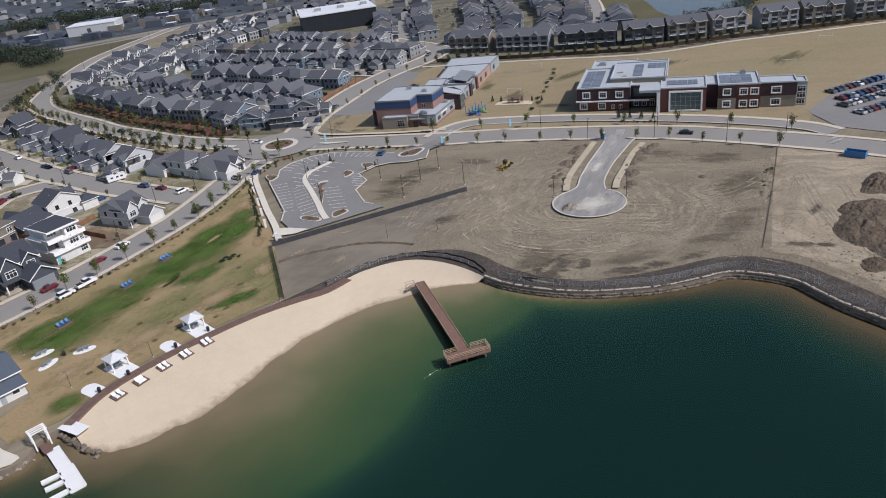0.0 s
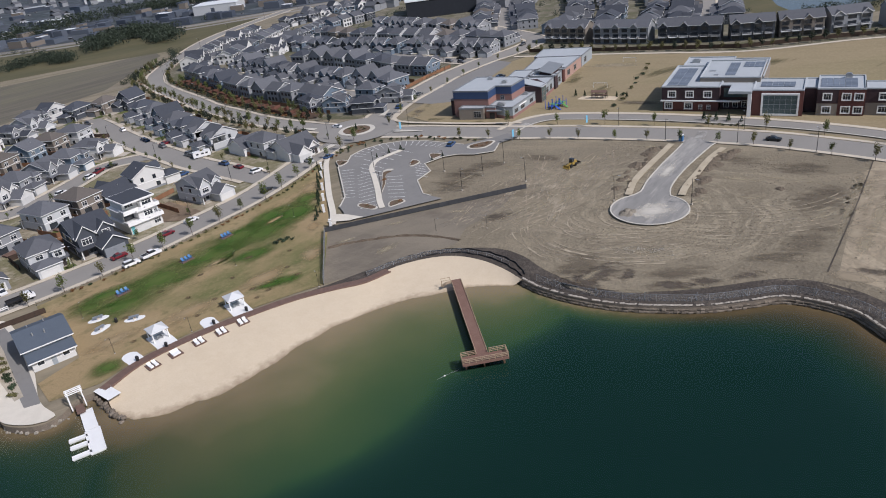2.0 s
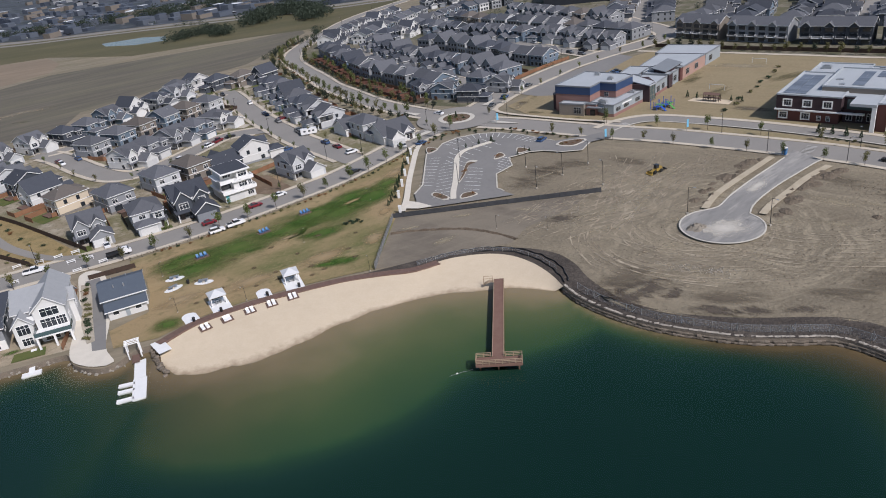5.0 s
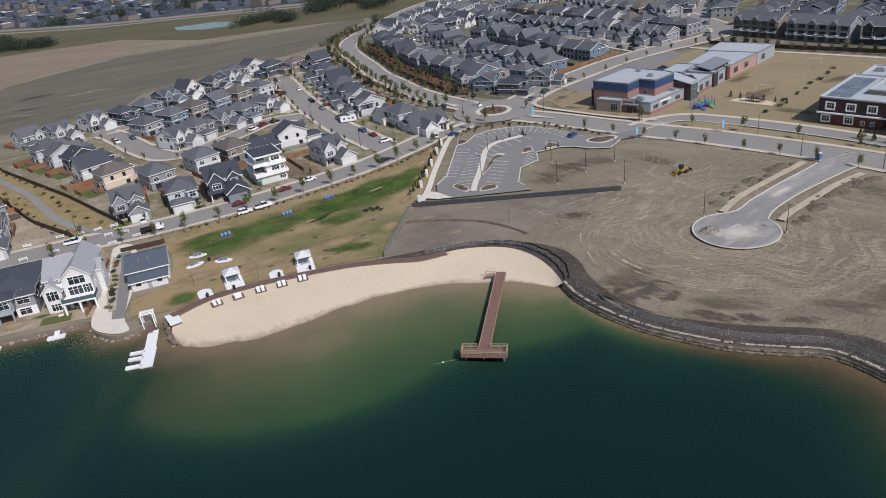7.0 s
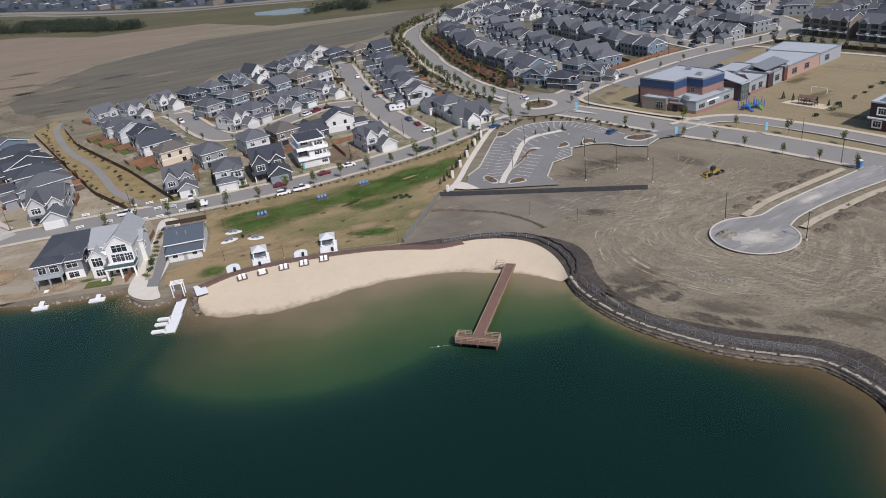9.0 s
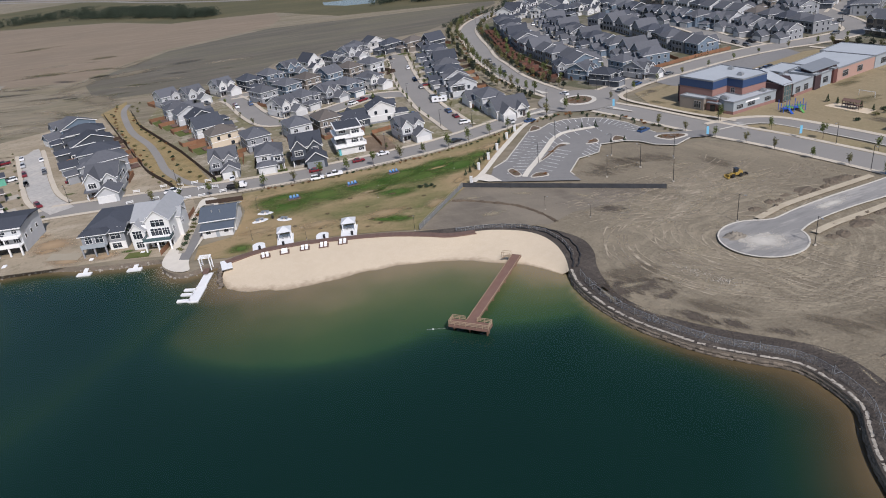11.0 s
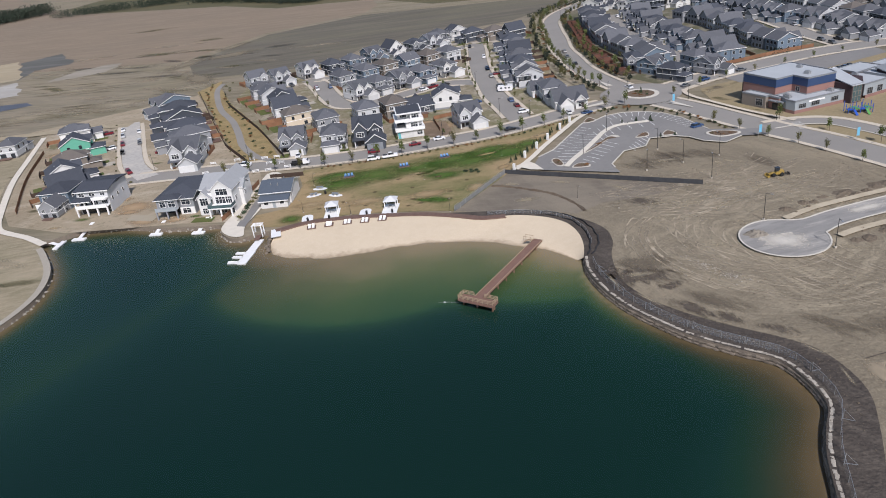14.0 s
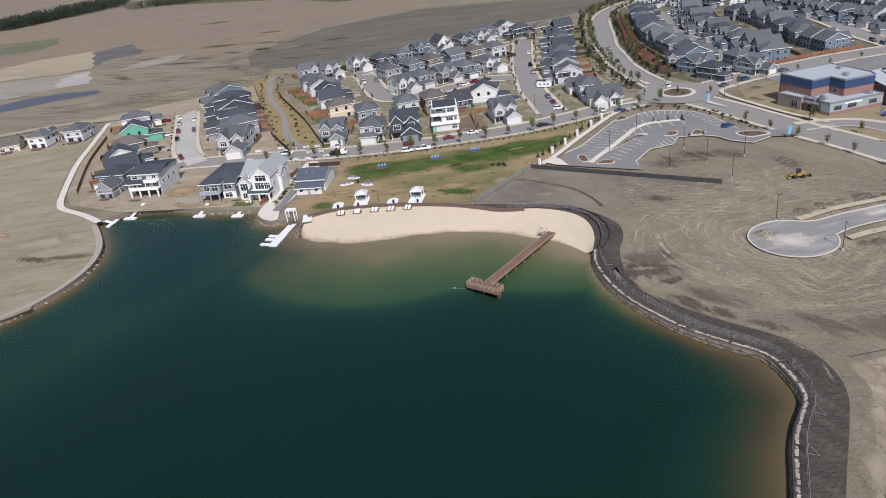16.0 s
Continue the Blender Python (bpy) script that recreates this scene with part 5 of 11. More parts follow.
for i in range(11):
    stall(-21.0, 88.2 + 3.0 * i, 196, 5.2)
for i in range(7):
    stall(-17.0 + 0.1 * i, 92.5 + 3.1 * i, -18, 5.4)
for i in range(6):
    stall(-3.4 + 0.2 * i, 104.6 + 2.4 * i, 150 - 15, 5.0)
for i in range(10):
    stall(-31.6 + 0.05 * i, 98 + 2.9 * i, -8, 4.4)
for k, p in enumerate(resample([Vector(q) for q in ((-27.4, 139.2), (-22.9, 144.5), (-15.8, 147.3), (-8.3, 147.1), (0.6, 142.4), (8.5, 135.3))], 17)):
    to = Vector((-10, 125)) - p
    stall(p.x, p.y, math.degrees(math.atan2(to.y, to.x)), 4.8)
for k, p in enumerate(resample(ISLE[-14:], 7)):
    stall(p.x + 0.9, p.y - 0.9, -50, 4.6)
    stall(p.x - 0.9, p.y + 0.9, 130, 4.6)
tagged(part("stall_lines", bm, M_WHITE), "white painted parking stall lines", "road marking", kind="stuff")

# zebra crossings
bm = bmesh.new()
for cx, cy, ang, count in ((88.5, 103.5, -36, 7), (40, 143, 30, 7), (137, 57, -60, 7), (-12, 163, -28, 6), (-34, 158, 50, 6)):
    for i in range(count):
        u = Matrix.Rotation(radians(ang + 90), 2) @ Vector(((i - count / 2) * 1.2, 0))
        a = Matrix.Rotation(radians(ang), 2)
        v = [bm.verts.new((cx + u.x + (a @ Vector(w)).x, cy + u.y + (a @ Vector(w)).y, GZ + 0.30)) for w in ((-1.5, -0.25), (1.5, -0.25), (1.5, 0.25), (-1.5, 0.25))]
        bm.faces.new(v)
tagged(part("zebra_lines", bm, M_WORNPAINT), "worn white zebra crossings on the roads", "road marking", kind="stuff")

# wheel tracks on the graded soil
bm = bmesh.new()
rt = random.Random(5)
_lift = [SOIL_TOP + 0.003]


def broken(line, width):
    """A rut that fades in and out."""
    i = 0
    while i < len(line) - 2:
        n = rt.randint(3, 12)
        if rt.random() < 0.68:
            w = width * rt.uniform(0.5, 1.2)
            _lift[0] += 0.000005
            strip(line[i:i + n + 1], w, -w, _lift[0], 0, bm) if len(line[i:i + n + 1]) > 1 else None
        i += n


for i in range(22):
    r = 14 + 0.9 * i + rt.uniform(-1.5, 1.5)
    c0 = Vector((50 + rt.uniform(-5, 4), 52 + rt.uniform(-4, 6)))
    s = radians(rt.uniform(140, 260))
    arc = [c0 + Vector((math.cos(s + t) * 1.15, math.sin(s + t) * 0.9)) * (r + 1.6 * math.sin(t * 2.3 + i)) for t in np.linspace(0, radians(rt.uniform(50, 120)), 34)]
    if all((p - Vector((50, 54))).length > 12 and p.y > 24 for p in arc):
        for off in (0.0, 1.9):
            broken(shifted(arc, off), 0.16)
for i in range(40):
    a = Vector((rt.uniform(-4, 30), rt.uniform(50, 76)))
    b = Vector((rt.uniform(20, 68), rt.uniform(90, 114)))
    mid = (a + b) / 2 + Vector((rt.uniform(-8, 10), rt.uniform(-10, 6)))
    line = curve([a, mid, b], 1.6)
    for off in (0.0, 1.9):
        broken(shifted(line, off), 0.15)
for i in range(9):
    r = 20 + 2.1 * i + rt.uniform(-0.8, 0.8)
    arc = [Vector((82, 64)) + Vector((math.cos(a) * 1.3, math.sin(a))) * r for a in np.linspace(radians(200 + rt.uniform(-10, 10)), radians(290 + rt.uniform(-20, 20)), 40)]
    for off in (0.0, 1.9):
        broken(shifted(arc, off), 0.15)
for i in range(16):
    a = Vector((rt.uniform(86, 100), rt.uniform(-30, 30)))
    line = curve([a, a + Vector((5, 12)), a + Vector((14, 28))], 1.6)
    for off in (0.0, 1.9):
        broken(shifted(line, off), 0.2)
tagged(part("wheel_tracks", bm, M_RUT), "curving dusty wheel tracks in the graded soil", "wheel tracks", kind="stuff")

# ---- houses ----
def wall_material(name, base, lap=0.0):
    return material(name, base, 0.75, [(0.6, 0.3, tuple(c * 0.85 for c in base)), (8.0, 0.15, tuple(min(1, c * 1.1) for c in base))], per_object=0.08)


W_WHITE = wall_material("white_siding", (0.64, 0.635, 0.62))
W_PALE = wall_material("pale_grey_siding", (0.47, 0.48, 0.49))
W_GREY = wall_material("grey_siding", (0.25, 0.26, 0.275))
W_BLUE = wall_material("blue_grey_siding", (0.14, 0.185, 0.235))
W_NAVY = wall_material("charcoal_siding", (0.058, 0.066, 0.08))
W_TAN = wall_material("tan_siding", (0.36, 0.30, 0.235))
W_CREAM = wall_material("cream_siding", (0.60, 0.51, 0.39))
W_TAUPE = wall_material("taupe_siding", (0.19, 0.165, 0.14))
W_MINT = wall_material("mint_sheathing", (0.13, 0.40, 0.29))
W_RED = wall_material("red_siding", (0.12, 0.042, 0.042))
SH_GREY = material("grey_shingle", (0.096, 0.100, 0.112), 0.9, [(0.8, 0.4, (0.072, 0.076, 0.087)), (9.0, 0.35, (0.130, 0.134, 0.147))], per_object=0.15)
SH_DARK = material("charcoal_shingle", (0.052, 0.058, 0.072), 0.9, [(0.8, 0.4, (0.040, 0.044, 0.056)), (9.0, 0.35, (0.076, 0.083, 0.098))], per_object=0.15)
SH_BROWN = material("brown_grey_shingle", (0.118, 0.103, 0.092), 0.9, [(0.8, 0.4, (0.09, 0.08, 0.072)), (9.0, 0.35, (0.15, 0.135, 0.12))], per_object=0.15)
SH_SLATE = material("slate_blue_shingle", (0.078, 0.096, 0.122), 0.85, [(0.8, 0.4, (0.064, 0.080, 0.104)), (9.0, 0.35, (0.105, 0.125, 0.152))])
SH_PALE = material("pale_grey_shingle", (0.30, 0.31, 0.32), 0.85, [(0.8, 0.4, (0.25, 0.26, 0.27)), (9.0, 0.3, (0.35, 0.36, 0.37))])
M_TRIM = material("white_trim", (0.76, 0.76, 0.75), 0.6, [(0.5, 0.25, (0.66, 0.66, 0.65))])
M_FARTRIM = material("grey_window_trim", (0.36, 0.37, 0.38), 0.7, per_object=0.4)
M_GLASS = material("window_glass", (0.022, 0.027, 0.034), 0.08, [(0.4, 0.5, (0.05, 0.058, 0.068))], spec=0.6)
M_GARAGE = material("garage_door_paint", (0.62, 0.62, 0.61), 0.6, [(1.0, 0.3, (0.52, 0.52, 0.51))], per_object=0.15)
M_GARAGEGREY = material("grey_garage_door_paint", (0.22, 0.235, 0.255), 0.6, [(1.0, 0.3, (0.18, 0.195, 0.215))])
M_DOOR = material("dark_door_paint", (0.06, 0.05, 0.05), 0.5)
M_STONE = material("stone_veneer", (0.20, 0.185, 0.165), 0.9, [(3.0, 0.6, (0.12, 0.11, 0.10)), (8.0, 0.4, (0.28, 0.26, 0.235))])
_window_meshes = {}


def window_mesh(w, h, bars):
    key = (w, h, bars)
    if key not in _window_meshes:
        t = 0.11
        xs = [-w / 2 - t, -w / 2]
        for k in range(1, bars + 1):
            x = -w / 2 + w * k / (bars + 1)
            xs += [x - 0.035, x + 0.035]
        xs += [w / 2, w / 2 + t]
        zs = [-t, 0] + ([h * 0.66, h * 0.66 + 0.06] if bars else []) + [h, h + t]
        bm = bmesh.new()
        vs = [[bm.verts.new((x, 0.02, z)) for x in xs] for z in zs]
        for a in range(len(zs) - 1):
            for b in range(len(xs) - 1):
                if a % 2 == 0 or b % 2 == 0:
                    bm.faces.new((vs[a][b], vs[a][b + 1], vs[a + 1][b + 1], vs[a + 1][b]))
        ext = bmesh.ops.extrude_face_region(bm, geom=bm.faces[:])
        bmesh.ops.translate(bm, vec=(0, -0.1, 0), verts=[v for v in ext["geom"] if isinstance(v, bmesh.types.BMVert)])
        bmesh.ops.recalc_face_normals(bm, faces=bm.faces[:])
        _window_meshes[key] = (mesh_of("window_frame", bm, M_TRIM), mesh_of("pane", boxes((-w / 2, w / 2, -0.03, 0.02, 0, h)), M_GLASS))
    return _window_meshes[key]


FACE = {"f": 0, "r": 90, "b": 180, "l": 270}


def small_window_mesh(w, h):
    key = (w, h, "small")
    if key not in _window_meshes:
        t = 0.12
        bm = boxes((-w / 2 - t, w / 2 + t, -0.07, 0.02, -t, h + t))
        front = min(bm.faces, key=lambda f: f.calc_center_median().y)
        bmesh.ops.inset_region(bm, faces=[front], thickness=t, depth=-0.04)
        front.material_index = 1
        _window_meshes[key] = mesh_of("window", bm, (M_TRIM, M_GLASS))
    return _window_meshes[key]


def window(parent, face, u, v, z, w=1.4, h=1.3, bars=1, fine=True):
    """u along the wall, v how far the wall stands from the centre, z the sill."""
    if not fine:
        ob = new("window", small_window_mesh(w, h))
        ob.parent = parent
        ob.matrix_basis = Matrix.Rotation(radians(FACE[face]), 4, "Z") @ Matrix.Translation((u, -v, z))
        return ob
    frame_me, pane_me = window_mesh(w, h, bars)
    ob = new("window", frame_me)
    ob.parent = parent
    a = radians(FACE[face])
    ob.matrix_basis = Matrix.Rotation(a, 4, "Z") @ Matrix.Translation((u, -v, z))
    pane = new("pane", pane_me)
    pane.parent = ob
    return ob


def slab(bm, a, b, c, d, t):
    """A roof slope a-b-c-d of thickness t."""
    up = [bm.verts.new(p) for p in (a, b, c, d)]
    dn = [bm.verts.new((p[0], p[1], p[2] - t)) for p in (a, b, c, d)]
    bm.faces.new(up)
    bm.faces.new(dn[::-1])
    for i in range(4):
        j = (i + 1) % 4
        bm.faces.new((up[i], dn[i], dn[j], up[j]))


def weld_edges(br):
    """Welds the slopes into one shell; its thin edges are white boards."""
    bmesh.ops.remove_doubles(br, verts=br.verts[:], dist=0.002)
    br.normal_update()
    for f in br.faces:
        f.material_index = 1 if abs(f.normal.z) < 0.1 else 0


def gable(bw, br, x0, x1, y0, y1, z0, z1, rise, axis="y", over=0.45):
    """A block with walls, gable ends, roof slopes and white rakes. axis: the ridge's way."""
    box(bw, x0, x1, y0, y1, z0, z1)
    t = 0.26
    if axis == "y":
        xm, s = (x0 + x1) / 2, rise / ((x1 - x0) / 2)
        for y in (y0, y1):
            v = [bw.verts.new(p) for p in ((x0, y, z1), (x1, y, z1), (xm, y, z1 + rise))]
            bw.faces.new(v if y == y0 else v[::-1])
        e, ze = over, z1 - over * s
        slab(br, (x0 - e, y0 - e, ze + t), (xm, y0 - e, z1 + rise + t), (xm, y1 + e, z1 + rise + t), (x0 - e, y1 + e, ze + t), t)
        slab(br, (xm, y0 - e, z1 + rise + t), (x1 + e, y0 - e, ze + t), (x1 + e, y1 + e, ze + t), (xm, y1 + e, z1 + rise + t), t)
    else:
        ym, s = (y0 + y1) / 2, rise / ((y1 - y0) / 2)
        for x in (x0, x1):
            v = [bw.verts.new(p) for p in ((x, y0, z1), (x, y1, z1), (x, ym, z1 + rise))]
            bw.faces.new(v if x == x1 else v[::-1])
        e, ze = over, z1 - over * s
        slab(br, (x0 - e, y0 - e, ze + t), (x1 + e, y0 - e, ze + t), (x1 + e, ym, z1 + rise + t), (x0 - e, ym, z1 + rise + t), t)
        slab(br, (x0 - e, ym, z1 + rise + t), (x1 + e, ym, z1 + rise + t), (x1 + e, y1 + e, ze + t), (x0 - e, y1 + e, ze + t), t)
    weld_edges(br)


def hip(bw, br, x0, x1, y0, y1, z0, z1, rise, over=0.5):
    box(bw, x0, x1, y0, y1, z0, z1)
    e, t = over, 0.22
    a = [(x0 - e, y0 - e), (x1 + e, y0 - e), (x1 + e, y1 + e), (x0 - e, y1 + e)]
    w, d = x1 - x0 + 2 * e, y1 - y0 + 2 * e
    xm, ym = (x0 + x1) / 2, (y0 + y1) / 2
    r = ((xm, y0 - e + w / 2), (xm, y1 + e - w / 2)) if d > w else ((x0 - e + d / 2, ym), (x1 + e - d / 2, ym))
    lo = [br.verts.new((*p, z1)) for p in a]
    mid = [br.verts.new((*p, z1 + t)) for p in a]
    top = [br.verts.new((*p, z1 + t + rise)) for p in r]
    br.faces.new(lo[::-1])
    for i in range(4):
        j = (i + 1) % 4
        br.faces.new((lo[i], lo[j], mid[j], mid[i]))
    if d > w:
        fs = ((0, 1, 4), (1, 2, 5, 4), (2, 3, 5), (3, 0, 4, 5))
    else:
        fs = ((0, 1, 5, 4), (1, 2, 5), (2, 3, 4, 5), (3, 0, 4))
    vs = mid + top
    for f in fs:
        br.faces.new([vs[i] for i in f])
    weld_edges(br)


def garage_door(parent, x, y, w, h=2.3, mat=M_GARAGE):
    bm = boxes((-w / 2, w / 2, -0.05, 0.05, 0, h))
    for k in range(1, 4):
        box(bm, -w / 2, w / 2, -0.08, -0.04, h * k / 4 - 0.03, h * k / 4 + 0.03)
    for k in range(4):
        box(bm, -w / 2 + w * (k + 0.15) / 4, -w / 2 + w * (k + 0.85) / 4, -0.085, -0.04, h * 0.8, h * 0.93)
    ob = part("garage_door", bm, mat, parent)
    ob.matrix_basis = pose(x, y, 0.05)
    return ob


class Slopes:
    """One roof mesh for each block of a building."""

    def __init__(self):
        self.made = []

    def one(self):
        self.made.append(bmesh.new())
        return self.made[-1]

    def link(self, mat, root):
        for b in self.made:
            part("roof", b, (mat, M_TRIM), root)

    def link_joined(self, mat, root):
        """One roof mesh with its white rakes, for houses far off."""
        all_ = bmesh.new()
        for b in self.made:
            tmp = bpy.data.meshes.new("tmp")
            b.to_mesh(tmp)
            b.free()
            all_.from_mesh(tmp)
            bpy.data.meshes.remove(tmp)
        part("roof", all_, (mat, M_TRIM), root, kind="stuff")


def far_windows(root, w, d, low):
    """The small windows of a house far off, as one part."""
    bm = bmesh.new()
    spots = [("b", u, d / 2, z, 1.6, h) for u in (-2.6, 0.2, 2.7) for z, h in (((0.8, 1.3),) if low else ((3.5, 1.3), (0.5, 1.7)))]
    spots += [(f, u, w / 2, z, 1.0, 1.2) for f in ("l", "r") for u in (-3.2, 0.4, 3.4) for z in ((0.9,) if low else (3.6, 0.9))]
    for face, u, v, z, ww, hh in spots:
        m = Matrix.Rotation(radians(FACE[face]), 4, "Z") @ Matrix.Translation((u, -v, z))
        n = len(bm.verts)
        nf = len(bm.faces)
        box(bm, -ww / 2 - 0.13, ww / 2 + 0.13, -0.05, 0.02, -0.13, hh + 0.13)
        box(bm, -ww / 2, ww / 2, -0.07, 0.0, 0, hh)
        bm.verts.ensure_lookup_table()
        bm.faces.ensure_lookup_table()
        for f in bm.faces[nf + 6:]:
            f.material_index = 1
        for q in bm.verts[n:]:
            q.co = m @ q.co
    part("glazing", bm, (M_FARTRIM, M_GLASS), root, kind="stuff")


LEFT_DOOR = ("cross", "craft")
GARAGE_X = {"cross": 1.95, "craft": 1.9, "side": -1.9, "hip": -1.2, "front": -1.8, "bungalow": -2.3}


def house(style, wall, roof, label, at, near=True):
    root = thing("house", label, "house", "houses of the neighbourhood", at=at)
    bw = bmesh.new()
    slopes = Slopes()
    w, d, h = 9.0, 11.0, 5.7
    if style == "cross":            # hip roof, front gable, garage with gable
        hip(bw, slopes.one(), -w / 2, w / 2, -d / 2, d / 2, 0, h, 2.4)
        gable(bw, slopes.one(), -w / 2, -0.6, -d / 2 - 1.0, -d / 2 + 3, 2.9, h, 1.7)
        gable(bw, slopes.one(), -1.2, w / 2 + 0.6, -d / 2 - 5.2, -d / 2 + 0.5, 0, 2.9, 1.6)
        garage_door(root, 1.95, -d / 2 - 5.22, 4.9, mat=M_GARAGEGREY if wall in (W_NAVY, W_TAUPE) else M_GARAGE)
    elif style == "craft":          # twin trimmed gables over a gabled garage
        gable(bw, slopes.one(), -w / 2, w / 2, -d / 2, d / 2, 0, h, 2.6, "x")
        gable(bw, slopes.one(), -w / 2 + 0.1, -0.3, -d / 2 - 1.2, 0, 2.9, h, 2.3)
        gable(bw, slopes.one(), 0.6, w / 2 - 0.2, -d / 2 - 0.6, 0, 3.2, h - 0.2, 1.7)
        gable(bw, slopes.one(), -0.7, w / 2 + 0.7, -d / 2 - 5.4, -d / 2 + 0.4, 0, 2.9, 2.1)
        garage_door(root, 1.9, -d / 2 - 5.42, 4.9, mat=M_GARAGEGREY if wall in (W_NAVY, W_TAUPE) else M_GARAGE)
    elif style == "side":           # ridge along the street, small cross gable
        gable(bw, slopes.one(), -w / 2, w / 2, -d / 2, d / 2, 0, h, 2.9, "x")
        gable(bw, slopes.one(), 0.4, w / 2, -d / 2 - 0.8, 0, 3.0, h, 1.5)
        hip(bw, slopes.one(), -w / 2 - 0.6, 1.4, -d / 2 - 5.0, -d / 2 + 0.3, 0, 2.9, 1.2)
        garage_door(root, -1.9, -d / 2 - 5.02, 4.9, mat=M_GARAGEGREY if wall in (W_NAVY, W_TAUPE) else M_GARAGE)
    elif style == "hip":
        hip(bw, slopes.one(), -w / 2, w / 2, -d / 2, d / 2, 0, h, 2.6)
        hip(bw, slopes.one(), -w / 2 + 0.3, 1.9, -d / 2 - 4.6, -d / 2 + 0.4, 0, 3.0, 1.1)
        hip(bw, slopes.one(), 1.2, w / 2 - 0.2, -d / 2 - 1.3, -d / 2 + 2, 0, h - 0.3, 1.3)
        garage_door(root, -1.2, -d / 2 - 4.62, 4.9, mat=M_GARAGEGREY if wall in (W_NAVY, W_TAUPE) else M_GARAGE)
    elif style == "front":          # tall gable to the street
        gable(bw, slopes.one(), -w / 2, w / 2, -d / 2, d / 2, 0, h - 0.3, 3.9)
        gable(bw, slopes.one(), -w / 2 - 0.4, 0.9, -d / 2 - 4.4, -d / 2 + 0.3, 0, 2.8, 1.9)
        gable(bw, slopes.one(), 1.0, w / 2 + 0.3, -d / 2 - 2.0, -d / 2 + 2, 0, 4.2, 1.5)
        garage_door(root, -1.8, -d / 2 - 4.42, 4.7, mat=M_GARAGEGREY if wall in (W_NAVY, W_TAUPE) else M_GARAGE)
    else:                           # low: bungalow
        gable(bw, slopes.one(), -w / 2 - 1, w / 2 + 1, -d / 2, d / 2, 0, 3.1, 3.0, "x")
        gable(bw, slopes.one(), -w / 2, -0.2, -d / 2 - 4.0, 0, 0, 3.0, 2.0)
        gable(bw, slopes.one(), 1.0, w / 2, -d / 2 - 1.5, 0, 0, 3.0, 1.8)
        garage_door(root, -2.3, -d / 2 - 4.02, 3.9, mat=M_GARAGEGREY if wall in (W_NAVY, W_TAUPE) else M_GARAGE)
    part("wall", bw, wall, root)
    if near:
        base = M_STONE if style in ("hip", "front") else W_GREY if wall is not W_GREY else W_NAVY
        bb = bmesh.new()
        for x0, x1, y0, y1 in ((-w / 2 - 0.03, w / 2 + 0.03, -d / 2 - 0.03, -d / 2 + 0.05), (-w / 2 - 0.03, w / 2 + 0.03, d / 2 - 0.05, d / 2 + 0.03), (-w / 2 - 0.03, -w / 2 + 0.05, -d / 2 + 0.05, d / 2 - 0.05), (w / 2 - 0.05, w / 2 + 0.03, -d / 2 + 0.05, d / 2 - 0.05)):
            box(bb, x0, x1, y0, y1, 0, 0.85 if style == "bungalow" else 0.75)
        bmesh.ops.remove_doubles(bb, verts=bb.verts[:], dist=0.001)
        part("plinth", bb, base, root)
        if style != "bungalow":
            bb = bmesh.new()
            e = 0.05
            o8 = [bb.verts.new((sx * (w / 2 + k), sy * (d / 2 + k), z)) for z in (2.95, 3.17) for k in (e, ) for sx, sy in ((-1, -1), (1, -1), (1, 1), (-1, 1))]
            for i in range(4):
                j = (i + 1) % 4
                bb.faces.new((o8[i], o8[j], o8[j + 4], o8[i + 4]))
            bb.faces.new(o8[4:])
            bb.faces.new(o8[3::-1])
            part("belt_course", bb, M_TRIM, root)
    if near:
        slopes.link(roof, root)
    else:
        slopes.link_joined(roof, root)
    low = style == "bungalow"
    if near:
        part("door", boxes((-0.5, 0.5, -0.06, 0.04, 0, 2.1)), M_DOOR, root).matrix_basis = pose(3.4 if style not in LEFT_DOOR else -3.2, -d / 2 - (1.36 if style == "hip" else 2.06 if style == "front" else 1.56 if low else 0.04), 0.15)
    if not low:
        z2 = 3.5
        if style == "craft":
            window(root, "f", -2.4, d / 2 + 1.22, z2, 2.2, 1.5, 2, fine=near)
            window(root, "f", 2.5, d / 2 + 0.62, z2 + 0.7, 1.7, 1.1, 1, fine=near)
        elif style == "cross":
            window(root, "f", -2.5, d / 2 + 1.02, z2, 1.9, 1.4, 1, fine=near)
            window(root, "f", 2.4, d / 2 + 0.02, z2 + 0.6, 1.3, 1.1, 1, fine=near)
        elif style == "side":
            window(root, "f", 2.4, d / 2 + 0.82, z2, 1.8, 1.4, 1, fine=near)
            window(root, "f", -2.4, d / 2 + 0.02, z2 + 0.3, 1.5, 1.3, 1, fine=near)
        elif style == "hip":
            window(root, "f", 2.7, d / 2 + 1.32, z2, 1.8, 1.5, 1, fine=near)
            window(root, "f", -1.7, d / 2 + 0.02, z2 + 0.4, 1.8, 1.2, 1, fine=near)
        else:
            window(root, "f", -2.0, d / 2 + 0.02, z2 + 0.6, 1.5, 1.4, 1, fine=near)
            window(root, "f", 1.2, d / 2 + 0.02, z2 + 1.2, 1.5, 1.6, 1, fine=near)
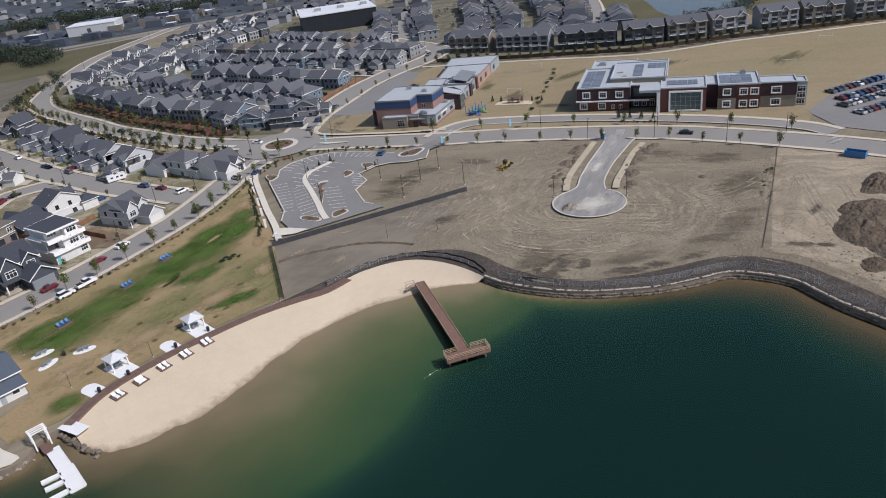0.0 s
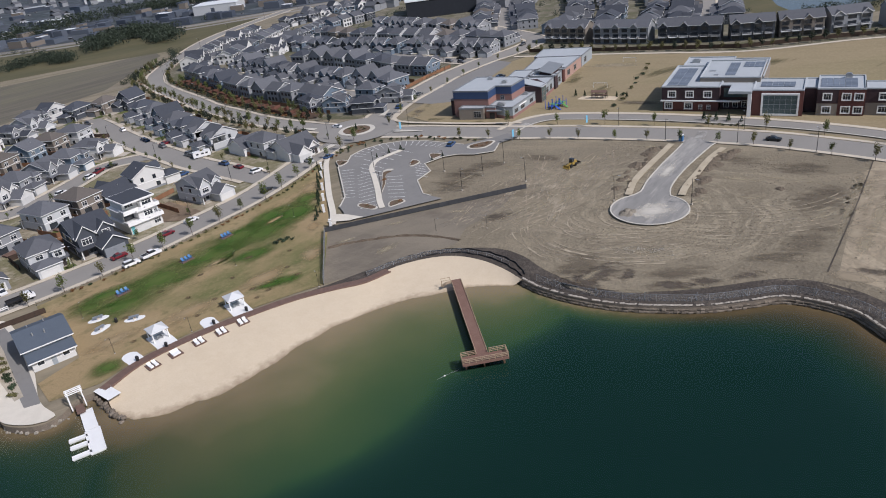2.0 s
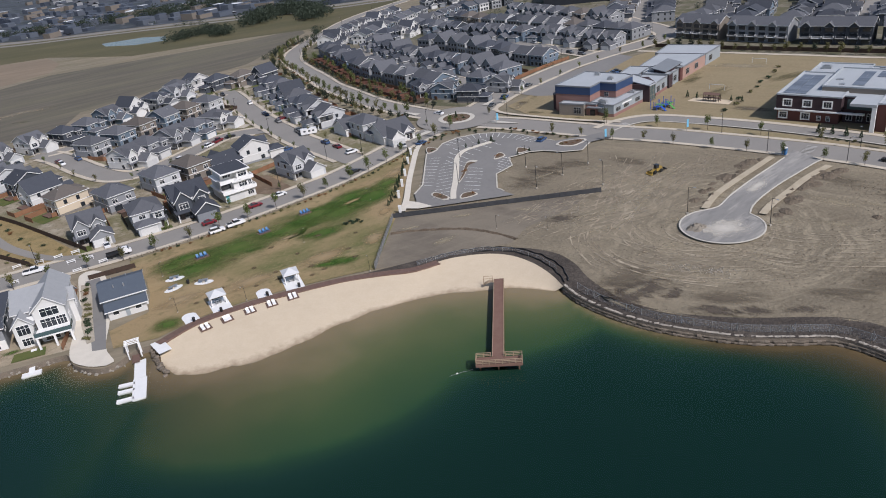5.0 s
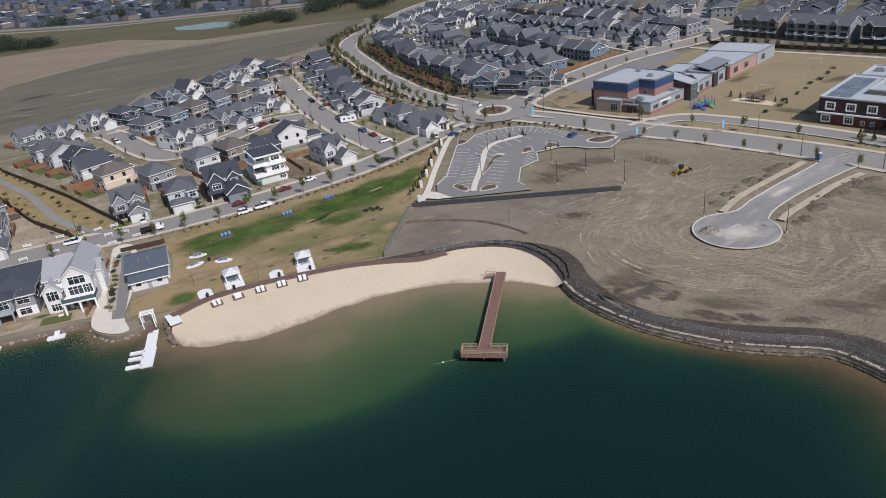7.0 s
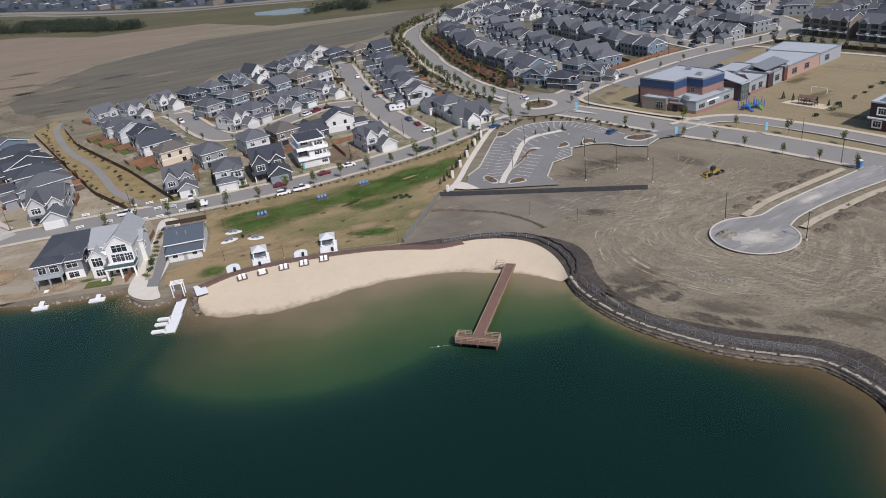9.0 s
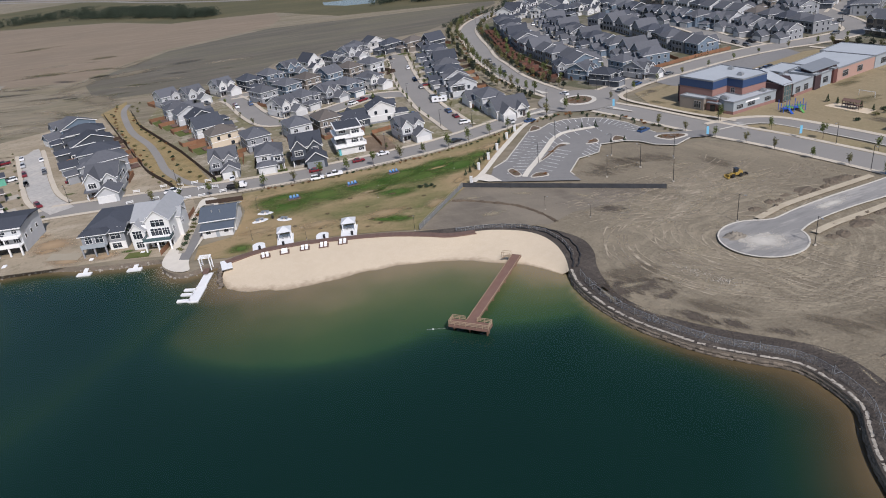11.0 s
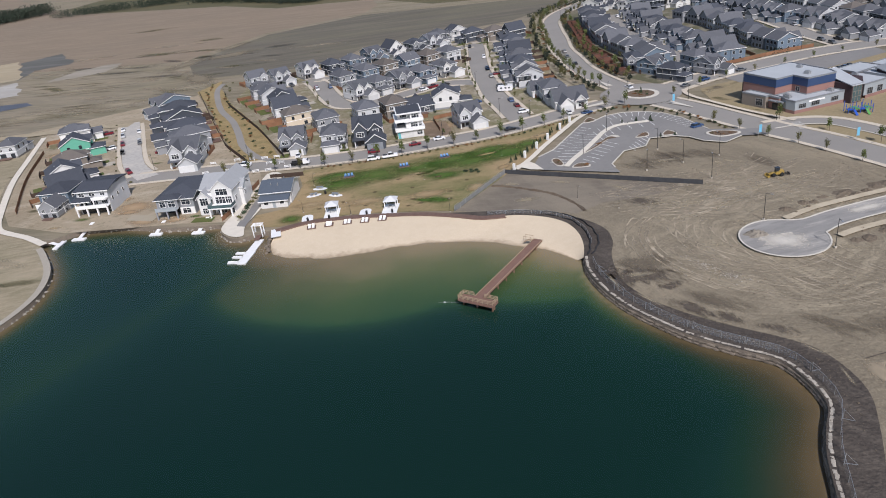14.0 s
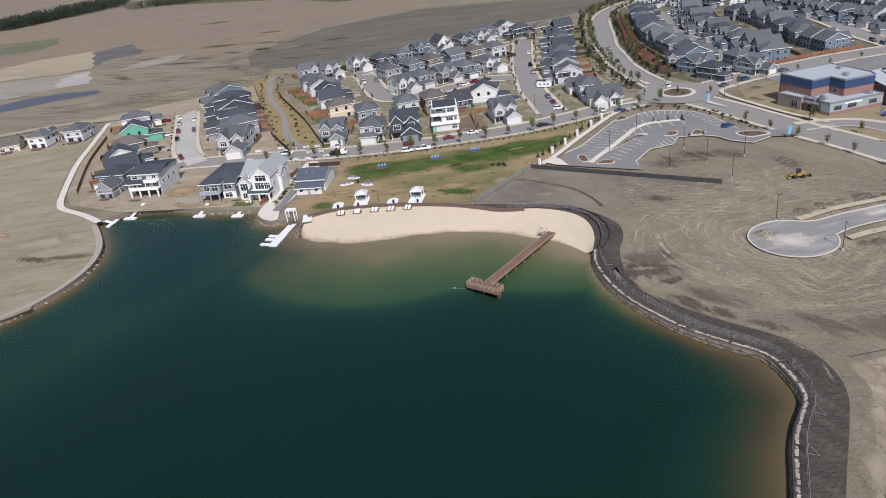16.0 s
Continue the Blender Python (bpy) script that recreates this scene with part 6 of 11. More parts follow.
        if near:
            window(root, "b", -2.3, d / 2 + 0.02, z2, 1.6, 1.3, 1, fine=near)
            window(root, "b", 2.3, d / 2 + 0.02, z2, 1.6, 1.3, 1)
            window(root, "b", -1.8, d / 2 + 0.02, 0.8, 2.4, 1.6, 1, fine=False)
            window(root, "b", 2.6, d / 2 + 0.02, 0.3, 1.7, 2.0, 0, fine=False)
            for f in ("l", "r"):
                window(root, f, -2.5, w / 2 + 0.02, z2 + 0.2, 0.9, 1.2, 0, fine=False)
                window(root, f, 1.8, w / 2 + 0.02, z2 + 0.2, 0.9, 1.2, 0, fine=False)
                window(root, f, 2.6, w / 2 + 0.02, 0.9, 1.2, 1.2, 0, fine=False)
    else:
        window(root, "f", 2.8, d / 2 + 1.52, 0.9, 1.7, 1.5, 1, fine=near)
        for u in (-2, 2):
            window(root, "b", u, d / 2 + 0.02, 0.8, 2.0, 1.4, 1, fine=near)
    if not near:
        far_windows(root, w, d, low)
    if near:
        porch = part("porch", boxes((-1.6, 1.6, -1.7, 0, 0, 0.3)), M_DRIVE, root)
        porch.matrix_basis = pose(3.2 if style not in LEFT_DOOR else -3.2, -d / 2, 0)
        bp = bmesh.new()
        slab(bp, (-1.9, -2.1, 2.75), (1.9, -2.1, 2.75), (1.9, 0.05, 3.35), (-1.9, 0.05, 3.35), 0.16)
        part("porch_roof", bp, roof, root).matrix_basis = pose(3.2 if style not in LEFT_DOOR else -3.2, -d / 2, 0)
        rd = part("rear_deck", boxes((-2.4, 2.4, 0, 2.8, 0.3, 0.55)), M_DECK, root)
        rd.matrix_basis = pose(0.4, d / 2, 0)
        if not low:
            window(root, "f", 1.6 if style not in LEFT_DOOR else -1.6, d / 2 + (1.34 if style == "hip" else 2.02 if style == "front" else 0.02), 0.9, 1.0, 1.3, 0, fine=False)
        part("post", boxes((-0.12, 0.12, -0.12, 0.12, 0.3, 2.7)), M_TRIM, root).matrix_basis = pose(4.6 if style not in LEFT_DOOR else -4.4, -d / 2 - 1.5, 0)
        part("chimney_vent", boxes((-0.12, 0.12, -0.12, 0.12, 0, 0.7)), M_STEEL, root).matrix_basis = pose(-1.2, 2.2, (h if not low else 3.1) + 1.7)
    return root


KINDS = [("cross", W_PALE, SH_GREY, "pale grey two-storey house with white garage gable"), ("side", W_BLUE, SH_GREY, "blue-grey two-storey house with side-gabled roof"), ("hip", W_GREY, SH_GREY, "grey two-storey house with hipped shingle roof"),
         ("front", W_WHITE, SH_DARK, "white farmhouse-style house with steep front gable"), ("cross", W_WHITE, SH_GREY, "white two-storey house with dark shingle roof"), ("hip", W_TAUPE, SH_BROWN, "taupe two-storey house with brown hipped roof"),
         ("side", W_NAVY, SH_DARK, "charcoal two-storey house with dark roof"), ("cross", W_TAN, SH_BROWN, "tan two-storey house with brownish roof"), ("hip", W_PALE, SH_GREY, "pale grey house with hipped shingle roof"),
         ("bungalow", W_CREAM, SH_BROWN, "cream bungalow with a brown roof"), ("side", W_MINT, SH_DARK, "unfinished house in mint green sheathing"), ("bungalow", W_WHITE, SH_GREY, "white bungalow with grey gables"),
         ("front", W_GREY, SH_GREY, "grey house with steep front gable"), ("side", W_RED, SH_BROWN, "dark red two-storey house"), ("cross", W_GREY, SH_DARK, "mid-grey two-storey house with charcoal roof"), ("front", W_BLUE, SH_DARK, "blue-grey house with steep dark front gable"),
         ("craft", W_WHITE, SH_GREY, "white two-storey house with trimmed twin gables"), ("craft", W_GREY, SH_GREY, "grey two-storey house with white-trimmed twin gables"), ("craft", W_BLUE, SH_GREY, "blue-grey two-storey house with white-trimmed gables"),
         ("craft", W_PALE, SH_GREY, "pale grey two-storey house with white-trimmed gables"), ("side", W_WHITE, SH_DARK, "white house with a dark side-gabled roof"), ("side", W_PALE, SH_GREY, "pale grey house with a broad side gable"),
         ("hip", W_BLUE, SH_GREY, "blue-grey two-storey house with hipped roof"), ("front", W_NAVY, SH_DARK, "charcoal house with steep dark gables"), ("hip", W_NAVY, SH_DARK, "charcoal two-storey house with hipped roof"),
         ("bungalow", W_NAVY, SH_DARK, "low charcoal house with dark gables"), ("hip", W_CREAM, SH_BROWN, "cream house with a brown hipped roof"),
         ("craft", W_NAVY, SH_DARK, "charcoal house with several dark gables")]
_first = {}
HOUSES = []


def put_house(k, x, y, turn, near=True, size=1.0, deep=1.0):
    m = pose(x, y, GZ, 0, 0, turn) @ Matrix.Diagonal((size, size * deep, size, 1))
    key = (k, near)
    if key not in _first:
        _first[key] = house(*KINDS[k], at=m, near=near)
    else:
        c = copy_thing(_first[key], pose(x, y, GZ, 0, 0, turn))
        c.scale = (size, size * deep, size)
    HOUSES.append((Vector((x, y)), turn, GARAGE_X[KINDS[k][0]] * size))


def facing(x, y, roads):
    """The turn by which a house at x, y looks at the nearest of these roads."""
    best = min((p for r in roads for p in r), key=lambda p: (p.x - x) ** 2 + (p.y - y) ** 2)
    return math.degrees(math.atan2(best.y - y, best.x - x)) + 90


# the houses round the loop street: kind, place, and the way that each row's fronts look
for turn, rows_ in ((66, ((21, -238, 158), (19, -227, 165), (16, -220.5, 181), (24, -209, 190), (22, -204, 202), (18, -204, 220), (3, -199, 234), (14, -190, 245), (19, -186.5, 257.5), (2, -190, 272))),
                    (247, ((2, -182, 167), (22, -177, 180.5), (5, -173, 192.5), (1, -166.5, 204), (5, -160.5, 215.5), (8, -153, 225))),
                    (70, ((16, -156, 146.5), (2, -153, 159), (17, -147.5, 170), (22, -142, 181.5), (4, -136.5, 194))),
                    (148, ((0, -211, 137), (19, -199, 131), (6, -185, 124), (3, -172, 113), (26, -156, 103.5))),
                    (233, ((2, -137, 101.5), (8, -127.5, 117), (5, -119.5, 126.5), (25, -111, 133))),
                    (37, ((17, -133, 77.5), (8, -117.5, 84.5))),
                    (127, ((20, -102, 142),)), (48, ((19, -79, 121.5),)),
                    (330, ((20, -184, 283), (24, -168, 277), (5, -155, 282), (23, -143, 285))),
                    (307, ((14, -129, 257), (2, -120, 245), (15, -112, 232), (22, -105, 219), (14, -97.5, 206), (21, -89.5, 194), (21, -80.5, 181)))):
    for k, x, y in rows_:
        put_house(k, x, y, turn, True, 1.04)
put_house(27, -106.5, 92.5, 37, True, 1.22)
# the corner houses by the roundabout
for k, x, y, t, size in ((11, -68.0, 168, 220, 1.0), (8, -60.0, 161, 40, 1.05), (11, -49.0, 153, 38, 1.2)):
    put_house(k, x, y, t, True, size)
# the west street
for k, x, y in ((18, -246, 107), (24, -229, 98), (6, -212, 87), (14, -196, 76), (2, -183, 67)):
    put_house(k, x, y, facing(x, y, [R7]), True, 1.1, 1.28)
put_house(19, -167.0, 53.5, 36, True, 1.2, 1.2)
for k, x, y in ((4, -252, 56), (10, -230, 43), (5, -210, 28.5), (20, -197, 17.5), (15, -181, 9)):
    put_house(k, x, y, facing(x, y, [R7]), True, 1.08)
NEAR_HOUSES = len(HOUSES)
for k, x, y in ((9, -290, 10), (4, -277, 21), (8, -267, 34)):
    put_house(k, x, y, facing(x, y, [R7B]))

# the corner beyond the roundabout
for k, x, y, t in ((24, -20, 199.5, None), (18, -32.5, 209.5, None), (14, -44.0, 219, 30), (17, -7.5, 212.0, None), (22, -17, 224, None)):
    put_house(k, x, y, facing(x, y, [R4]) if t is None else t, True, 0.92)
# rows beyond the arc road
rk = random.Random(11)
grey_kinds = [2, 22, 14, 17, 12, 22, 18, 24, 2, 15, 17, 8, 19, 12, 27, 5, 2, 14]


def row(line, side, gap=9.4, start=0.0, stop=1e9, white=0.0):
    """Houses along a line; side 1: their fronts look to its left, -1: to its right."""
    acc, last = 0.0, -1e9
    nrm = normals2(line)
    for i in range(1, len(line)):
        acc += (line[i] - line[i - 1]).length
        if acc < start or acc > stop or acc - last < gap:
            continue
        last, p = acc, line[i]
        if any((p - q[0]).length < 9.0 for q in HOUSES[NEAR_HOUSES:]):
            continue
        k = rk.choice([3, 4, 16, 20]) if rk.random() < white else rk.choice(grey_kinds)
        face = math.degrees(math.atan2(nrm[i].y * side, nrm[i].x * side)) + 90
        put_house(k, p.x + rk.uniform(-0.8, 0.8), p.y + rk.uniform(-0.8, 0.8), face + rk.uniform(-2, 2), False, rk.uniform(0.98, 1.08))


row(shifted(S1, -16), 1, start=4, stop=168)
row(shifted(S1, 16), -1, start=10, stop=168)
row(curve([(-54, 336), (-34, 320), (-20.5, 302), (-8.5, 286), (2.3, 270), (11.5, 260), (20, 252)], 3), 1)
row(curve([(-62, 400), (-45, 378), (-23, 355), (-7.5, 342), (8, 330), (30, 313), (40, 296), (52, 285)], 3), -1)
row(curve([(-38, 420), (-20, 394), (2, 372), (22, 350), (42, 330), (58, 310), (68, 298)], 3), 1, 9.8)
row(curve([(0, 432), (18, 405), (38, 380), (56, 360), (64, 346)], 3), -1, 9.8)
row(curve([(-128, 372), (-122, 420), (-100, 480)], 4), -1, 9.5, white=0.9)
row(curve([(-105, 375), (-92, 420), (-75, 470)], 4), 1, 9.5, white=0.7)
row(curve([(-88, 372), (-72, 400), (-55, 440), (-35, 485)], 4), -1, 9.5, white=0.3)
row(curve([(-58, 430), (-36, 462), (-8, 485)], 4), 1, 9.5, white=0.2)
row(curve([(-78, 515), (-30, 540), (20, 556)], 4), -1, 11, white=0.5)
row(curve([(-60, 545), (-10, 570), (40, 580)], 4), 1, 11, white=0.6)
row(shifted(S3, 15), -1, 10.5, 10, 130)
row(shifted(S3, -15), 1, 10.5, 0, 130)
row(curve([(95, 312), (118, 340), (135, 390), (150, 450)], 4), -1, 10)
row(curve([(122, 300), (145, 335), (160, 385), (175, 440)], 4), 1, 10)
row(curve([(142, 286), (166, 326), (184, 376), (198, 430)], 4), -1, 10)
row(shifted(S4, 14), -1, 10.5, 18, 160)
row(shifted(S4, -14), 1, 10.5, 18, 60)

# ---- terraces, school, hall, lakeside houses ----
def terrace(wall, label, at, units):
    """Three-storey terraced row with balconies; the back looks along -y."""
    root = thing("terrace", label, "terraced houses", "terraces behind the field", at=at)
    L = units * 5.6
    bw, slopes = bmesh.new(), Slopes()
    gable(bw, slopes.one(), 0, L, 0, 11, 0, 8.4, 3.0, "x")
    for i in range(0, units, 2):
        gable(bw, slopes.one(), i * 5.6 + 0.7, i * 5.6 + 4.9, -0.5, 5, 5.6, 8.3, 1.7)
    part("wall", bw, wall, root)
    slopes.link(SH_GREY, root)
    for i in range(units):
        x = i * 5.6 + 2.8
        part("balcony", boxes((-2.4, 2.4, -2.0, 0, 0, 0.14), (-2.4, 2.4, -2.0, -1.9, 0.5, 0.62), (-2.4, 2.4, -2.0, -1.9, 0.95, 1.1), (-2.4, -2.3, -2, 0, 0.14, 1.1), (2.3, 2.4, -2, 0, 0.14, 1.1)), M_FARTRIM, root).matrix_basis = pose(x, -0.02, 2.8)
        for z in (0.6, 3.2, 6.0):
            for dx in (0.0,):
                w = new("window", small_window_mesh(3.4, 1.6))
                w.parent = root
                w.matrix_basis = pose(x + dx, -0.55 if (z > 5 and i % 2 == 0) else -0.03, z)
    return root


for k, (x0, y0, x1, y1, wall, units) in enumerate(((86, 291, 104, 273, W_TAUPE, 5), (107, 270, 130, 250, W_GREY, 6), (134, 248, 160, 231, W_NAVY, 6), (163, 229, 182, 221, W_NAVY, 4), (184, 221, 203, 214, W_TAUPE, 4),
                                                     (206, 214, 225, 211, W_GREY, 3), (231, 209, 250, 203, W_GREY, 4), (252, 202, 271, 195, W_TAUPE, 4), (275, 193, 300, 184, W_GREY, 5), (304, 182, 330, 170, W_TAUPE, 5))):
    ang = math.degrees(math.atan2(y1 - y0, x1 - x0))
    ln = math.hypot(x1 - x0, y1 - y0)
    t = terrace(wall, "three-storey terrace with white balconies and gabled roof", pose(x0, y0, GZ, 0, 0, ang), units)
    t.scale = (ln / (units * 5.6) * 0.98, 1, 1)
# dark fence and path side of the terraces
for (x0, y0, x1, y1) in ((72, 272, 104, 249), (104, 249, 130, 232), (130, 232, 160, 212), (160, 212, 205, 203), (205, 203, 262, 186), (262, 186, 320, 168)):
    ln, ang = math.hypot(x1 - x0, y1 - y0), math.degrees(math.atan2(y1 - y0, x1 - x0))
    f = thing("yard_fence", "dark stained board fence behind the terraces", "fence", at=pose(x0, y0, GZ, 0, 0, ang))
    part("board_panel", boxes((0, ln, -0.05, 0.05, 0, 1.9)), M_DARKFENCE, f)
    for i in range(int(ln / 3) + 1):
        part("post", boxes((-0.08, 0.08, -0.1, 0.1, 0, 2.05)), M_DARKFENCE, f).matrix_basis = pose(min(ln, i * 3), 0, 0)

M_BRICKRED = material("school_red_brick", (0.115, 0.048, 0.042), 0.85, [(0.7, 0.3, (0.095, 0.041, 0.036)), (9.0, 0.4, (0.14, 0.062, 0.052))])
M_BRICKDARK = material("school_dark_brick", (0.050, 0.032, 0.036), 0.85, [(0.7, 0.3, (0.042, 0.027, 0.03)), (9.0, 0.4, (0.07, 0.045, 0.048))])
M_BRICKPALE = material("school_buff_brick", (0.225, 0.195, 0.165), 0.85, [(0.7, 0.3, (0.195, 0.168, 0.142)), (9.0, 0.4, (0.26, 0.225, 0.19))])
M_PINKBRICK = material("hall_rose_brick", (0.255, 0.145, 0.125), 0.85, [(0.7, 0.3, (0.22, 0.125, 0.105)), (9.0, 0.4, (0.29, 0.17, 0.145))])
M_NAVYPANEL = material("hall_blue_panel", (0.035, 0.062, 0.135), 0.5, [(0.5, 0.3, (0.045, 0.076, 0.15))])
M_GREYPANEL = material("hall_grey_panel", (0.30, 0.33, 0.35), 0.5, [(0.5, 0.3, (0.26, 0.29, 0.31))])
M_SALMON = material("salmon_brick", (0.36, 0.235, 0.195), 0.85, [(0.7, 0.3, (0.32, 0.205, 0.17)), (9.0, 0.4, (0.40, 0.27, 0.225))])
M_MEMBRANE = material("roof_membrane", (0.38, 0.405, 0.425), 0.7, [(0.12, 0.5, (0.32, 0.345, 0.36)), (1.5, 0.3, (0.43, 0.45, 0.47))])
M_SOLAR = material("solar_panel", (0.15, 0.175, 0.21), 0.25, [(0.8, 0.4, (0.13, 0.155, 0.195))], spec=0.5, per_object=0.2)
M_CURTAIN = material("curtain_glass", (0.075, 0.115, 0.12), 0.1, [(0.4, 0.5, (0.04, 0.07, 0.078))], spec=0.6)


def block(parent, name, mat, x0, x1, y0, y1, z0, z1, roof=True, label=""):
    part(name, boxes((x0, x1, y0, y1, z0, z1)), mat, parent, label)
    if roof:
        bm = boxes((x0 + 0.3, x1 - 0.3, y0 + 0.3, y1 - 0.3, z1 - 0.1, z1 + 0.05), (x0 - 0.1, x1 + 0.1, y0 - 0.1, y0 + 0.3, z1, z1 + 0.45), (x0 - 0.1, x1 + 0.1, y1 - 0.3, y1 + 0.1, z1, z1 + 0.45), (x0 - 0.1, x0 + 0.3, y0 + 0.3, y1 - 0.3, z1, z1 + 0.45), (x1 - 0.3, x1 + 0.1, y0 + 0.3, y1 - 0.3, z1, z1 + 0.45))
        part("roof", bm, M_MEMBRANE, parent)


def bwindow(parent, x, y, z, w, h, bars=2, turn=0):
    frame_me, pane_me = window_mesh(w, h, bars)
    if parent.name.startswith("school_hall"):
        key = ("grey", w, h, bars)
        if key not in _window_meshes:
            _window_meshes[key] = frame_me.copy()
            _window_meshes[key].materials[0] = M_STEEL
        frame_me = _window_meshes[key]
    o = new("window", frame_me)
    o.parent = parent
    o.matrix_basis = pose(x, y, z, 0, 0, turn)
    g = new("pane", pane_me)
    g.parent = o


def frame_around(parent, x, y, z, w, h):
    part("window_surround", boxes((-w / 2 - 0.4, w / 2 + 0.4, -0.25, 0.05, -0.4, -0.1), (-w / 2 - 0.4, w / 2 + 0.4, -0.25, 0.05, h + 0.1, h + 0.4), (-w / 2 - 0.4, -w / 2 - 0.1, -0.25, 0.05, -0.1, h + 0.1), (w / 2 + 0.1, w / 2 + 0.4, -0.25, 0.05, -0.1, h + 0.1)), M_TRIM, parent).matrix_basis = pose(x, y, z)


def solar(parent, x0, y0, nx, ny, z, pw=3.5, ph=1.05, gx=0.15, gy=0.5):
    nx = (nx + 1) // 2
    x0 += 0.9
    for i in range(nx):
        for j in range(ny):
            o = new("solar_panel", SOLAR_ME)
            o.parent = parent
            o.matrix_basis = pose(x0 + i * (pw + gx), y0 + j * (ph + gy), z + 0.1, 10, 0, 0)


SOLAR_ME = mesh_of("solar_panel", boxes((-1.75, -0.03, -0.52, 0.52, 0.1, 0.16), (0.03, 1.75, -0.52, 0.52, 0.1, 0.16)), M_SOLAR)
school = thing("school", "two-storey red and dark brick school with solar roof", "school", at=pose(88.4, 135.7, GZ, 0, 0, -34.4))
block(school, "wall", M_BRICKRED, 0.4, 19.5, 0.5, 31, 0, 3.9, False, "red brick lower storey")
block(school, "wall", M_BRICKDARK, 0, 20, 0, 31.5, 4.3, 8.9, True, "dark brick upper storey")
part("ledge", boxes((-0.3, 27, -0.6, 0.5, 3.9, 4.35)), M_TRIM, school)
block(school, "wall", M_BRICKPALE, 19.5, 33, 14, 43, 0, 8.9, True)
block(school, "wall", M_BRICKDARK, 2, 20, 31, 46, 0, 8.9, True)
block(school, "wall", M_BRICKPALE, 12, 32.5, 8, 34, 8.7, 10.3, True, "raised plant storey")
block(school, "wall", M_BRICKDARK, 20, 31, 3.5, 14, 0, 8.6, True, "recessed entrance hall")
part("canopy", boxes((23.5, 31, -5.5, 4, 8.2, 9.1)), M_MEMBRANE, school)
part("column", boxes((29.8, 31, -5.4, -4.4, 0, 8.2)), M_TRIM, school)
block(school, "wall", M_BRICKRED, 31, 47, -3.5, 12, 0, 8.8, True)
block(school, "wall", M_BRICKDARK, 47, 51, 1.5, 14, 0, 8.4, True)
block(school, "wall", M_BRICKRED, 51, 65, -2.0, 15.5, 0, 8.9, True)
block(school, "wall", M_BRICKDARK, 65, 77, -1.2, 8, 4.4, 8.9, True)
block(school, "wall", M_BRICKPALE, 65.2, 76.8, -1.0, 7.8, 0, 4.4, False, "buff brick lower storey")
block(school, "wall", M_GREYPANEL, 77, 80.5, 0.5, 7.5, 0, 8.4, True, "glazed end stair")
part("wall_band", boxes((51.0, 57.2, -2.12, -1.9, 0, 4.2)), M_BRICKPALE, school)
part("wall_band", boxes((51.0, 57.2, -2.12, -1.9, 4.4, 8.8)), M_BRICKDARK, school)
for x in (3.6, 9.8, 16.0):
    bwindow(school, x, -0.02, 5.6, 2.2, 1.8)
    frame_around(school, x, -0.02, 5.6, 2.2, 1.8)
for x in (2.4, 9.4):
    bwindow(school, x, 0.48, 1.2, 2.2, 1.8)
    frame_around(school, x, 0.48, 1.2, 2.2, 1.8)
for x in (13.6, 16.4):
    bwindow(school, x, 0.48, 1.0, 1.1, 1.4)
for x in (22, 25, 28):
    bwindow(school, x, 3.48, 1.0, 1.6, 2.4, 1)
part("entrance_glass", boxes((21, 29.5, 3.35, 3.5, 4.6, 7.9)), M_CURTAIN, school)
glass = part("great_window", boxes((34.6, 45.2, -3.62, -3.5, 0.9, 7.4)), M_CURTAIN, school, "tall framed curtain wall of greenish glass")
part("great_window_frame", boxes((34, 45.8, -4.0, -3.5, 0.3, 0.9), (34, 45.8, -4.0, -3.5, 7.4, 8.0), (34, 34.6, -4.0, -3.5, 0.9, 7.4), (45.2, 45.8, -4.0, -3.5, 0.9, 7.4)), M_TRIM, school)
for k in range(1, 6):
    part("mullion", boxes((34.6 + 10.6 * k / 6 - 0.04, 34.6 + 10.6 * k / 6 + 0.04, -3.72, -3.6, 0.9, 7.4)), M_GREYPANEL, school)
for k in range(1, 4):
    part("transom", boxes((34.6, 45.2, -3.7, -3.6, 0.9 + 6.5 * k / 4 - 0.04, 0.9 + 6.5 * k / 4 + 0.04)), M_GREYPANEL, school)
for x in (54, 59.6, 63.2):
    for z in (1.2, 5.6):
        bwindow(school, x, -2.14 if x < 57 else -2.02, z, 2.1, 1.8)
        frame_around(school, x, -2.14 if x < 57 else -2.02, z, 2.1, 1.8)
for z in (1.2, 5.6):
    bwindow(school, 70.4, -1.24 if z > 5 else -1.02, z, 2.6, 1.8)
    frame_around(school, 70.4, -1.24 if z > 5 else -1.02, z, 2.6, 1.8)
for z in (0.8, 3.0, 5.2):
    bwindow(school, 78.7, 0.46, z, 2.6, 1.8, 2)
for y in (5, 12, 19, 26):
    bwindow(school, -0.02, y, 5.6, 2.2, 1.8, 2, 270)
solar(school, 2.2, 3, 4, 16, 8.95)
solar(school, 11.0, 24, 3, 9, 8.95)
solar(school, 21, 12, 2, 12, 10.35)
solar(school, 26, 24, 3, 5, 10.35)
solar(school, 34, 2, 6, 4, 8.85)
solar(school, 52.6, 1.5, 6, 7, 8.95)
for x, y, s in ((15, 18, 1.6), (17, 12, 1.2), (6, 38, 1.5), (24, 38, 1.2), (60, 13.5, 1.0)):
    part("roof_unit", boxes((x - s, x + s, y - s * 0.6, y + s * 0.6, 8.9, 10.2 if y < 30 else 9.9), (x - s * 0.7, x + s * 0.7, y - s * 0.4, y + s * 0.4, 10.2 if y < 30 else 9.9, 10.6 if y < 30 else 10.3)), M_STEEL, school)

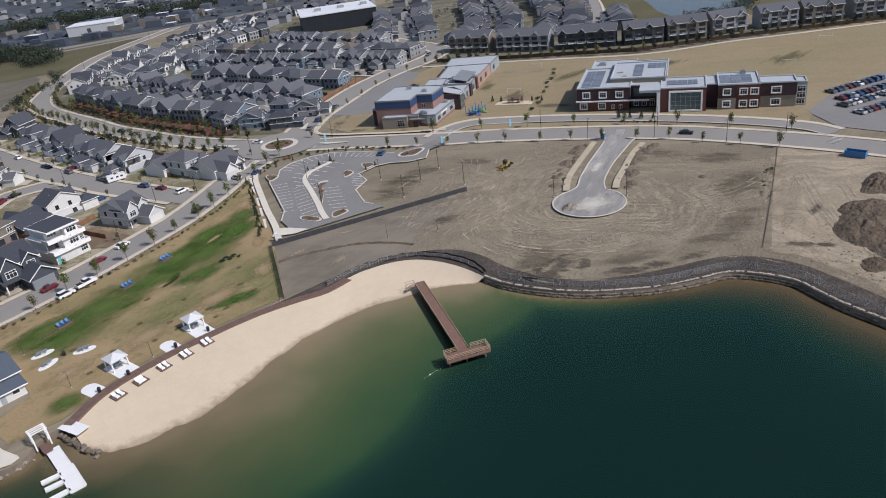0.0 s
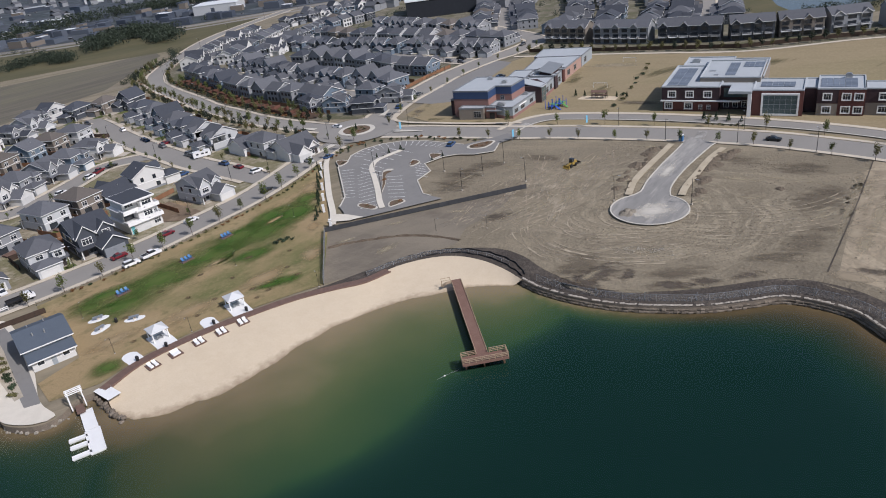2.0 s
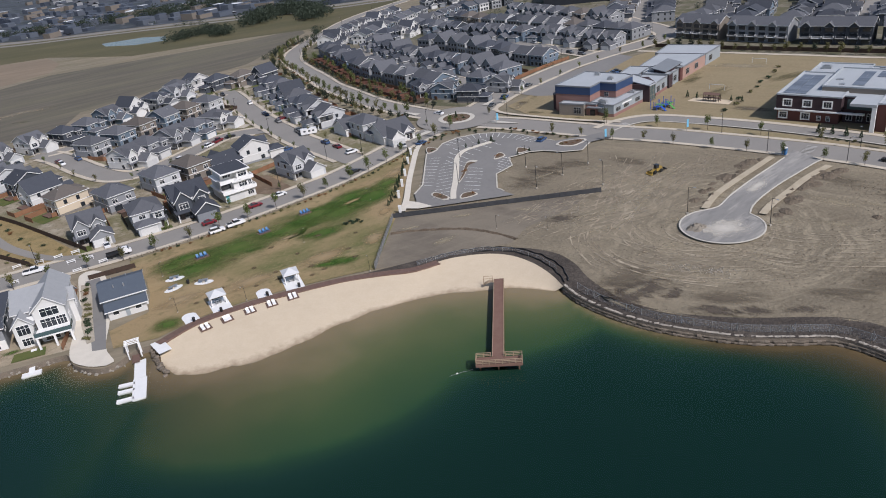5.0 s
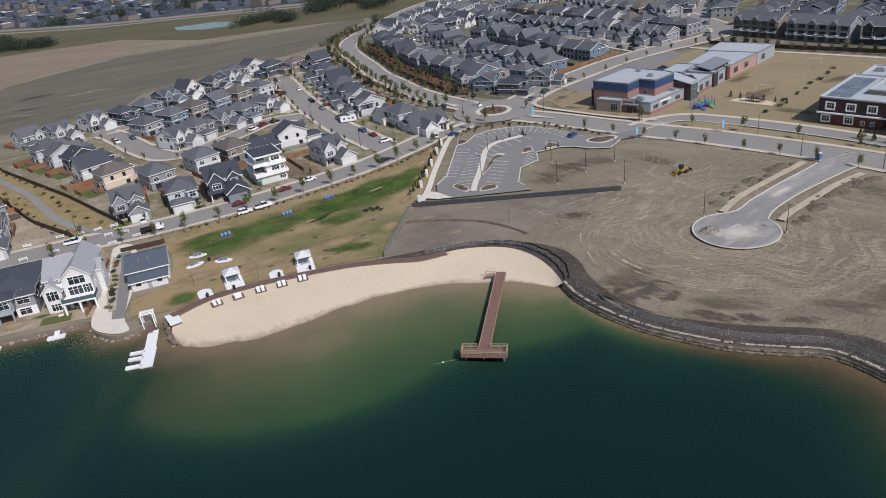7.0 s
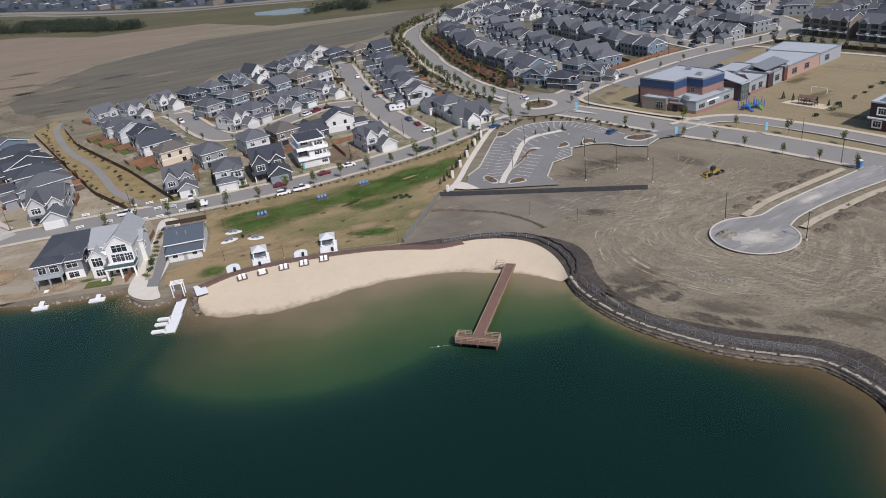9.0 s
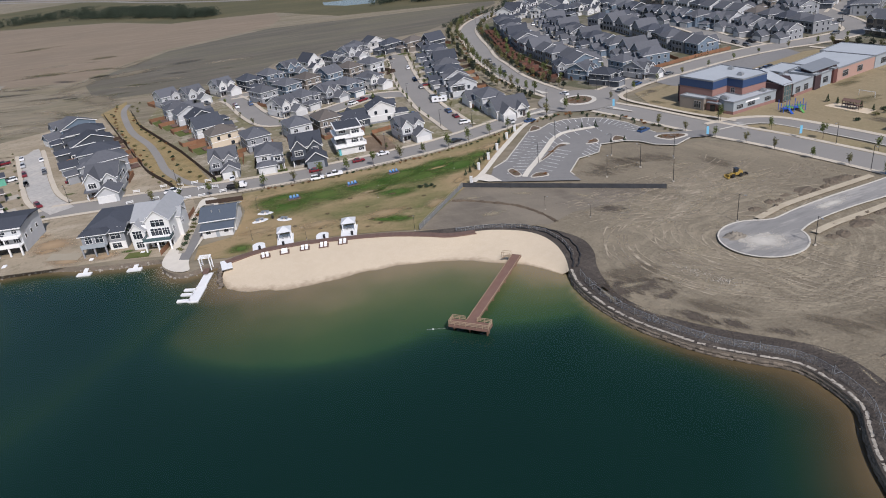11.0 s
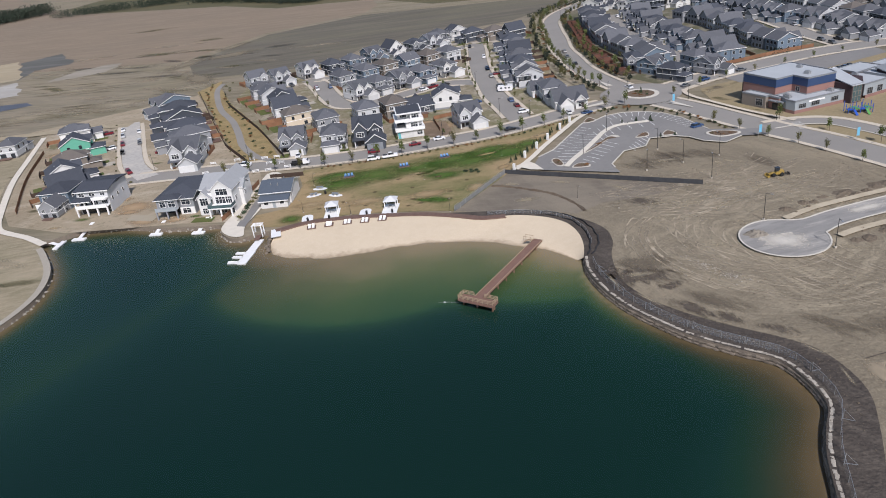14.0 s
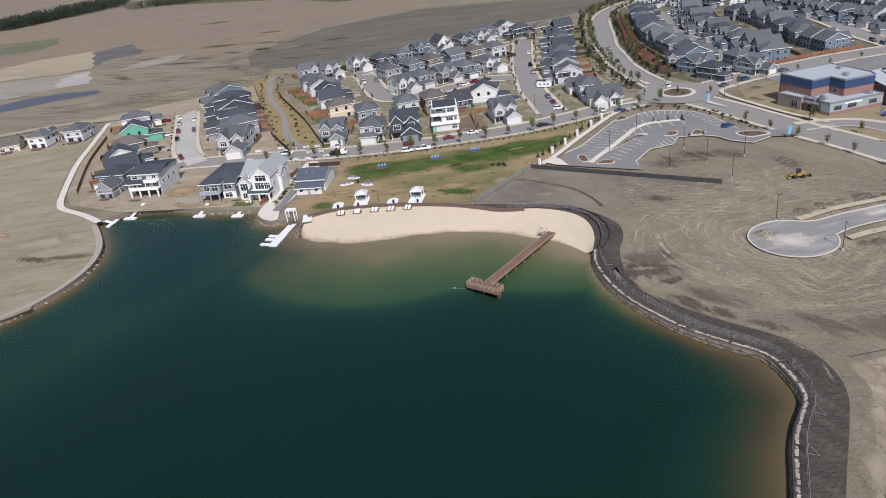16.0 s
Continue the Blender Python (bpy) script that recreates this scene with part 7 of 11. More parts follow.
hall = thing("school_hall", "rose brick school hall with blue panelled gymnasium", "school hall", at=pose(11.6, 169.5, GZ, 0, 0, -29.5))


def prism(parent, name, mat, outline, z0, z1, roof=True, label=""):
    """A wing with this plan; its flat roof has a raised rim."""
    part(name, flat(outline, z1, z1 - z0), mat, parent, label)
    if roof:
        pts = [Vector(p) for p in outline]
        inner = [p + (sum(pts, Vector((0, 0))) / len(pts) - p).normalized() * 0.5 for p in pts]
        part("roof", flat(inner, z1 + 0.06, 0.05), M_MEMBRANE, parent)
        rim = bmesh.new()
        for p, q in zip(pts, pts[1:] + pts[:1]):
            n = Vector((q.y - p.y, p.x - q.x)).normalized() * 0.1
            ring = [p + n, q + n, q - n * 2, p - n * 2]
            low, top = ([rim.verts.new((c.x, c.y, z)) for c in ring] for z in (z1 - 0.25, z1 + 0.3))
            rim.faces.new(top)
            for i in range(4):
                rim.faces.new((low[i], low[(i + 1) % 4], top[(i + 1) % 4], top[i]))
        part("parapet", rim, M_RIM, parent)


M_RIM = material("hall_roof_edge", (0.20, 0.215, 0.23), 0.5, [(0.5, 0.3, (0.16, 0.172, 0.185))])
GYM = [(3.4, 2.5), (18.2, 2.0), (18.9, 9.7), (25.6, 9.3), (27.6, 21.2), (24.0, 23.2), (6.0, 24.6)]
prism(hall, "wall", M_PINKBRICK, GYM, 0, 7.4, False, "rose brick gymnasium wall")
prism(hall, "wall", M_NAVYPANEL, [(x + (0.12 if x > 14 else -0.12), y + (0.12 if y > 14 else -0.12)) for x, y in GYM], 7.4, 10.5, True, "blue metal panel band")
prism(hall, "wall", M_BRICKDARK, [(1.2, 4.5), (3.3, 4.4), (4.2, 13.0), (2.1, 13.2)], 0, 6.6, True, "dark brick annexe")
prism(hall, "wall", M_BRICKPALE, [(6.7, -1.6), (17.0, -1.3), (17.0, 1.9), (6.9, 2.3)], 0, 4.6, True)
prism(hall, "wall", M_PINKBRICK, [(17.1, 0.2), (21.4, 0.3), (21.4, 2.0), (17.1, 1.9)], 0, 4.5, True)
WING = [(21.5, 1.6), (25.0, -0.3), (28.7, -0.3), (31.9, 21.2), (27.7, 21.2), (25.7, 9.2), (19.0, 9.6), (18.4, 2.1)]
prism(hall, "base_wall", M_PINKBRICK, [(x * 1.001, y) for x, y in WING], 0, 1.3, False, "rose brick base course")
prism(hall, "wall", M_GREYPANEL, WING, 1.3, 4.6, True, "grey panelled classroom wing")
part("door", boxes((19.0, 21.0, -0.0, 0.2, 0, 2.4)), M_GLASS, hall, "dark glazed entrance doors")
part("canopy", boxes((18.0, 24.0, -1.2, 0.6, 3.3, 3.6)), M_RIM, hall)
slope = Vector((3.2, 21.5)).normalized()
turn = math.degrees(math.atan2(slope.y, slope.x))
for d, w_ in ((3.2, 3.0), (9.0, 3.4), (17.5, 3.0)):
    bwindow(hall, 28.74 + slope.x * d, -0.3 + slope.y * d, 1.9, w_, 1.4, 3, turn)
part("wall_panel", boxes((0, 7.0, -0.03, 0.03, 3.3, 3.9)), M_TRIM, hall, "pale panel strip").matrix_basis = pose(28.75 + slope.x * 6, -0.3 + slope.y * 6, 0, 0, 0, turn)
bwindow(hall, 14.4, -1.42, 1.0, 2.8, 2.4, 2)
bwindow(hall, 21.6, 9.5, 5.2, 1.6, 1.6, 1)
STAIR = [(26.6, 21.4), (34.4, 21.4), (35.2, 26.2), (29.5, 34.0), (19.5, 32.0), (20.5, 25.0)]
prism(hall, "wall", M_BRICKDARK, STAIR, 0, 6.9, False, "dark brown stair block")
bm2 = bmesh.new()
slab(bm2, (19.2, 24.2, 8.9), (34.9, 20.9, 6.8), (35.7, 26.4, 6.8), (19.2, 33.0, 8.9), 0.3)
part("roof", bm2, M_MEMBRANE, hall)
part("stair_glass", boxes((0.5, 4.3, -0.06, 0.05, 0.6, 6.2)), M_CURTAIN, hall, "tall stair window").matrix_basis = pose(34.45, 21.4, 0, 0, 0, 80.5)
for d in (0.45, 1.7, 3.0, 4.3):
    part("mullion", boxes((d - 0.06, d + 0.06, -0.14, 0.06, 0.6, 6.2)), M_BRICKPALE, hall).matrix_basis = pose(34.45, 21.4, 0, 0, 0, 80.5)
for z in (0.5, 2.4, 4.3, 6.2):
    part("transom", boxes((0.4, 4.4, -0.13, 0.06, z - 0.06, z + 0.06)), M_BRICKPALE, hall).matrix_basis = pose(34.45, 21.4, 0, 0, 0, 80.5)
prism(hall, "base_wall", M_PINKBRICK, [(22, 34.1), (34.05, 30), (34.55, 41.9), (22, 42)], 0, 1.3, False)
prism(hall, "wall", M_GREYPANEL, [(22, 34.1), (34.0, 29.0), (34.5, 42), (22, 42)], 1.3, 5.4, True, "grey panelled wing")
prism(hall, "wall", M_BRICKDARK, [(24, 42.1), (35.2, 42.1), (35.4, 46.0), (24, 46)], 0, 5.9, True, "dark brick entrance block")
prism(hall, "wall", M_GREYPANEL, [(22, 46.1), (34.8, 46.1), (35.2, 54), (22, 54)], 0, 5.3, True)
prism(hall, "wall", M_BRICKRED, [(24, 54.1), (36.0, 54.1), (36.2, 56.5), (24, 56.5)], 0, 5.9, True)
prism(hall, "wall", M_SALMON, [(17, 56.6), (35.8, 56.6), (38.0, 82), (17, 82)], 0, 5.3, True, "pale salmon brick classroom wing")
prism(hall, "wall", M_GREYPANEL, [(15, 82.1), (38.2, 82.1), (39.6, 100), (15, 100)], 0, 5.3, True)
prism(hall, "wall", M_SALMON, [(13, 42.1), (21.9, 42.1), (21.9, 56.5), (13, 56.5)], 0, 5.3, True)
prism(hall, "clerestory", M_BRICKDARK, [(27.6, 45.0), (33.0, 43.6), (34.2, 59.2), (28.4, 61.2)], 5.4, 6.9, False)
bm2 = bmesh.new()
slab(bm2, (26.8, 44.2, 7.9), (33.6, 42.6, 6.9), (34.9, 60.0, 6.9), (27.6, 62.0, 7.9), 0.25)
part("roof", bm2, M_RIM, hall, "dark raised clerestory roof")
for x, y, w_ in ((34.12, 32.0, 3.0), (34.3, 37.0, 3.4), (35.02, 50.0, 3.0), (36.35, 62.5, 3.4), (37.2, 72.0, 3.4), (38.7, 88.0, 3.4)):
    bwindow(hall, x, y, 1.5, w_, 2.2, 3, 86)
for x, y, z in ((21.5, 14.0, 10.6), (13.5, 20, 10.6), (29.0, 17.5, 4.7), (22.6, 2.6, 4.7), (24.0, 1.8, 4.7), (25, 50, 5.4), (24, 38, 5.5)):
    part("roof_unit", boxes((x - 1.0, x + 1.0, y - 0.7, y + 0.7, z - 0.1, z + 0.9), (x - 0.6, x + 0.6, y - 0.5, y + 0.5, z + 0.9, z + 1.2)), M_STEEL, hall)


# clubhouse by the boat ramp
club = thing("clubhouse", "white beach clubhouse with dark two-slope roof", "clubhouse", at=pose(-99.1, 34.6, GZ, 0, 0, 31))
bw, slopes = bmesh.new(), Slopes()
gable(bw, slopes.one(), -4.9, 4.9, -5.4, 6.6, 0, 4.1, 2.0, "x", 0.6)
box(bw, -4.4, 4.4, -8.6, -5.2, 0, 2.7)
slab(slopes.one(), (-5.0, -9.3, 2.6), (5.0, -9.3, 2.6), (5.0, -5.2, 3.5), (-5.0, -5.2, 3.5), 0.18)
part("wall", bw, W_WHITE, club)
slopes.link(SH_SLATE, club)
part("fascia", boxes((-5.0, 5.0, -9.34, -9.26, 2.35, 2.62)), M_TRIM, club)
part("door", boxes((-0.5, 0.5, -8.68, -8.58, 0, 2.1)), M_GREYPANEL, club)
for x in (-2.6, 2.6):
    window(club, "f", x, 8.62, 1.2, 1.3, 0.9, 0)
for x, y in ((-2.0, 2.5), (1.5, 2.8), (-1.8, -2.2), (0.6, -2.6)):
    part("roof_vent", boxes((x - 0.12, x + 0.12, y - 0.12, y + 0.12, 4.9, 6.2)), M_STEEL, club)
part("garage_door", boxes((4.88, 4.96, -3.5, -0.5, 0.1, 2.4)), M_GARAGE, club)


# white lakeside house
wh = thing("house", "large white three-storey lakeside house with grey roof and balconies", "house", "lakeside houses", at=pose(-113.6, 25.0, GZ, 0, 0, 27))
bw, slopes = bmesh.new(), Slopes()
gable(bw, slopes.one(), -1.2, 5.6, -8.5, 7.5, 0, 8.2, 2.9)
gable(bw, slopes.one(), -5.8, 1.5, -6.0, 7.5, 0, 7.6, 3.0, "x")
gable(bw, slopes.one(), -6.0, -1.8, -9.2, -4, 0, 5.8, 2.2)
gable(bw, slopes.one(), 3.2, 6.8, -2.5, 2.5, 0, 6.6, 1.8, "x")
part("wall", bw, W_WHITE, wh)
slopes.link(SH_PALE, wh)
part("deck", boxes((-1.6, 6.2, -12.4, -8.5, 3.0, 3.4)), M_TRIM, wh)
for x in (-1.3, 2.3, 5.9):
    part("column", boxes((x - 0.22, x + 0.22, -12.3, -11.9, 0, 3.0)), M_TRIM, wh)
part("railing", boxes((-1.6, 6.2, -12.42, -12.36, 3.4, 4.4), (-1.6, -1.54, -12.4, -8.6, 3.4, 4.4), (6.14, 6.2, -12.4, -8.6, 3.4, 4.4)), M_CURTAIN, wh, "glass balcony railing")
part("deck", boxes((-2.6, 1.4, -8.2, -5.9, 5.9, 6.2), (-2.6, 1.4, -8.2, -8.12, 6.2, 7.1)), M_TRIM, wh)
for x, y, z, w_, h_ in ((1.4, 8.52, 3.5, 3.2, 2.2), (4.2, 8.52, 3.5, 2.0, 2.2), (2.3, 8.52, 6.3, 3.8, 2.0), (-3.9, 9.22, 3.4, 2.6, 2.4), (-3.9, 9.22, 0.6, 2.2, 1.8), (1.2, 8.52, 0.3, 3.0, 2.3), (4.4, 8.52, 0.3, 1.8, 2.3), (-0.6, 6.02, 6.4, 2.2, 1.9), (-0.6, 6.02, 3.5, 2.2, 2.0)):
    window(wh, "f", x, y, z, w_, h_, 2)
for y in (-6, -1, 4):
    window(wh, "r", y, 5.62 if abs(y) > 2 else 6.82, 3.6, 1.3, 1.5, 1)
    window(wh, "l", y, 5.82, 4.0, 1.2, 1.4, 0)

# dark grey lakeside house
dk = thing("house", "dark grey lakeside house with shallow charcoal roof", "house", "lakeside houses", at=pose(-126.3, 18.0, GZ, 0, 0, 30))
bw, slopes = bmesh.new(), Slopes()
hip(bw, slopes.one(), -5.8, 5.4, -4.0, 12.0, 0, 6.2, 1.6, 0.7)
hip(bw, slopes.one(), -6.2, 0.8, -8.2, -3.6, 3.0, 6.0, 1.0, 0.7)
gable(bw, slopes.one(), 0.4, 5.4, -6.5, 0, 0, 5.6, 1.0, "x", 0.7)
part("wall", bw, W_GREY, dk)
slopes.link(SH_DARK, dk)
part("deck", boxes((-6.2, 0.8, -10.2, -8.2, 2.8, 3.1), (-6.2, 0.8, -10.2, -10.12, 3.1, 4.1)), M_GREYPANEL, dk)
for x in (-6.0, -2.6, 0.6):
    part("column", boxes((x - 0.2, x + 0.2, -10.1, -9.7, 0, 2.8)), W_GREY, dk)
part("patio_wall", boxes((-6.0, 0.6, -4.3, -4.0, 0, 3.0)), M_GLASS, dk)
part("base_wall", boxes((0.5, 5.3, -6.62, -6.5, 0, 2.4)), W_WHITE, dk)
for x, y, z, w_, h_ in ((-4.2, 8.22, 3.6, 1.8, 1.8), (-1.2, 8.22, 3.6, 2.2, 1.8), (2.8, 6.52, 3.4, 2.8, 1.6), (2.6, 6.64, 0.5, 2.6, 1.6)):
    window(dk, "f", x, y, z, w_, h_, 1)
for y in (-3, 2, 7):
    window(dk, "r", y, 5.42, 3.4, 1.5, 1.2, 0)

# pale houses at the west corner of the lake
ch = thing("house", "pale grey lakeside house with stacked white balconies and slate roofs", "house", "lakeside houses", at=pose(-154.0, 1.0, GZ, 0, 0, 31) @ Matrix.Diagonal((0.92, 1, 1, 1)))
bw = boxes((-5.9, 5.9, 2.6, 17.0, 0, 8.0))
part("wall", bw, W_PALE, ch)
for pts in (((-6.7, 1.9, 8.1), (6.7, 1.9, 8.1), (6.7, 9.6, 9.2), (-6.7, 9.6, 9.2)), ((-6.7, 9.6, 9.2), (6.7, 9.6, 9.2), (6.7, 17.8, 8.1), (-6.7, 17.8, 8.1)), ((-6.6, -0.9, 5.5), (0.4, -0.9, 5.5), (0.4, 2.62, 6.1), (-6.6, 2.62, 6.1))):
    bm2 = bmesh.new()
    slab(bm2, *pts, 0.24)
    part("roof", bm2, SH_DARK, ch)
part("fascia", boxes((-6.7, 6.7, 1.83, 1.9, 7.8, 8.12)), M_TRIM, ch)
part("fascia", boxes((-6.6, 0.4, -0.97, -0.9, 5.22, 5.52)), M_TRIM, ch)
part("deck", boxes((-5.9, 5.9, -0.4, 2.6, 2.75, 3.05)), M_TRIM, ch)
part("railing", boxes((-5.9, 5.9, -0.42, -0.36, 3.05, 4.0)), M_TRIM, ch)
part("railing", boxes((0.5, 5.9, 0.28, 0.34, 5.55, 6.45)), M_TRIM, ch)
for cx in (-5.7, -1.9, 1.9, 5.7):
    part("column", boxes((cx - 0.24, cx + 0.24, -0.3, 0.18, 0, 2.75)), M_TRIM, ch)
for cx in (-5.7, -2.2, 1.4):
    part("column", boxes((cx - 0.16, cx + 0.16, -0.3, 0.02, 3.05, 5.3)), M_TRIM, ch)
part("patio_wall", boxes((-5.5, 5.5, 2.5, 2.6, 0.1, 2.6)), M_GLASS, ch)
part("balcony", boxes((0.5, 5.9, 0.3, 2.6, 5.3, 5.55)), M_TRIM, ch)
for cx, w_ in ((-4.0, 2.6), (0.0, 2.6), (4.0, 2.2)):
    window(ch, "f", cx, -2.56, 3.2, w_, 1.9, 2)
    window(ch, "f", cx, -2.56, 6.2, w_ - 0.6, 1.2, 1)
for cy in (5.0, 9.0, 13.0):
    window(ch, "r", cy, 5.92, 3.6, 1.1, 1.3, 0)
    window(ch, "l", -cy, 5.92, 3.6, 1.1, 1.3, 0)
for x, y, turn, lab, wallm in ((-177, 4.5, 32, "blue-grey lakeside house with charcoal roof", W_BLUE),):
    h = thing("house", lab, "house", "lakeside houses", at=pose(x, y, GZ, 0, 0, turn))
    bw, slopes = bmesh.new(), Slopes()
    hip(bw, slopes.one(), -5.2, 5.2, -5.5, 6.5, 0, 6.0, 1.9, 0.6)
    hip(bw, slopes.one(), -5.0, 1.0, -8.0, -5.2, 0, 3.0, 0.7, 0.4)
    part("wall", bw, wallm, h)
    slopes.link(SH_DARK, h)
    part("deck", boxes((-4.8, 4.8, -9.6, -5.5, 2.8, 3.05), (-4.8, 4.8, -9.6, -9.52, 3.05, 4.0)), M_TRIM, h)
    for cx in (-4.6, 0, 4.6):
        part("column", boxes((cx - 0.18, cx + 0.18, -9.5, -9.15, 0, 2.8)), M_TRIM, h)
    for cx in (-3.2, 0, 3.2):
        window(h, "f", cx, 5.52, 3.4, 1.8, 1.7, 1)
        window(h, "f", cx, 8.04 if cx < 1 else 5.52, 0.5, 1.8, 1.8, 1)
    for cy in (-2.5, 2.5):
        window(h, "r", cy, 5.22, 3.6, 1.2, 1.2, 0)
# small house beside them
put_house(12, -170.5, -3.0, 210, True, 0.7)

# modern white house on the park road
md = thing("house", "white modern three-storey house with roof terraces", "house", at=pose(-95.6, 104.5, GZ, 0, 0, 40))
for x0, x1, y0, y1, z0, z1 in ((-5.2, 5.2, -6, 7, 0, 3.0), (-1.4, 5.0, -5.4, 7, 3.5, 6.2), (-5.0, -1.4, -2.4, 7, 3.5, 6.2), (0.6, 4.6, -4.2, 6.6, 6.6, 9.2), (-4.2, 0.6, -1.6, 6.6, 6.6, 9.2)):
    block(md, "storey", W_WHITE, x0, x1, y0, y1, z0, z1, False)
for x0, x1, y0, y1, z in ((-5.8, 5.8, -6.9, 7.3, 3.0), (-1.9, 5.6, -6.2, 7.3, 6.2), (-5.6, -1.9, -5.4, 7.3, 6.2), (-4.9, 5.3, -5.0, 7.2, 9.2)):
    part("roof_slab", boxes((x0, x1, y0, y1, z, z + 0.45)), M_TRIM, md)
for x0, x1, y, z in ((-5.8, -1.6, -6.9, 3.45), (1.2, 5.8, -6.9, 3.45), (-5.6, -1.0, -5.4, 6.65), (1.0, 5.6, -6.2, 6.65)):
    part("parapet", boxes((x0, x1, y, y + 0.18, z, z + 0.75)), M_TRIM, md)
for x0, x1, y0, z in ((-5.8, -5.62, -6.9, 3.45), (5.62, 5.8, -6.9, 3.45), (-5.6, -5.42, -5.4, 6.65), (5.42, 5.6, -6.2, 6.65)):
    part("parapet", boxes((x0, x1, y0 + 0.18, y0 + 3.4, z, z + 0.75)), M_TRIM, md)
part("terrace_glass", boxes((-4.8, -1.6, -2.5, -2.4, 3.6, 6.0)), M_GLASS, md)
part("roof", boxes((-4.5, 4.9, -4.6, 6.8, 9.65, 9.74)), SH_DARK, md)
for x, y, z, w_ in ((1.8, 5.42, 4.1, 2.6), (4.2, 5.42, 4.1, 1.0), (2.6, 4.22, 7.2, 2.8), (-2.0, 1.62, 7.2, 2.6), (3.6, 6.02, 0.9, 2.0)):
    window(md, "f", x, y, z, w_, 1.5, 2)
for y, z in ((-3, 4.2), (1, 4.2), (4.5, 4.2), (-2, 1.0), (3, 1.0)):
    window(md, "r", y, 5.02 if z > 3 else 5.22, z, 1.4, 1.4, 0)
for y in (-2, 2.5):
    window(md, "r", y, 4.62, 7.3, 1.4, 1.3, 1)
garage_door(md, -1.2, -6.04, 4.9)
part("wrap_panel", boxes((-4.9, -3.9, -6.1, -6.0, 0.1, 2.6)), material("turquoise_wrap", (0.13, 0.42, 0.46), 0.6), md, "turquoise building wrap")

# ---- pier, docks, beach and shore ----
M_RAIL = material("weathered_rail", (0.36, 0.27, 0.18), 0.8, [(1.0, 0.5, (0.29, 0.21, 0.14))])
M_PIERDECK = material("pier_boards", (0.185, 0.108, 0.083), 0.8, [(0.7, 0.5, (0.23, 0.145, 0.115)), (5.0, 0.3, (0.14, 0.083, 0.063))])
M_DOCK = material("white_dock_plastic", (0.74, 0.74, 0.73), 0.5, [(0.8, 0.3, (0.64, 0.64, 0.63))])
M_LOUNGE = material("white_lounger", (0.80, 0.80, 0.78), 0.6)

pier = thing("pier", "brown timber swimming pier with a railed head", "pier", at=pose(0, 0, 0.7, 0, 0, 0.8))
bm = bmesh.new()
y = 2.55
while y < 33.9:
    box(bm, -5.65, -3.2, y, y + 0.135, 1.02, 1.07 + 0.006 * rk.random())
    y += 0.15
part("decking", bm, M_PIERDECK, pier, kind="stuff")
bm = bmesh.new()
x = -8.7
while x < 0.3:
    box(bm, x, x + 0.135, 0.0, 2.5, 1.02, 1.07 + 0.006 * rk.random())
    x += 0.15
part("decking", bm, M_PIERDECK, pier, kind="stuff")
for x in (-5.55, -3.3):
    part("beam", boxes((x - 0.1, x + 0.1, 2.5, 33.8, 0.7, 1.02)), M_TIMBER, pier)
    part("curb_rail", boxes((x - 0.06, x + 0.06, 2.5, 33.8, 1.12, 1.22)), M_RAIL, pier)
for y in (0.08, 2.42):
    part("beam", boxes((-8.7, 0.3, y - 0.08, y + 0.08, 0.66, 1.02)), M_TIMBER, pier)
for k in range(2, 4):
    part("skirt_board", boxes((-8.72, 0.32, -0.10, -0.04, 0.02 + 0.25 * k, 0.24 + 0.25 * k)), M_PIERDECK, pier)
    for x in (-8.76, 0.32):
        part("skirt_board", boxes((x, x + 0.05, -0.04, 2.5, 0.02 + 0.25 * k, 0.24 + 0.25 * k)), M_PIERDECK, pier)
PILE = mesh_of("pile", boxes((-0.14, 0.14, -0.14, 0.14, -1.8, 1.0)), M_TIMBER)
for x, y in [(-5.0, 6 + 4.2 * i) for i in range(7)] + [(-3.85, 6 + 4.2 * i) for i in range(7)] + [(-8.0, 1.1), (-4.4, 1.1), (-0.4, 1.1), (-8.0, 1.9), (-0.4, 1.9)]:
    o = new("pile", PILE)
    o.parent = pier
    o.location = (x, y, 0)
RPOST = mesh_of("rail_post", boxes((-0.06, 0.06, -0.06, 0.06, 0.6, 2.12)), M_RAIL)
for x, y in [(-8.65 + 1.28 * i, 0.02) for i in range(8)] + [(-8.65, 1.25), (0.28, 1.25), (-8.65, 2.46), (0.28, 2.46), (-7.2, 2.46), (-5.8, 2.46), (-3.0, 2.46), (-1.4, 2.46)]:
    o = new("rail_post", RPOST)
    o.parent = pier
    o.location = (x, y, 0)
for z in (1.4, 1.75, 2.1):
    for x0, x1, y0, y1 in ((-8.72, 0.34, -0.04, 0.06), (-8.72, -8.6, 0, 2.5), (0.24, 0.34, 0, 2.5), (-8.72, -5.75, 2.41, 2.51), (-3.1, 0.34, 2.41, 2.51)):
        part("rail", boxes((x0, x1, y0, y1, z - 0.05, z + 0.04)), M_RAIL, pier)
for i in range(5):
    part("step", boxes((-6.9, -5.75, 32.7 + 0.0, 33.9, 0.25 + 0.16 * i, 0.3 + 0.16 * i)) if i == 4 else boxes((-6.9 - 0.3 * (4 - i), -6.6 - 0.3 * (4 - i), 32.7, 33.9, 0.25 + 0.16 * i, 0.31 + 0.16 * i)), M_RAIL, pier)
for y in (32.7, 33.9):
    part("stair_rail", boxes((-8.0, -5.8, y - 0.04, y + 0.04, 1.9, 1.98), (-8.0, -7.92, y - 0.04, y + 0.04, 0.2, 1.95), (-5.9, -5.82, y - 0.04, y + 0.04, 1.0, 1.95)), M_RAIL, pier)


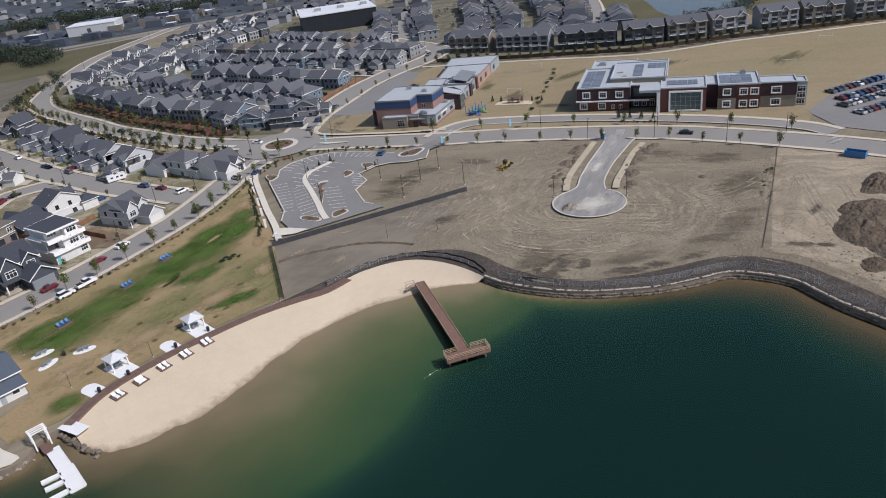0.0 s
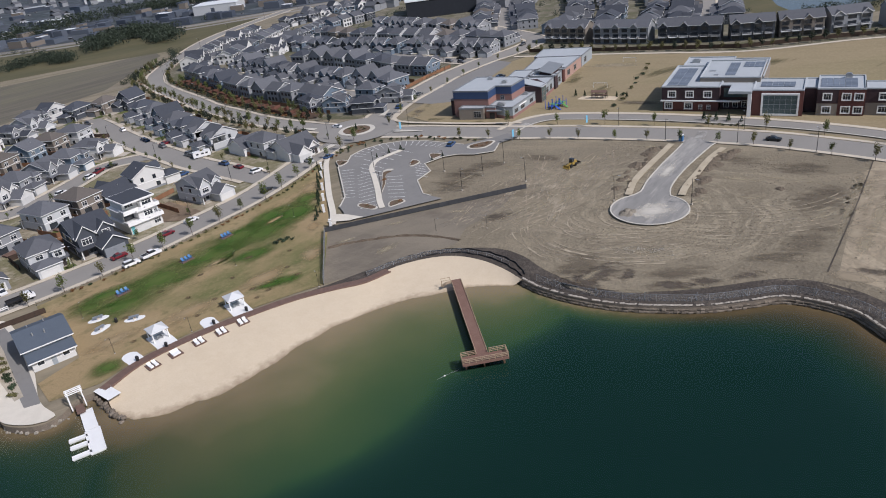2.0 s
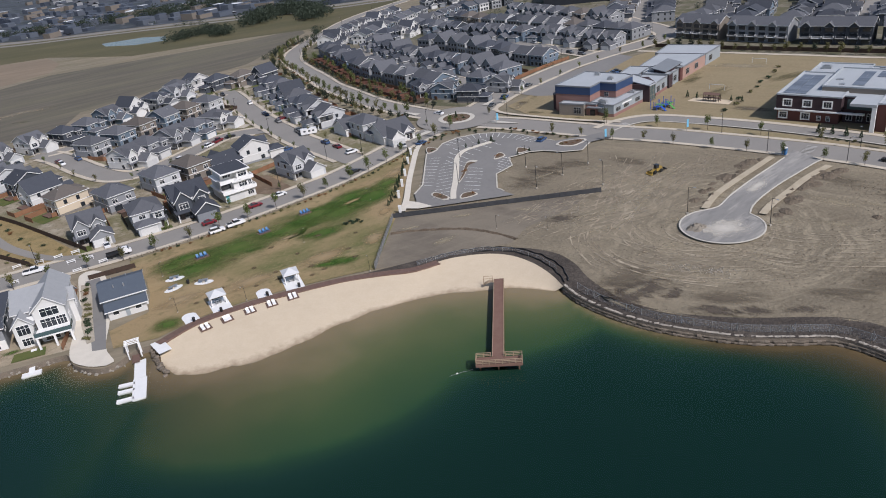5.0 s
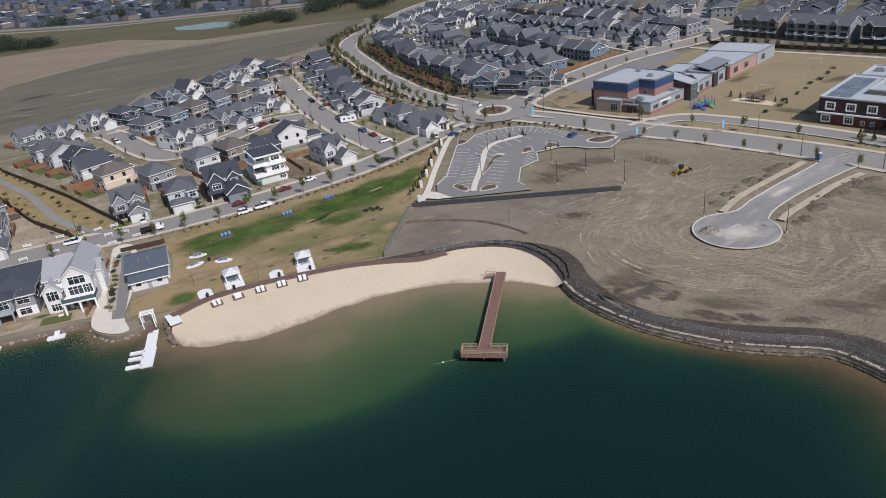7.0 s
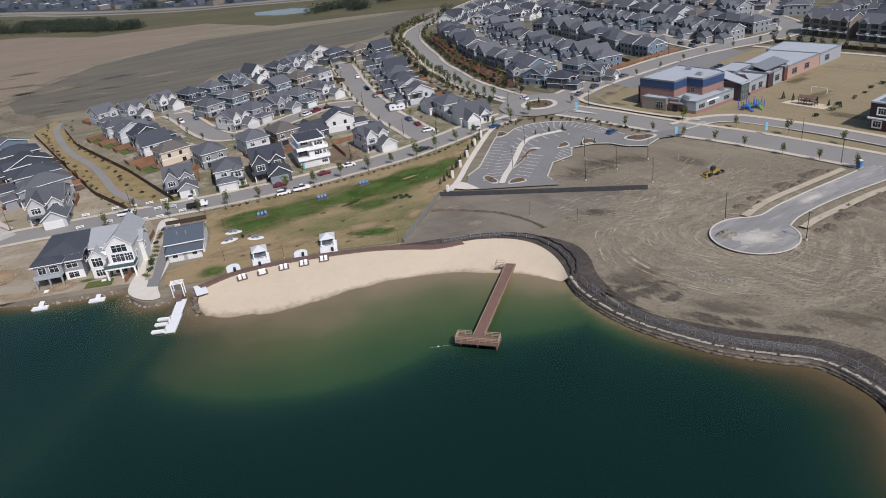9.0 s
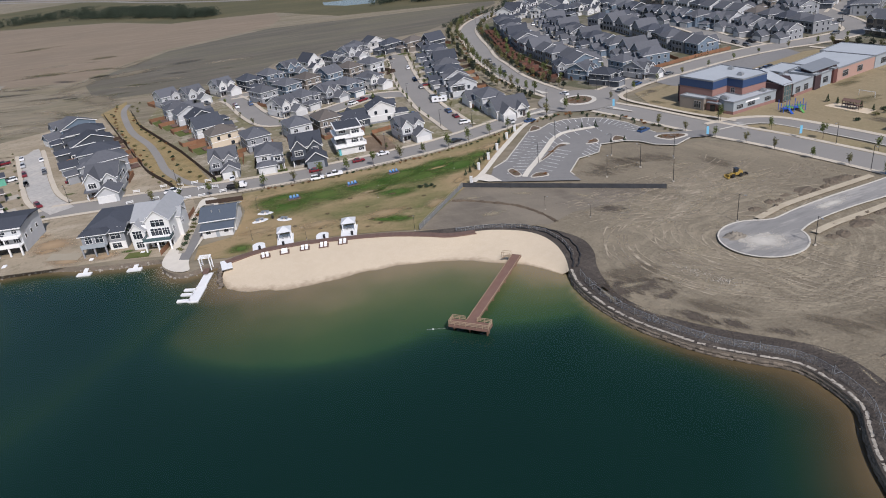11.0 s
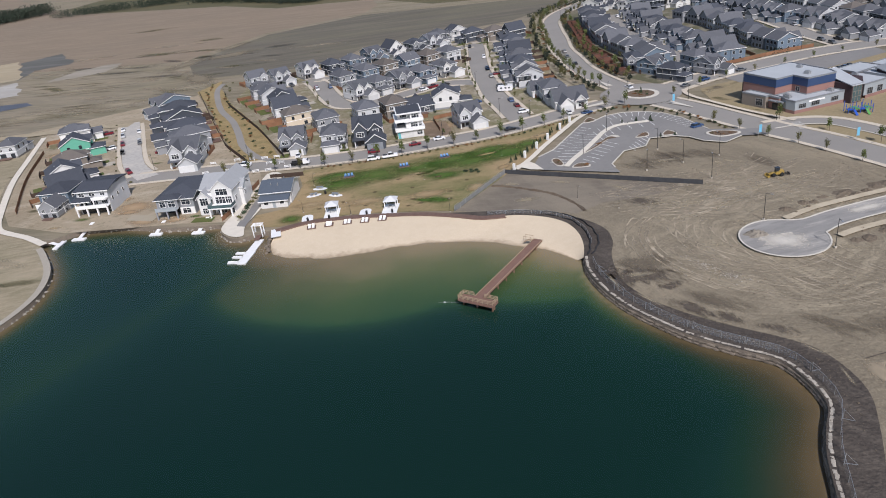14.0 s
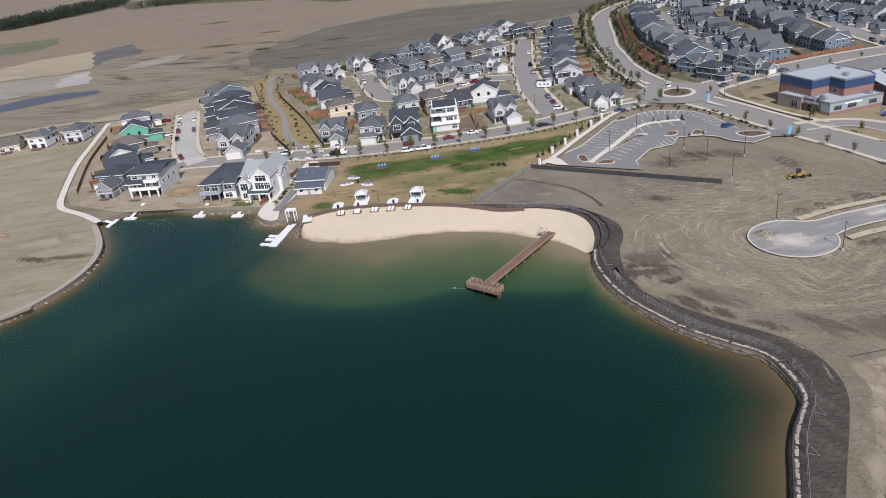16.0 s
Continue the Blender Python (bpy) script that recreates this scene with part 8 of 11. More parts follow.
def dock_plate(parent, a, b, width, z=0.42, name="deck_section"):
    a, b = Vector(a), Vector(b)
    ln, ang = (b - a).length, math.degrees(math.atan2(b.y - a.y, b.x - a.x))
    o = part(name, boxes((0, ln, -width / 2, width / 2, -0.28, 0.0), (0.1, ln - 0.1, -width / 2 + 0.12, width / 2 - 0.12, -0.5, -0.28)), M_DOCK, parent)
    o.matrix_basis = pose(a.x, a.y, z, 0, 0, ang)
    for s in (-1, 1):
        e = part("edge_strip", boxes((0, ln, s * width / 2 - 0.05, s * width / 2 + 0.05, -0.1, 0.06)), M_TRIM, o)
    return o


dock = thing("dock", "white floating boat dock with three mooring fingers", "dock")
dock_plate(dock, (-83.2, 9.2), (-80.0, 2.6), 2.3)
dock_plate(dock, (-79.9, 2.5), (-76.7, -4.5), 2.7)
for a, b in (((-80.3, 0.9), (-83.4, -0.2)), ((-79.3, -1.3), (-82.4, -2.4)), ((-78.0, -4.1), (-81.1, -5.4))):
    dock_plate(dock, a, b, 0.95, 0.42, "finger")
part("bridge", boxes((-0.8, 0.8, -2.2, 1.0, 0.0, 0.14)), M_DECK, dock, "red-brown gangway").matrix_basis = pose(-84.4, 9.8, 0.75, 0, 0, 28)
arch = thing("dock_gate", "white timber gate arch at the dock", "gate", at=pose(-85.0, 10.9, GZ, 0, 0, 28))
for x in (-1.3, 1.3):
    for y in (-1.2, 0.8):
        part("post", boxes((x - 0.12, x + 0.12, y - 0.12, y + 0.12, -0.9, 2.5)), M_TRIM, arch)
for x in (-1.3, 1.3):
    part("top_beam", boxes((x - 0.1, x + 0.1, -1.4, 1.0, 2.5, 2.72)), M_TRIM, arch)
for y in (-1.2, -0.5, 0.2, 0.8):
    part("cross_beam", boxes((-1.6, 1.6, y - 0.07, y + 0.07, 2.72, 2.9)), M_TRIM, arch)
for x in (-1.3, 1.3):
    part("side_rail", boxes((x - 0.04, x + 0.04, -1.2, 0.8, 0.9, 1.0), (x - 0.04, x + 0.04, -1.2, 0.8, 0.4, 0.48)), M_TRIM, arch)
_level[0] = GZ + 0.12
sheet("landing_slab", [(-82.6, 13.4), (-80.6, 15.4), (-76.4, 11.2), (-78.4, 9.2)], M_DOCK, "white concrete landing slab at the beach", "slab", step=0.05)
for a, b, e in (((-122.5, 4.0), (-120.4, 0.2), (-1.8, -0.9)), ((-109.9, 11.2), (-107.2, 6.0), (-1.8, -0.9)), ((-147.2, -5.6), (-143.6, -11.8), (-2.0, -1.0)), ((-158.6, -18.6), (-146.0, -17.0), (1.4, -2.6))):
    j = thing("jetty", "small white private jetty on the shore", "jetty", "private jetties")
    a_, b_ = Vector(a), Vector(b)
    g_ = part("gangway", boxes((0, (b_ - a_).length + 3.0, -0.6, 0.6, -0.16, 0.0)), M_DOCK, j)
    d_ = (b_ - a_).normalized()
    g_.matrix_basis = pose(a_.x - 3.0 * d_.x, a_.y - 3.0 * d_.y, GZ + 0.25, 0, 0, math.degrees(math.atan2(d_.y, d_.x))) @ pose(0, 0, 0, 0, math.degrees(math.atan2(GZ - 0.2, (b_ - a_).length + 3.0)), 0)
    c = Vector(b)
    dock_plate(j, c - Vector(e), c + Vector(e), 1.5, 0.42, "platform")

# boardwalk of single planks
PLANK = mesh_of("plank", boxes((-0.255, 0.255, -1.35, 0.75, 0.0, 0.12)), M_DECK)
boardwalk = thing("boardwalk", "red-brown plank boardwalk along the beach", "boardwalk")
run = resample(WALK[:46], 152)
for i, p in enumerate(run[:-1]):
    d = run[i + 1] - p
    o = new("plank", PLANK)
    o.parent = boardwalk
    o.matrix_basis = pose(p.x, p.y, GZ + 0.05 + 0.01 * rk.random(), 0, 0, math.degrees(math.atan2(d.y, d.x)))
part("edge_board", strip([p + (n * -1.4) for p, n in zip(run, normals2(run))], 0.07, -0.07, GZ + 0.17, 0.6), M_DECK, boardwalk)

# loungers on small decks
def lounger_deck(x, y, turn, beds):
    r = thing("lounger_deck", "brown beach deck set in the sand", "deck", "lounger decks", at=pose(x, y, GZ - 0.25, 0, 0, turn))
    for i in range(8):
        part("board", boxes((-1.35, 1.35, -1.3 + 0.325 * i, -1.3 + 0.325 * i + 0.3, 0.0, 0.2)), M_DECK, r)
    m0 = pose(x, y, GZ - 0.05, 0, 0, turn)
    for bx, wd in beds:
        b = thing("lounger", "white moulded beach lounger" if wd < 1 else "broad white beach daybed", "lounger", "beach loungers", at=m0 @ pose(bx, 0, 0))
        part("base", boxes((-wd / 2, wd / 2, -0.95, 0.3, 0.0, 0.28)), M_LOUNGE, b)
        bm2 = bmesh.new()
        slab(bm2, (-wd / 2, 0.3, 0.28), (wd / 2, 0.3, 0.28), (wd / 2, 0.95, 0.62), (-wd / 2, 0.95, 0.62), 0.24)
        part("backrest", bm2, M_LOUNGE, b)


for x, y, t, beds in ((-72.2, 19.8, 40, ((-0.55, 0.75), (0.55, 0.75))), (-68.1, 23.0, 37, ((0.0, 1.7),)), (-63.6, 26.2, 33, ((-0.55, 0.75), (0.55, 0.75))), (-59.1, 28.9, 30, ((-0.55, 0.75), (0.55, 0.75))), (-54.7, 31.8, 28, ((-0.55, 0.75), (0.55, 0.75)))):
    lounger_deck(x, y, t, beds)


def bin_at(x, y):
    b = thing("litter_bin", "black round litter bin", "bin", "litter bins", at=pose(x, y, GZ + 0.1))
    bm2 = bmesh.new()
    bmesh.ops.create_cone(bm2, cap_ends=True, segments=12, radius1=0.32, radius2=0.36, depth=1.0, matrix=Matrix.Translation((0, 0, 0.5)))
    part("drum", bm2, M_BLACK, b)
    bm2 = bmesh.new()
    bmesh.ops.create_cone(bm2, cap_ends=True, segments=12, radius1=0.38, radius2=0.25, depth=0.18, matrix=Matrix.Translation((0, 0, 1.09)))
    part("lid", bm2, M_BLACK, b)


M_GAZROOF = material("gazebo_roof_metal", (0.56, 0.57, 0.58), 0.5, [(0.8, 0.3, (0.48, 0.49, 0.50))])


def gazebo(x, y, turn):
    g = thing("gazebo", "white beach gazebo with a pyramid roof", "gazebo", "beach gazebos", at=pose(x, y, GZ, 0, 0, turn))
    part("slab", boxes((-2.3, 2.3, -4.4, 3.6, 0.0, 0.14)), M_DOCK, g)
    for px in (-1.7, 1.7):
        for py in (-0.2, 3.2):
            part("post", boxes((px - 0.11, px + 0.11, py - 0.11, py + 0.11, 0.14, 2.6)), M_TRIM, g)
    bm2 = bmesh.new()
    v = [bm2.verts.new(p) for p in ((-2.05, -0.55, 2.6), (2.05, -0.55, 2.6), (2.05, 3.55, 2.6), (-2.05, 3.55, 2.6), (0, 1.5, 3.7))]
    u = [bm2.verts.new(p) for p in ((-2.05, -0.55, 2.42), (2.05, -0.55, 2.42), (2.05, 3.55, 2.42), (-2.05, 3.55, 2.42))]
    for i in range(4):
        j = (i + 1) % 4
        bm2.faces.new((v[i], v[j], v[4]))
        bm2.faces.new((u[i], u[j], v[j], v[i]))
    bm2.faces.new(u[::-1])
    part("roof", bm2, M_GAZROOF, g)
    tb = thing("picnic_table", "grey picnic table under the gazebo", "table", "picnic tables", at=pose(x, y, GZ + 0.14, 0, 0, turn) @ pose(0, 1.3, 0))
    part("tabletop", boxes((-0.9, 0.9, -0.4, 0.4, 0.7, 0.76)), M_STEEL, tb)
    for s in (-1, 1):
        part("bench", boxes((-0.9, 0.9, s * 0.75 - 0.15, s * 0.75 + 0.15, 0.42, 0.48)), M_STEEL, tb)
        part("leg", boxes((s * 0.6 - 0.05, s * 0.6 + 0.05, -0.8, 0.8, 0.0, 0.7)), M_STEEL, tb)


gazebo(-72.4, 29.6, 35)
gazebo(-56.6, 38.6, 28)
bin_at(-70.6, 26.2)
bin_at(-54.2, 36.2)


def rounded_pad(x, y, turn):
    pts = [Vector((-1.75, -2.6)), Vector((1.75, -2.6))] + [Vector((1.75 * math.cos(a), 1.3 + 1.75 * math.sin(a))) for a in np.linspace(0, math.pi, 14)]
    o = tagged(part("seating_pad", flat(pts, GZ + 0.16, 0.2), M_DOCK), "white rounded concrete seating pad", "pad", "seating pads")
    o.matrix_basis = pose(x, y, 0, 0, 0, turn)


rounded_pad(-77.3, 23.7, 40)
bin_at(-75.9, 22.4)
rounded_pad(-62.4, 33.4, 31)
bin_at(-61.2, 32.6)
for x, y, t in ((-90.7, 44.6, 24), (-88.6, 39.2, 50), (-81.4, 41.7, 10)):
    pts = [Vector((2.5 * math.cos(a), 1.25 * math.sin(a))) for a in np.linspace(0, 2 * math.pi, 28, endpoint=False)]
    o = tagged(part("game_pad", flat(pts, GZ + 0.16, 0.2), M_DOCK), "white oval concrete games pad", "pad", "games pads")
    o.matrix_basis = pose(x, y, 0, 0, 0, t)
    g = thing("game_table", "grey concrete games table", "table", "games tables", at=pose(x, y, GZ + 0.16, 0, 0, t))
    part("tabletop", boxes((-1.2, 1.2, -0.5, 0.5, 0.7, 0.78)), M_STEEL, g)
    part("pedestal", boxes((-0.3, 0.3, -0.25, 0.25, 0, 0.7)), M_CONCRETE, g)
M_SKYBLUE = material("bright_blue_plastic", (0.06, 0.17, 0.36), 0.45)
bin_at(-85.6, 41.6)
for x, y in ((-88.1, 56.8), (-74.5, 70.8), (-65.4, 83.1)):
    t = facing(x, y, [R1])
    p = thing("park_deck", "dark brown platform in the grass", "deck", "park decks", at=pose(x, y, GZ, 0, 0, t))
    for i in range(6):
        part("board", boxes((-1.9, 1.9, -1.05 + 0.35 * i, -1.05 + 0.35 * i + 0.32, 0, 0.25)), M_DECK, p)
    for dx in (-1.1, 0, 1.1):
        c = thing("park_chair", "bright blue slatted garden chair", "chair", "blue park chairs", at=pose(x, y, GZ + 0.25, 0, 0, t + 180) @ pose(dx, 0, 0))
        part("seat", boxes((-0.33, 0.33, -0.35, 0.3, 0.32, 0.4)), M_SKYBLUE, c)
        bm2 = bmesh.new()
        slab(bm2, (-0.33, 0.25, 0.4), (0.33, 0.25, 0.4), (0.33, 0.6, 1.05), (-0.33, 0.6, 1.05), 0.07)
        part("backrest", bm2, M_SKYBLUE, c)
        for s in (-0.36, 0.36):
            part("armrest", boxes((s - 0.06, s + 0.06, -0.4, 0.35, 0.56, 0.61)), M_SKYBLUE, c)
            part("leg", boxes((s - 0.05, s + 0.05, -0.38, -0.3, 0, 0.56)), M_SKYBLUE, c)

# stone retaining wall on the east shore
def boulder(seed, sx, sy, sz, mat):
    r = random.Random(seed)
    bm2 = bmesh.new()
    box(bm2, -sx, sx, -sy, sy, 0, sz)
    bmesh.ops.bevel(bm2, geom=bm2.edges[:], offset=min(sx, sy, sz) * 0.35, segments=1, affect="EDGES")
    for v in bm2.verts:
        v.co += Vector((r.uniform(-1, 1) * sx, r.uniform(-1, 1) * sy, r.uniform(-1, 1) * sz)) * 0.13
    return mesh_of("boulder", bm2, mat)


DARKB = [boulder(s, 0.52, 0.4, 0.52, M_ROCK) for s in range(4)]
PALEB = [boulder(9 + s, 0.5, 0.32, 0.22, M_CAPROCK) for s in range(4)]
wall = thing("retaining_wall", "dark stacked boulder wall with pale limestone cap", "retaining wall")
run = resample(EAST[:-6], 128)
nr = normals2(run)
for i, (p, q) in enumerate(zip(run, nr)):
    ang = math.degrees(math.atan2(q.y, q.x)) - 90
    for mesh_, off, z in ((DARKB[i % 4], 0.02, -0.05), (DARKB[(i + 2) % 4], 0.18, 0.5), (PALEB[(i + 1) % 4], 0.62, 1.34)):
        o = new("boulder", mesh_)
        o.parent = wall
        o.matrix_basis = pose(p.x + q.x * (off + rk.uniform(-0.1, 0.12)), p.y + q.y * (off + rk.uniform(-0.1, 0.12)), z + rk.uniform(-0.05, 0.06), rk.uniform(-5, 5), rk.uniform(-5, 5), ang + rk.uniform(-9, 9))
end_wall = thing("rock_wall", "rough brown boulder wall at the beach's end", "retaining wall")
for i, (p, q) in enumerate(((p, q) for p in resample([Vector((-81.8, 12.2)), Vector((-79.6, 9.4)), Vector((-77.2, 6.2)), Vector((-74.6, 3.6))], 11) for q in (0, 1))):
    o = new("boulder", DARKB[i % 4])
    o.parent = end_wall
    o.matrix_basis = pose(p.x + rk.uniform(-0.3, 0.3), p.y + rk.uniform(-0.3, 0.3), -0.1 + 0.5 * q + rk.uniform(-0.1, 0.1), rk.uniform(-8, 8), rk.uniform(-8, 8), 50 + rk.uniform(-25, 25))
bm = bmesh.new()
for line, offs in ((WEST, (0.2, 0.9, 1.7)), (NORTH[:-4], (0.1, 0.7))):
    for off in offs:
        for p in shifted(line, off):
            for k in range(2):
                c = Vector((p.x + rk.uniform(-0.8, 0.8), p.y + rk.uniform(-0.6, 0.6), 0.2 + 0.6 * off + rk.uniform(-0.15, 0.2)))
                s = rk.uniform(0.16, 0.38)
                vs = [bm.verts.new(c + Vector(d) * s * rk.uniform(0.7, 1.2)) for d in ((-1, -0.8, -0.6), (1, -0.9, -0.6), (0.9, 1, -0.6), (-1, 0.9, -0.6), (-0.6, -0.5, 0.6), (0.6, -0.6, 0.5), (0.5, 0.6, 0.65), (-0.6, 0.5, 0.5))]
                for f in ((4, 5, 6, 7), (0, 1, 5, 4), (1, 2, 6, 5), (2, 3, 7, 6), (3, 0, 4, 7)):
                    bm.faces.new([vs[j] for j in f])
tagged(part("riprap", bm, M_PALEROCK), "pale broken stones along the waterline", "stones", kind="stuff")
_level[0] = SOIL_TOP + 0.006
ribbon("stone_strip", WEST[:-3], -0.1, 1.8, M_PALEROCK, "pale stone edging on the west shore", "gravel", 0.0)


# ---- fences ----
def see_through(name, base, clear):
    m = bpy.data.materials.new(name)
    m.use_nodes = True
    nt = m.node_tree
    b = nt.nodes["Principled BSDF"]
    b.inputs["Base Color"].default_value = (*base, 1)
    b.inputs["Roughness"].default_value = 0.6
    b.inputs["Alpha"].default_value = 1 - clear
    return m


M_CHAIN = see_through("chain_link", (0.40, 0.41, 0.42), 0.9)
M_CHAINGREY = see_through("screened_chain_link", (0.26, 0.265, 0.27), 0.45)


def fence(name, label, pts, height, gap, post_mat, fill_mat, rails=(), solid=0.03, group="", category="fence"):
    f = thing(name, label, category, group)
    line = resample(pts, max(2, int(sum((b - a).length for a, b in zip(pts, pts[1:])) / gap) + 1))
    gap_len = (line[1] - line[0]).length
    pm = mesh_of("post", boxes((-0.035, 0.035, -0.035, 0.035, -0.2, height + 0.05)), post_mat)
    fm = mesh_of("panel", boxes((0.04, gap_len - 0.04, -solid / 2, solid / 2, 0.06, height)), fill_mat) if fill_mat else None
    rm = mesh_of("rail", boxes((0, gap_len, -0.025, 0.025, -0.025, 0.025)), post_mat)
    for i, p in enumerate(line):
        o = new("post", pm)
        o.parent = f
        o.location = (p.x, p.y, GZ + 0.1)
        if i + 1 < len(line):
            d = line[i + 1] - p
            ang = math.degrees(math.atan2(d.y, d.x))
            if fm:
                o = new("panel", fm)
                o.parent = f
                o.matrix_basis = pose(p.x, p.y, GZ + 0.1, 0, 0, ang)
            for z in rails:
                o = new("rail", rm)
                o.parent = f
                o.matrix_basis = pose(p.x, p.y, GZ + 0.1 + z, 0, 0, ang)
    return f


V = Vector
fence("site_fence", "grey chain-link site fence with screen cloth", [V((-36.2, 42.8)), V((-36.4, 74.5))], 1.6, 3.0, M_STEEL, M_CHAINGREY, (1.9,))
fence("site_fence", "long dark screened construction fence", [V((-36.4, 74.5)), V((24.0, 82.6))], 1.45, 3.0, M_BLACK, M_SCREEN, (), 0.05)
fence("temporary_fence", "low galvanised mesh fence above the retaining wall", shifted(EAST[2:-4], 2.0), 1.6, 3.4, M_STEEL, M_CHAIN, (1.6,))
fence("temporary_fence", "galvanised mesh fence above the beach", [V((-25.6, 43.8)), V((-17, 48)), V((-8.7, 49.5)), V((-1.5, 47.8)), V((4.5, 43)), V((8.6, 37))], 1.1, 2.4, M_STEEL, M_CHAIN, (1.1,))
for k in range(8):
    i = 6 + k * (len(EAST) - 14) // 8
    p, q = shifted(EAST, 3.0)[i], normals2(EAST)[i]
    b = thing("fence_brace", "triangular steel fence brace", "fence brace", "fence braces", at=pose(p.x, p.y, GZ + 0.1, 0, 0, math.degrees(math.atan2(q.y, q.x))))
    bm2 = bmesh.new()
    slab(bm2, (-0.9, -0.04, 2.0), (-0.8, -0.04, 2.0), (-0.8, 0.04, 2.0), (-0.9, 0.04, 2.0), 2.0)
    part("upright", bm2, M_STEEL, b)
    bm2 = bmesh.new()
    slab(bm2, (-0.85, -0.03, 1.95), (0.95, -0.03, 0.08), (0.95, 0.03, 0.08), (-0.85, 0.03, 1.95), 0.07)
    part("stay", bm2, M_STEEL, b)
    part("foot", boxes((-0.9, 1.0, -0.04, 0.04, 0, 0.07)), M_STEEL, b)
for pts in ([(-26, 45), (-18, 49.3), (-9, 51), (-1, 49.4), (5.5, 44.6), (9.8, 38), (11, 31)], [(-12, 49.4), (-3, 48.2), (3.6, 43.4), (7.8, 37.2), (10.2, 30.5)]):
    line = curve(pts, 0.8)
    bm2 = bmesh.new()
    lo_ = [bm2.verts.new((p.x + 0.15 * math.sin(i * 1.1), p.y + 0.15 * math.cos(i * 0.9), GZ + 0.05)) for i, p in enumerate(line)]
    hi_ = [bm2.verts.new((p.x + 0.15 * math.sin(i * 1.1) + 0.1, p.y + 0.15 * math.cos(i * 0.9), GZ + 0.42 + 0.08 * math.sin(i * 1.7))) for i, p in enumerate(line)]
    ba = [bm2.verts.new((v.co.x + 0.35, v.co.y + 0.35, GZ + 0.06)) for v in lo_]
    for i in range(len(line) - 1):
        bm2.faces.new((lo_[i], lo_[i + 1], hi_[i + 1], hi_[i]))
        bm2.faces.new((hi_[i], hi_[i + 1], ba[i + 1], ba[i]))
    tagged(part("silt_fence", bm2, M_BLACKCLOTH), "sagging black silt cloth above the beach", "silt fence", "silt fences")
park_edge = shifted(R1, -8.6)[24:-6]
fence("park_fence", "low dark wire fence along the park", park_edge, 1.0, 3.2, M_BLACK, None, (0.9,))
fence("entry_fence", "dark brown fence behind the clubhouse", [V((-116.5, 47)), V((-106, 53))], 1.5, 2.4, M_BLACK, M_DARKFENCE, (), 0.08)
for pts in ([(-128, 66), (-168, 91.5), (-222, 122), (-250, 144)], [(-141, 58), (-165, 69.5), (-200, 93.5), (-232, 116), (-262, 137)]):
    fence("yard_fence", "dark brown board fence beside the trail", [V(p) for p in pts], 1.7, 6.0, M_DARKFENCE, M_DARKFENCE, (), 0.06)
fence("yard_fence", "reddish cedar fence behind the arc road houses", shifted(R3, -13.5)[14:62], 1.7, 6.0, M_REDFENCE, M_REDFENCE, (), 0.06)
_arc_n = normals2(R3)
for i in range(12, 62, 3):
    fence("yard_fence", "red-brown cedar fence between two arc road yards", [R3[i] + _arc_n[i] * -13.5, R3[i] + _arc_n[i] * -20.5], 1.8, 3.5, M_REDFENCE, M_REDFENCE, (), 0.06, "arc road yard fences")
fence("yard_fence", "brown board fence round an empty lot", [V((-84, 109)), V((-96, 122)), V((-90, 131))], 1.6, 2.4, M_FENCEWOOD, M_FENCEWOOD, (), 0.06)
fence("yard_fence", "brown board fence beside the lake house", [V((-103.5, 13)), V((-106, 20)), V((-117, 42))], 1.5, 2.4, M_FENCEWOOD, M_FENCEWOOD, (), 0.06)
fence("yard_fence", "cedar fence along the north road", shifted(R4, 9.5)[12:34], 1.7, 6.0, M_FENCEWOOD, M_FENCEWOOD, (), 0.06)
fence("yard_fence", "brown fence by the west path", shifted(WPATH, 5.5)[16:-22], 1.5, 3.6, M_FENCEWOOD, M_FENCEWOOD, (), 0.06)
for pts in ([(-200, 126), (-192, 134)], [(-186, 116), (-176, 128)], [(-170, 103), (-161, 117)], [(-158, 96), (-148, 110)], [(-143, 90), (-134, 108)], [(-196, 62), (-191, 72)], [(-214, 74), (-207, 84)], [(-238, 42), (-231, 54)], [(-212, 26), (-204, 36)]):
    fence("yard_fence", "short brown fence between two yards", [V(p) for p in pts], 1.6, 2.4, M_FENCEWOOD, M_FENCEWOOD, (), 0.06)

# ---- building site ----
M_YELLOW = material("machine_yellow", (0.36, 0.24, 0.05), 0.6, [(2.0, 0.6, (0.20, 0.15, 0.07))])
M_RUBBER = material("black_rubber", (0.022, 0.022, 0.022), 0.85)


def wheel_mesh(r, w):
    bm2 = bmesh.new()
    bmesh.ops.create_cone(bm2, cap_ends=True, segments=16, radius1=r, radius2=r, depth=w, matrix=Matrix.Rotation(radians(90), 4, "X"))
    bmesh.ops.bevel(bm2, geom=[e for e in bm2.edges if len(e.link_faces) == 2 and abs(e.verts[0].co.y - e.verts[1].co.y) < 1e-4], offset=r * 0.12, segments=1, affect="EDGES")
    return mesh_of("wheel", bm2, M_RUBBER)


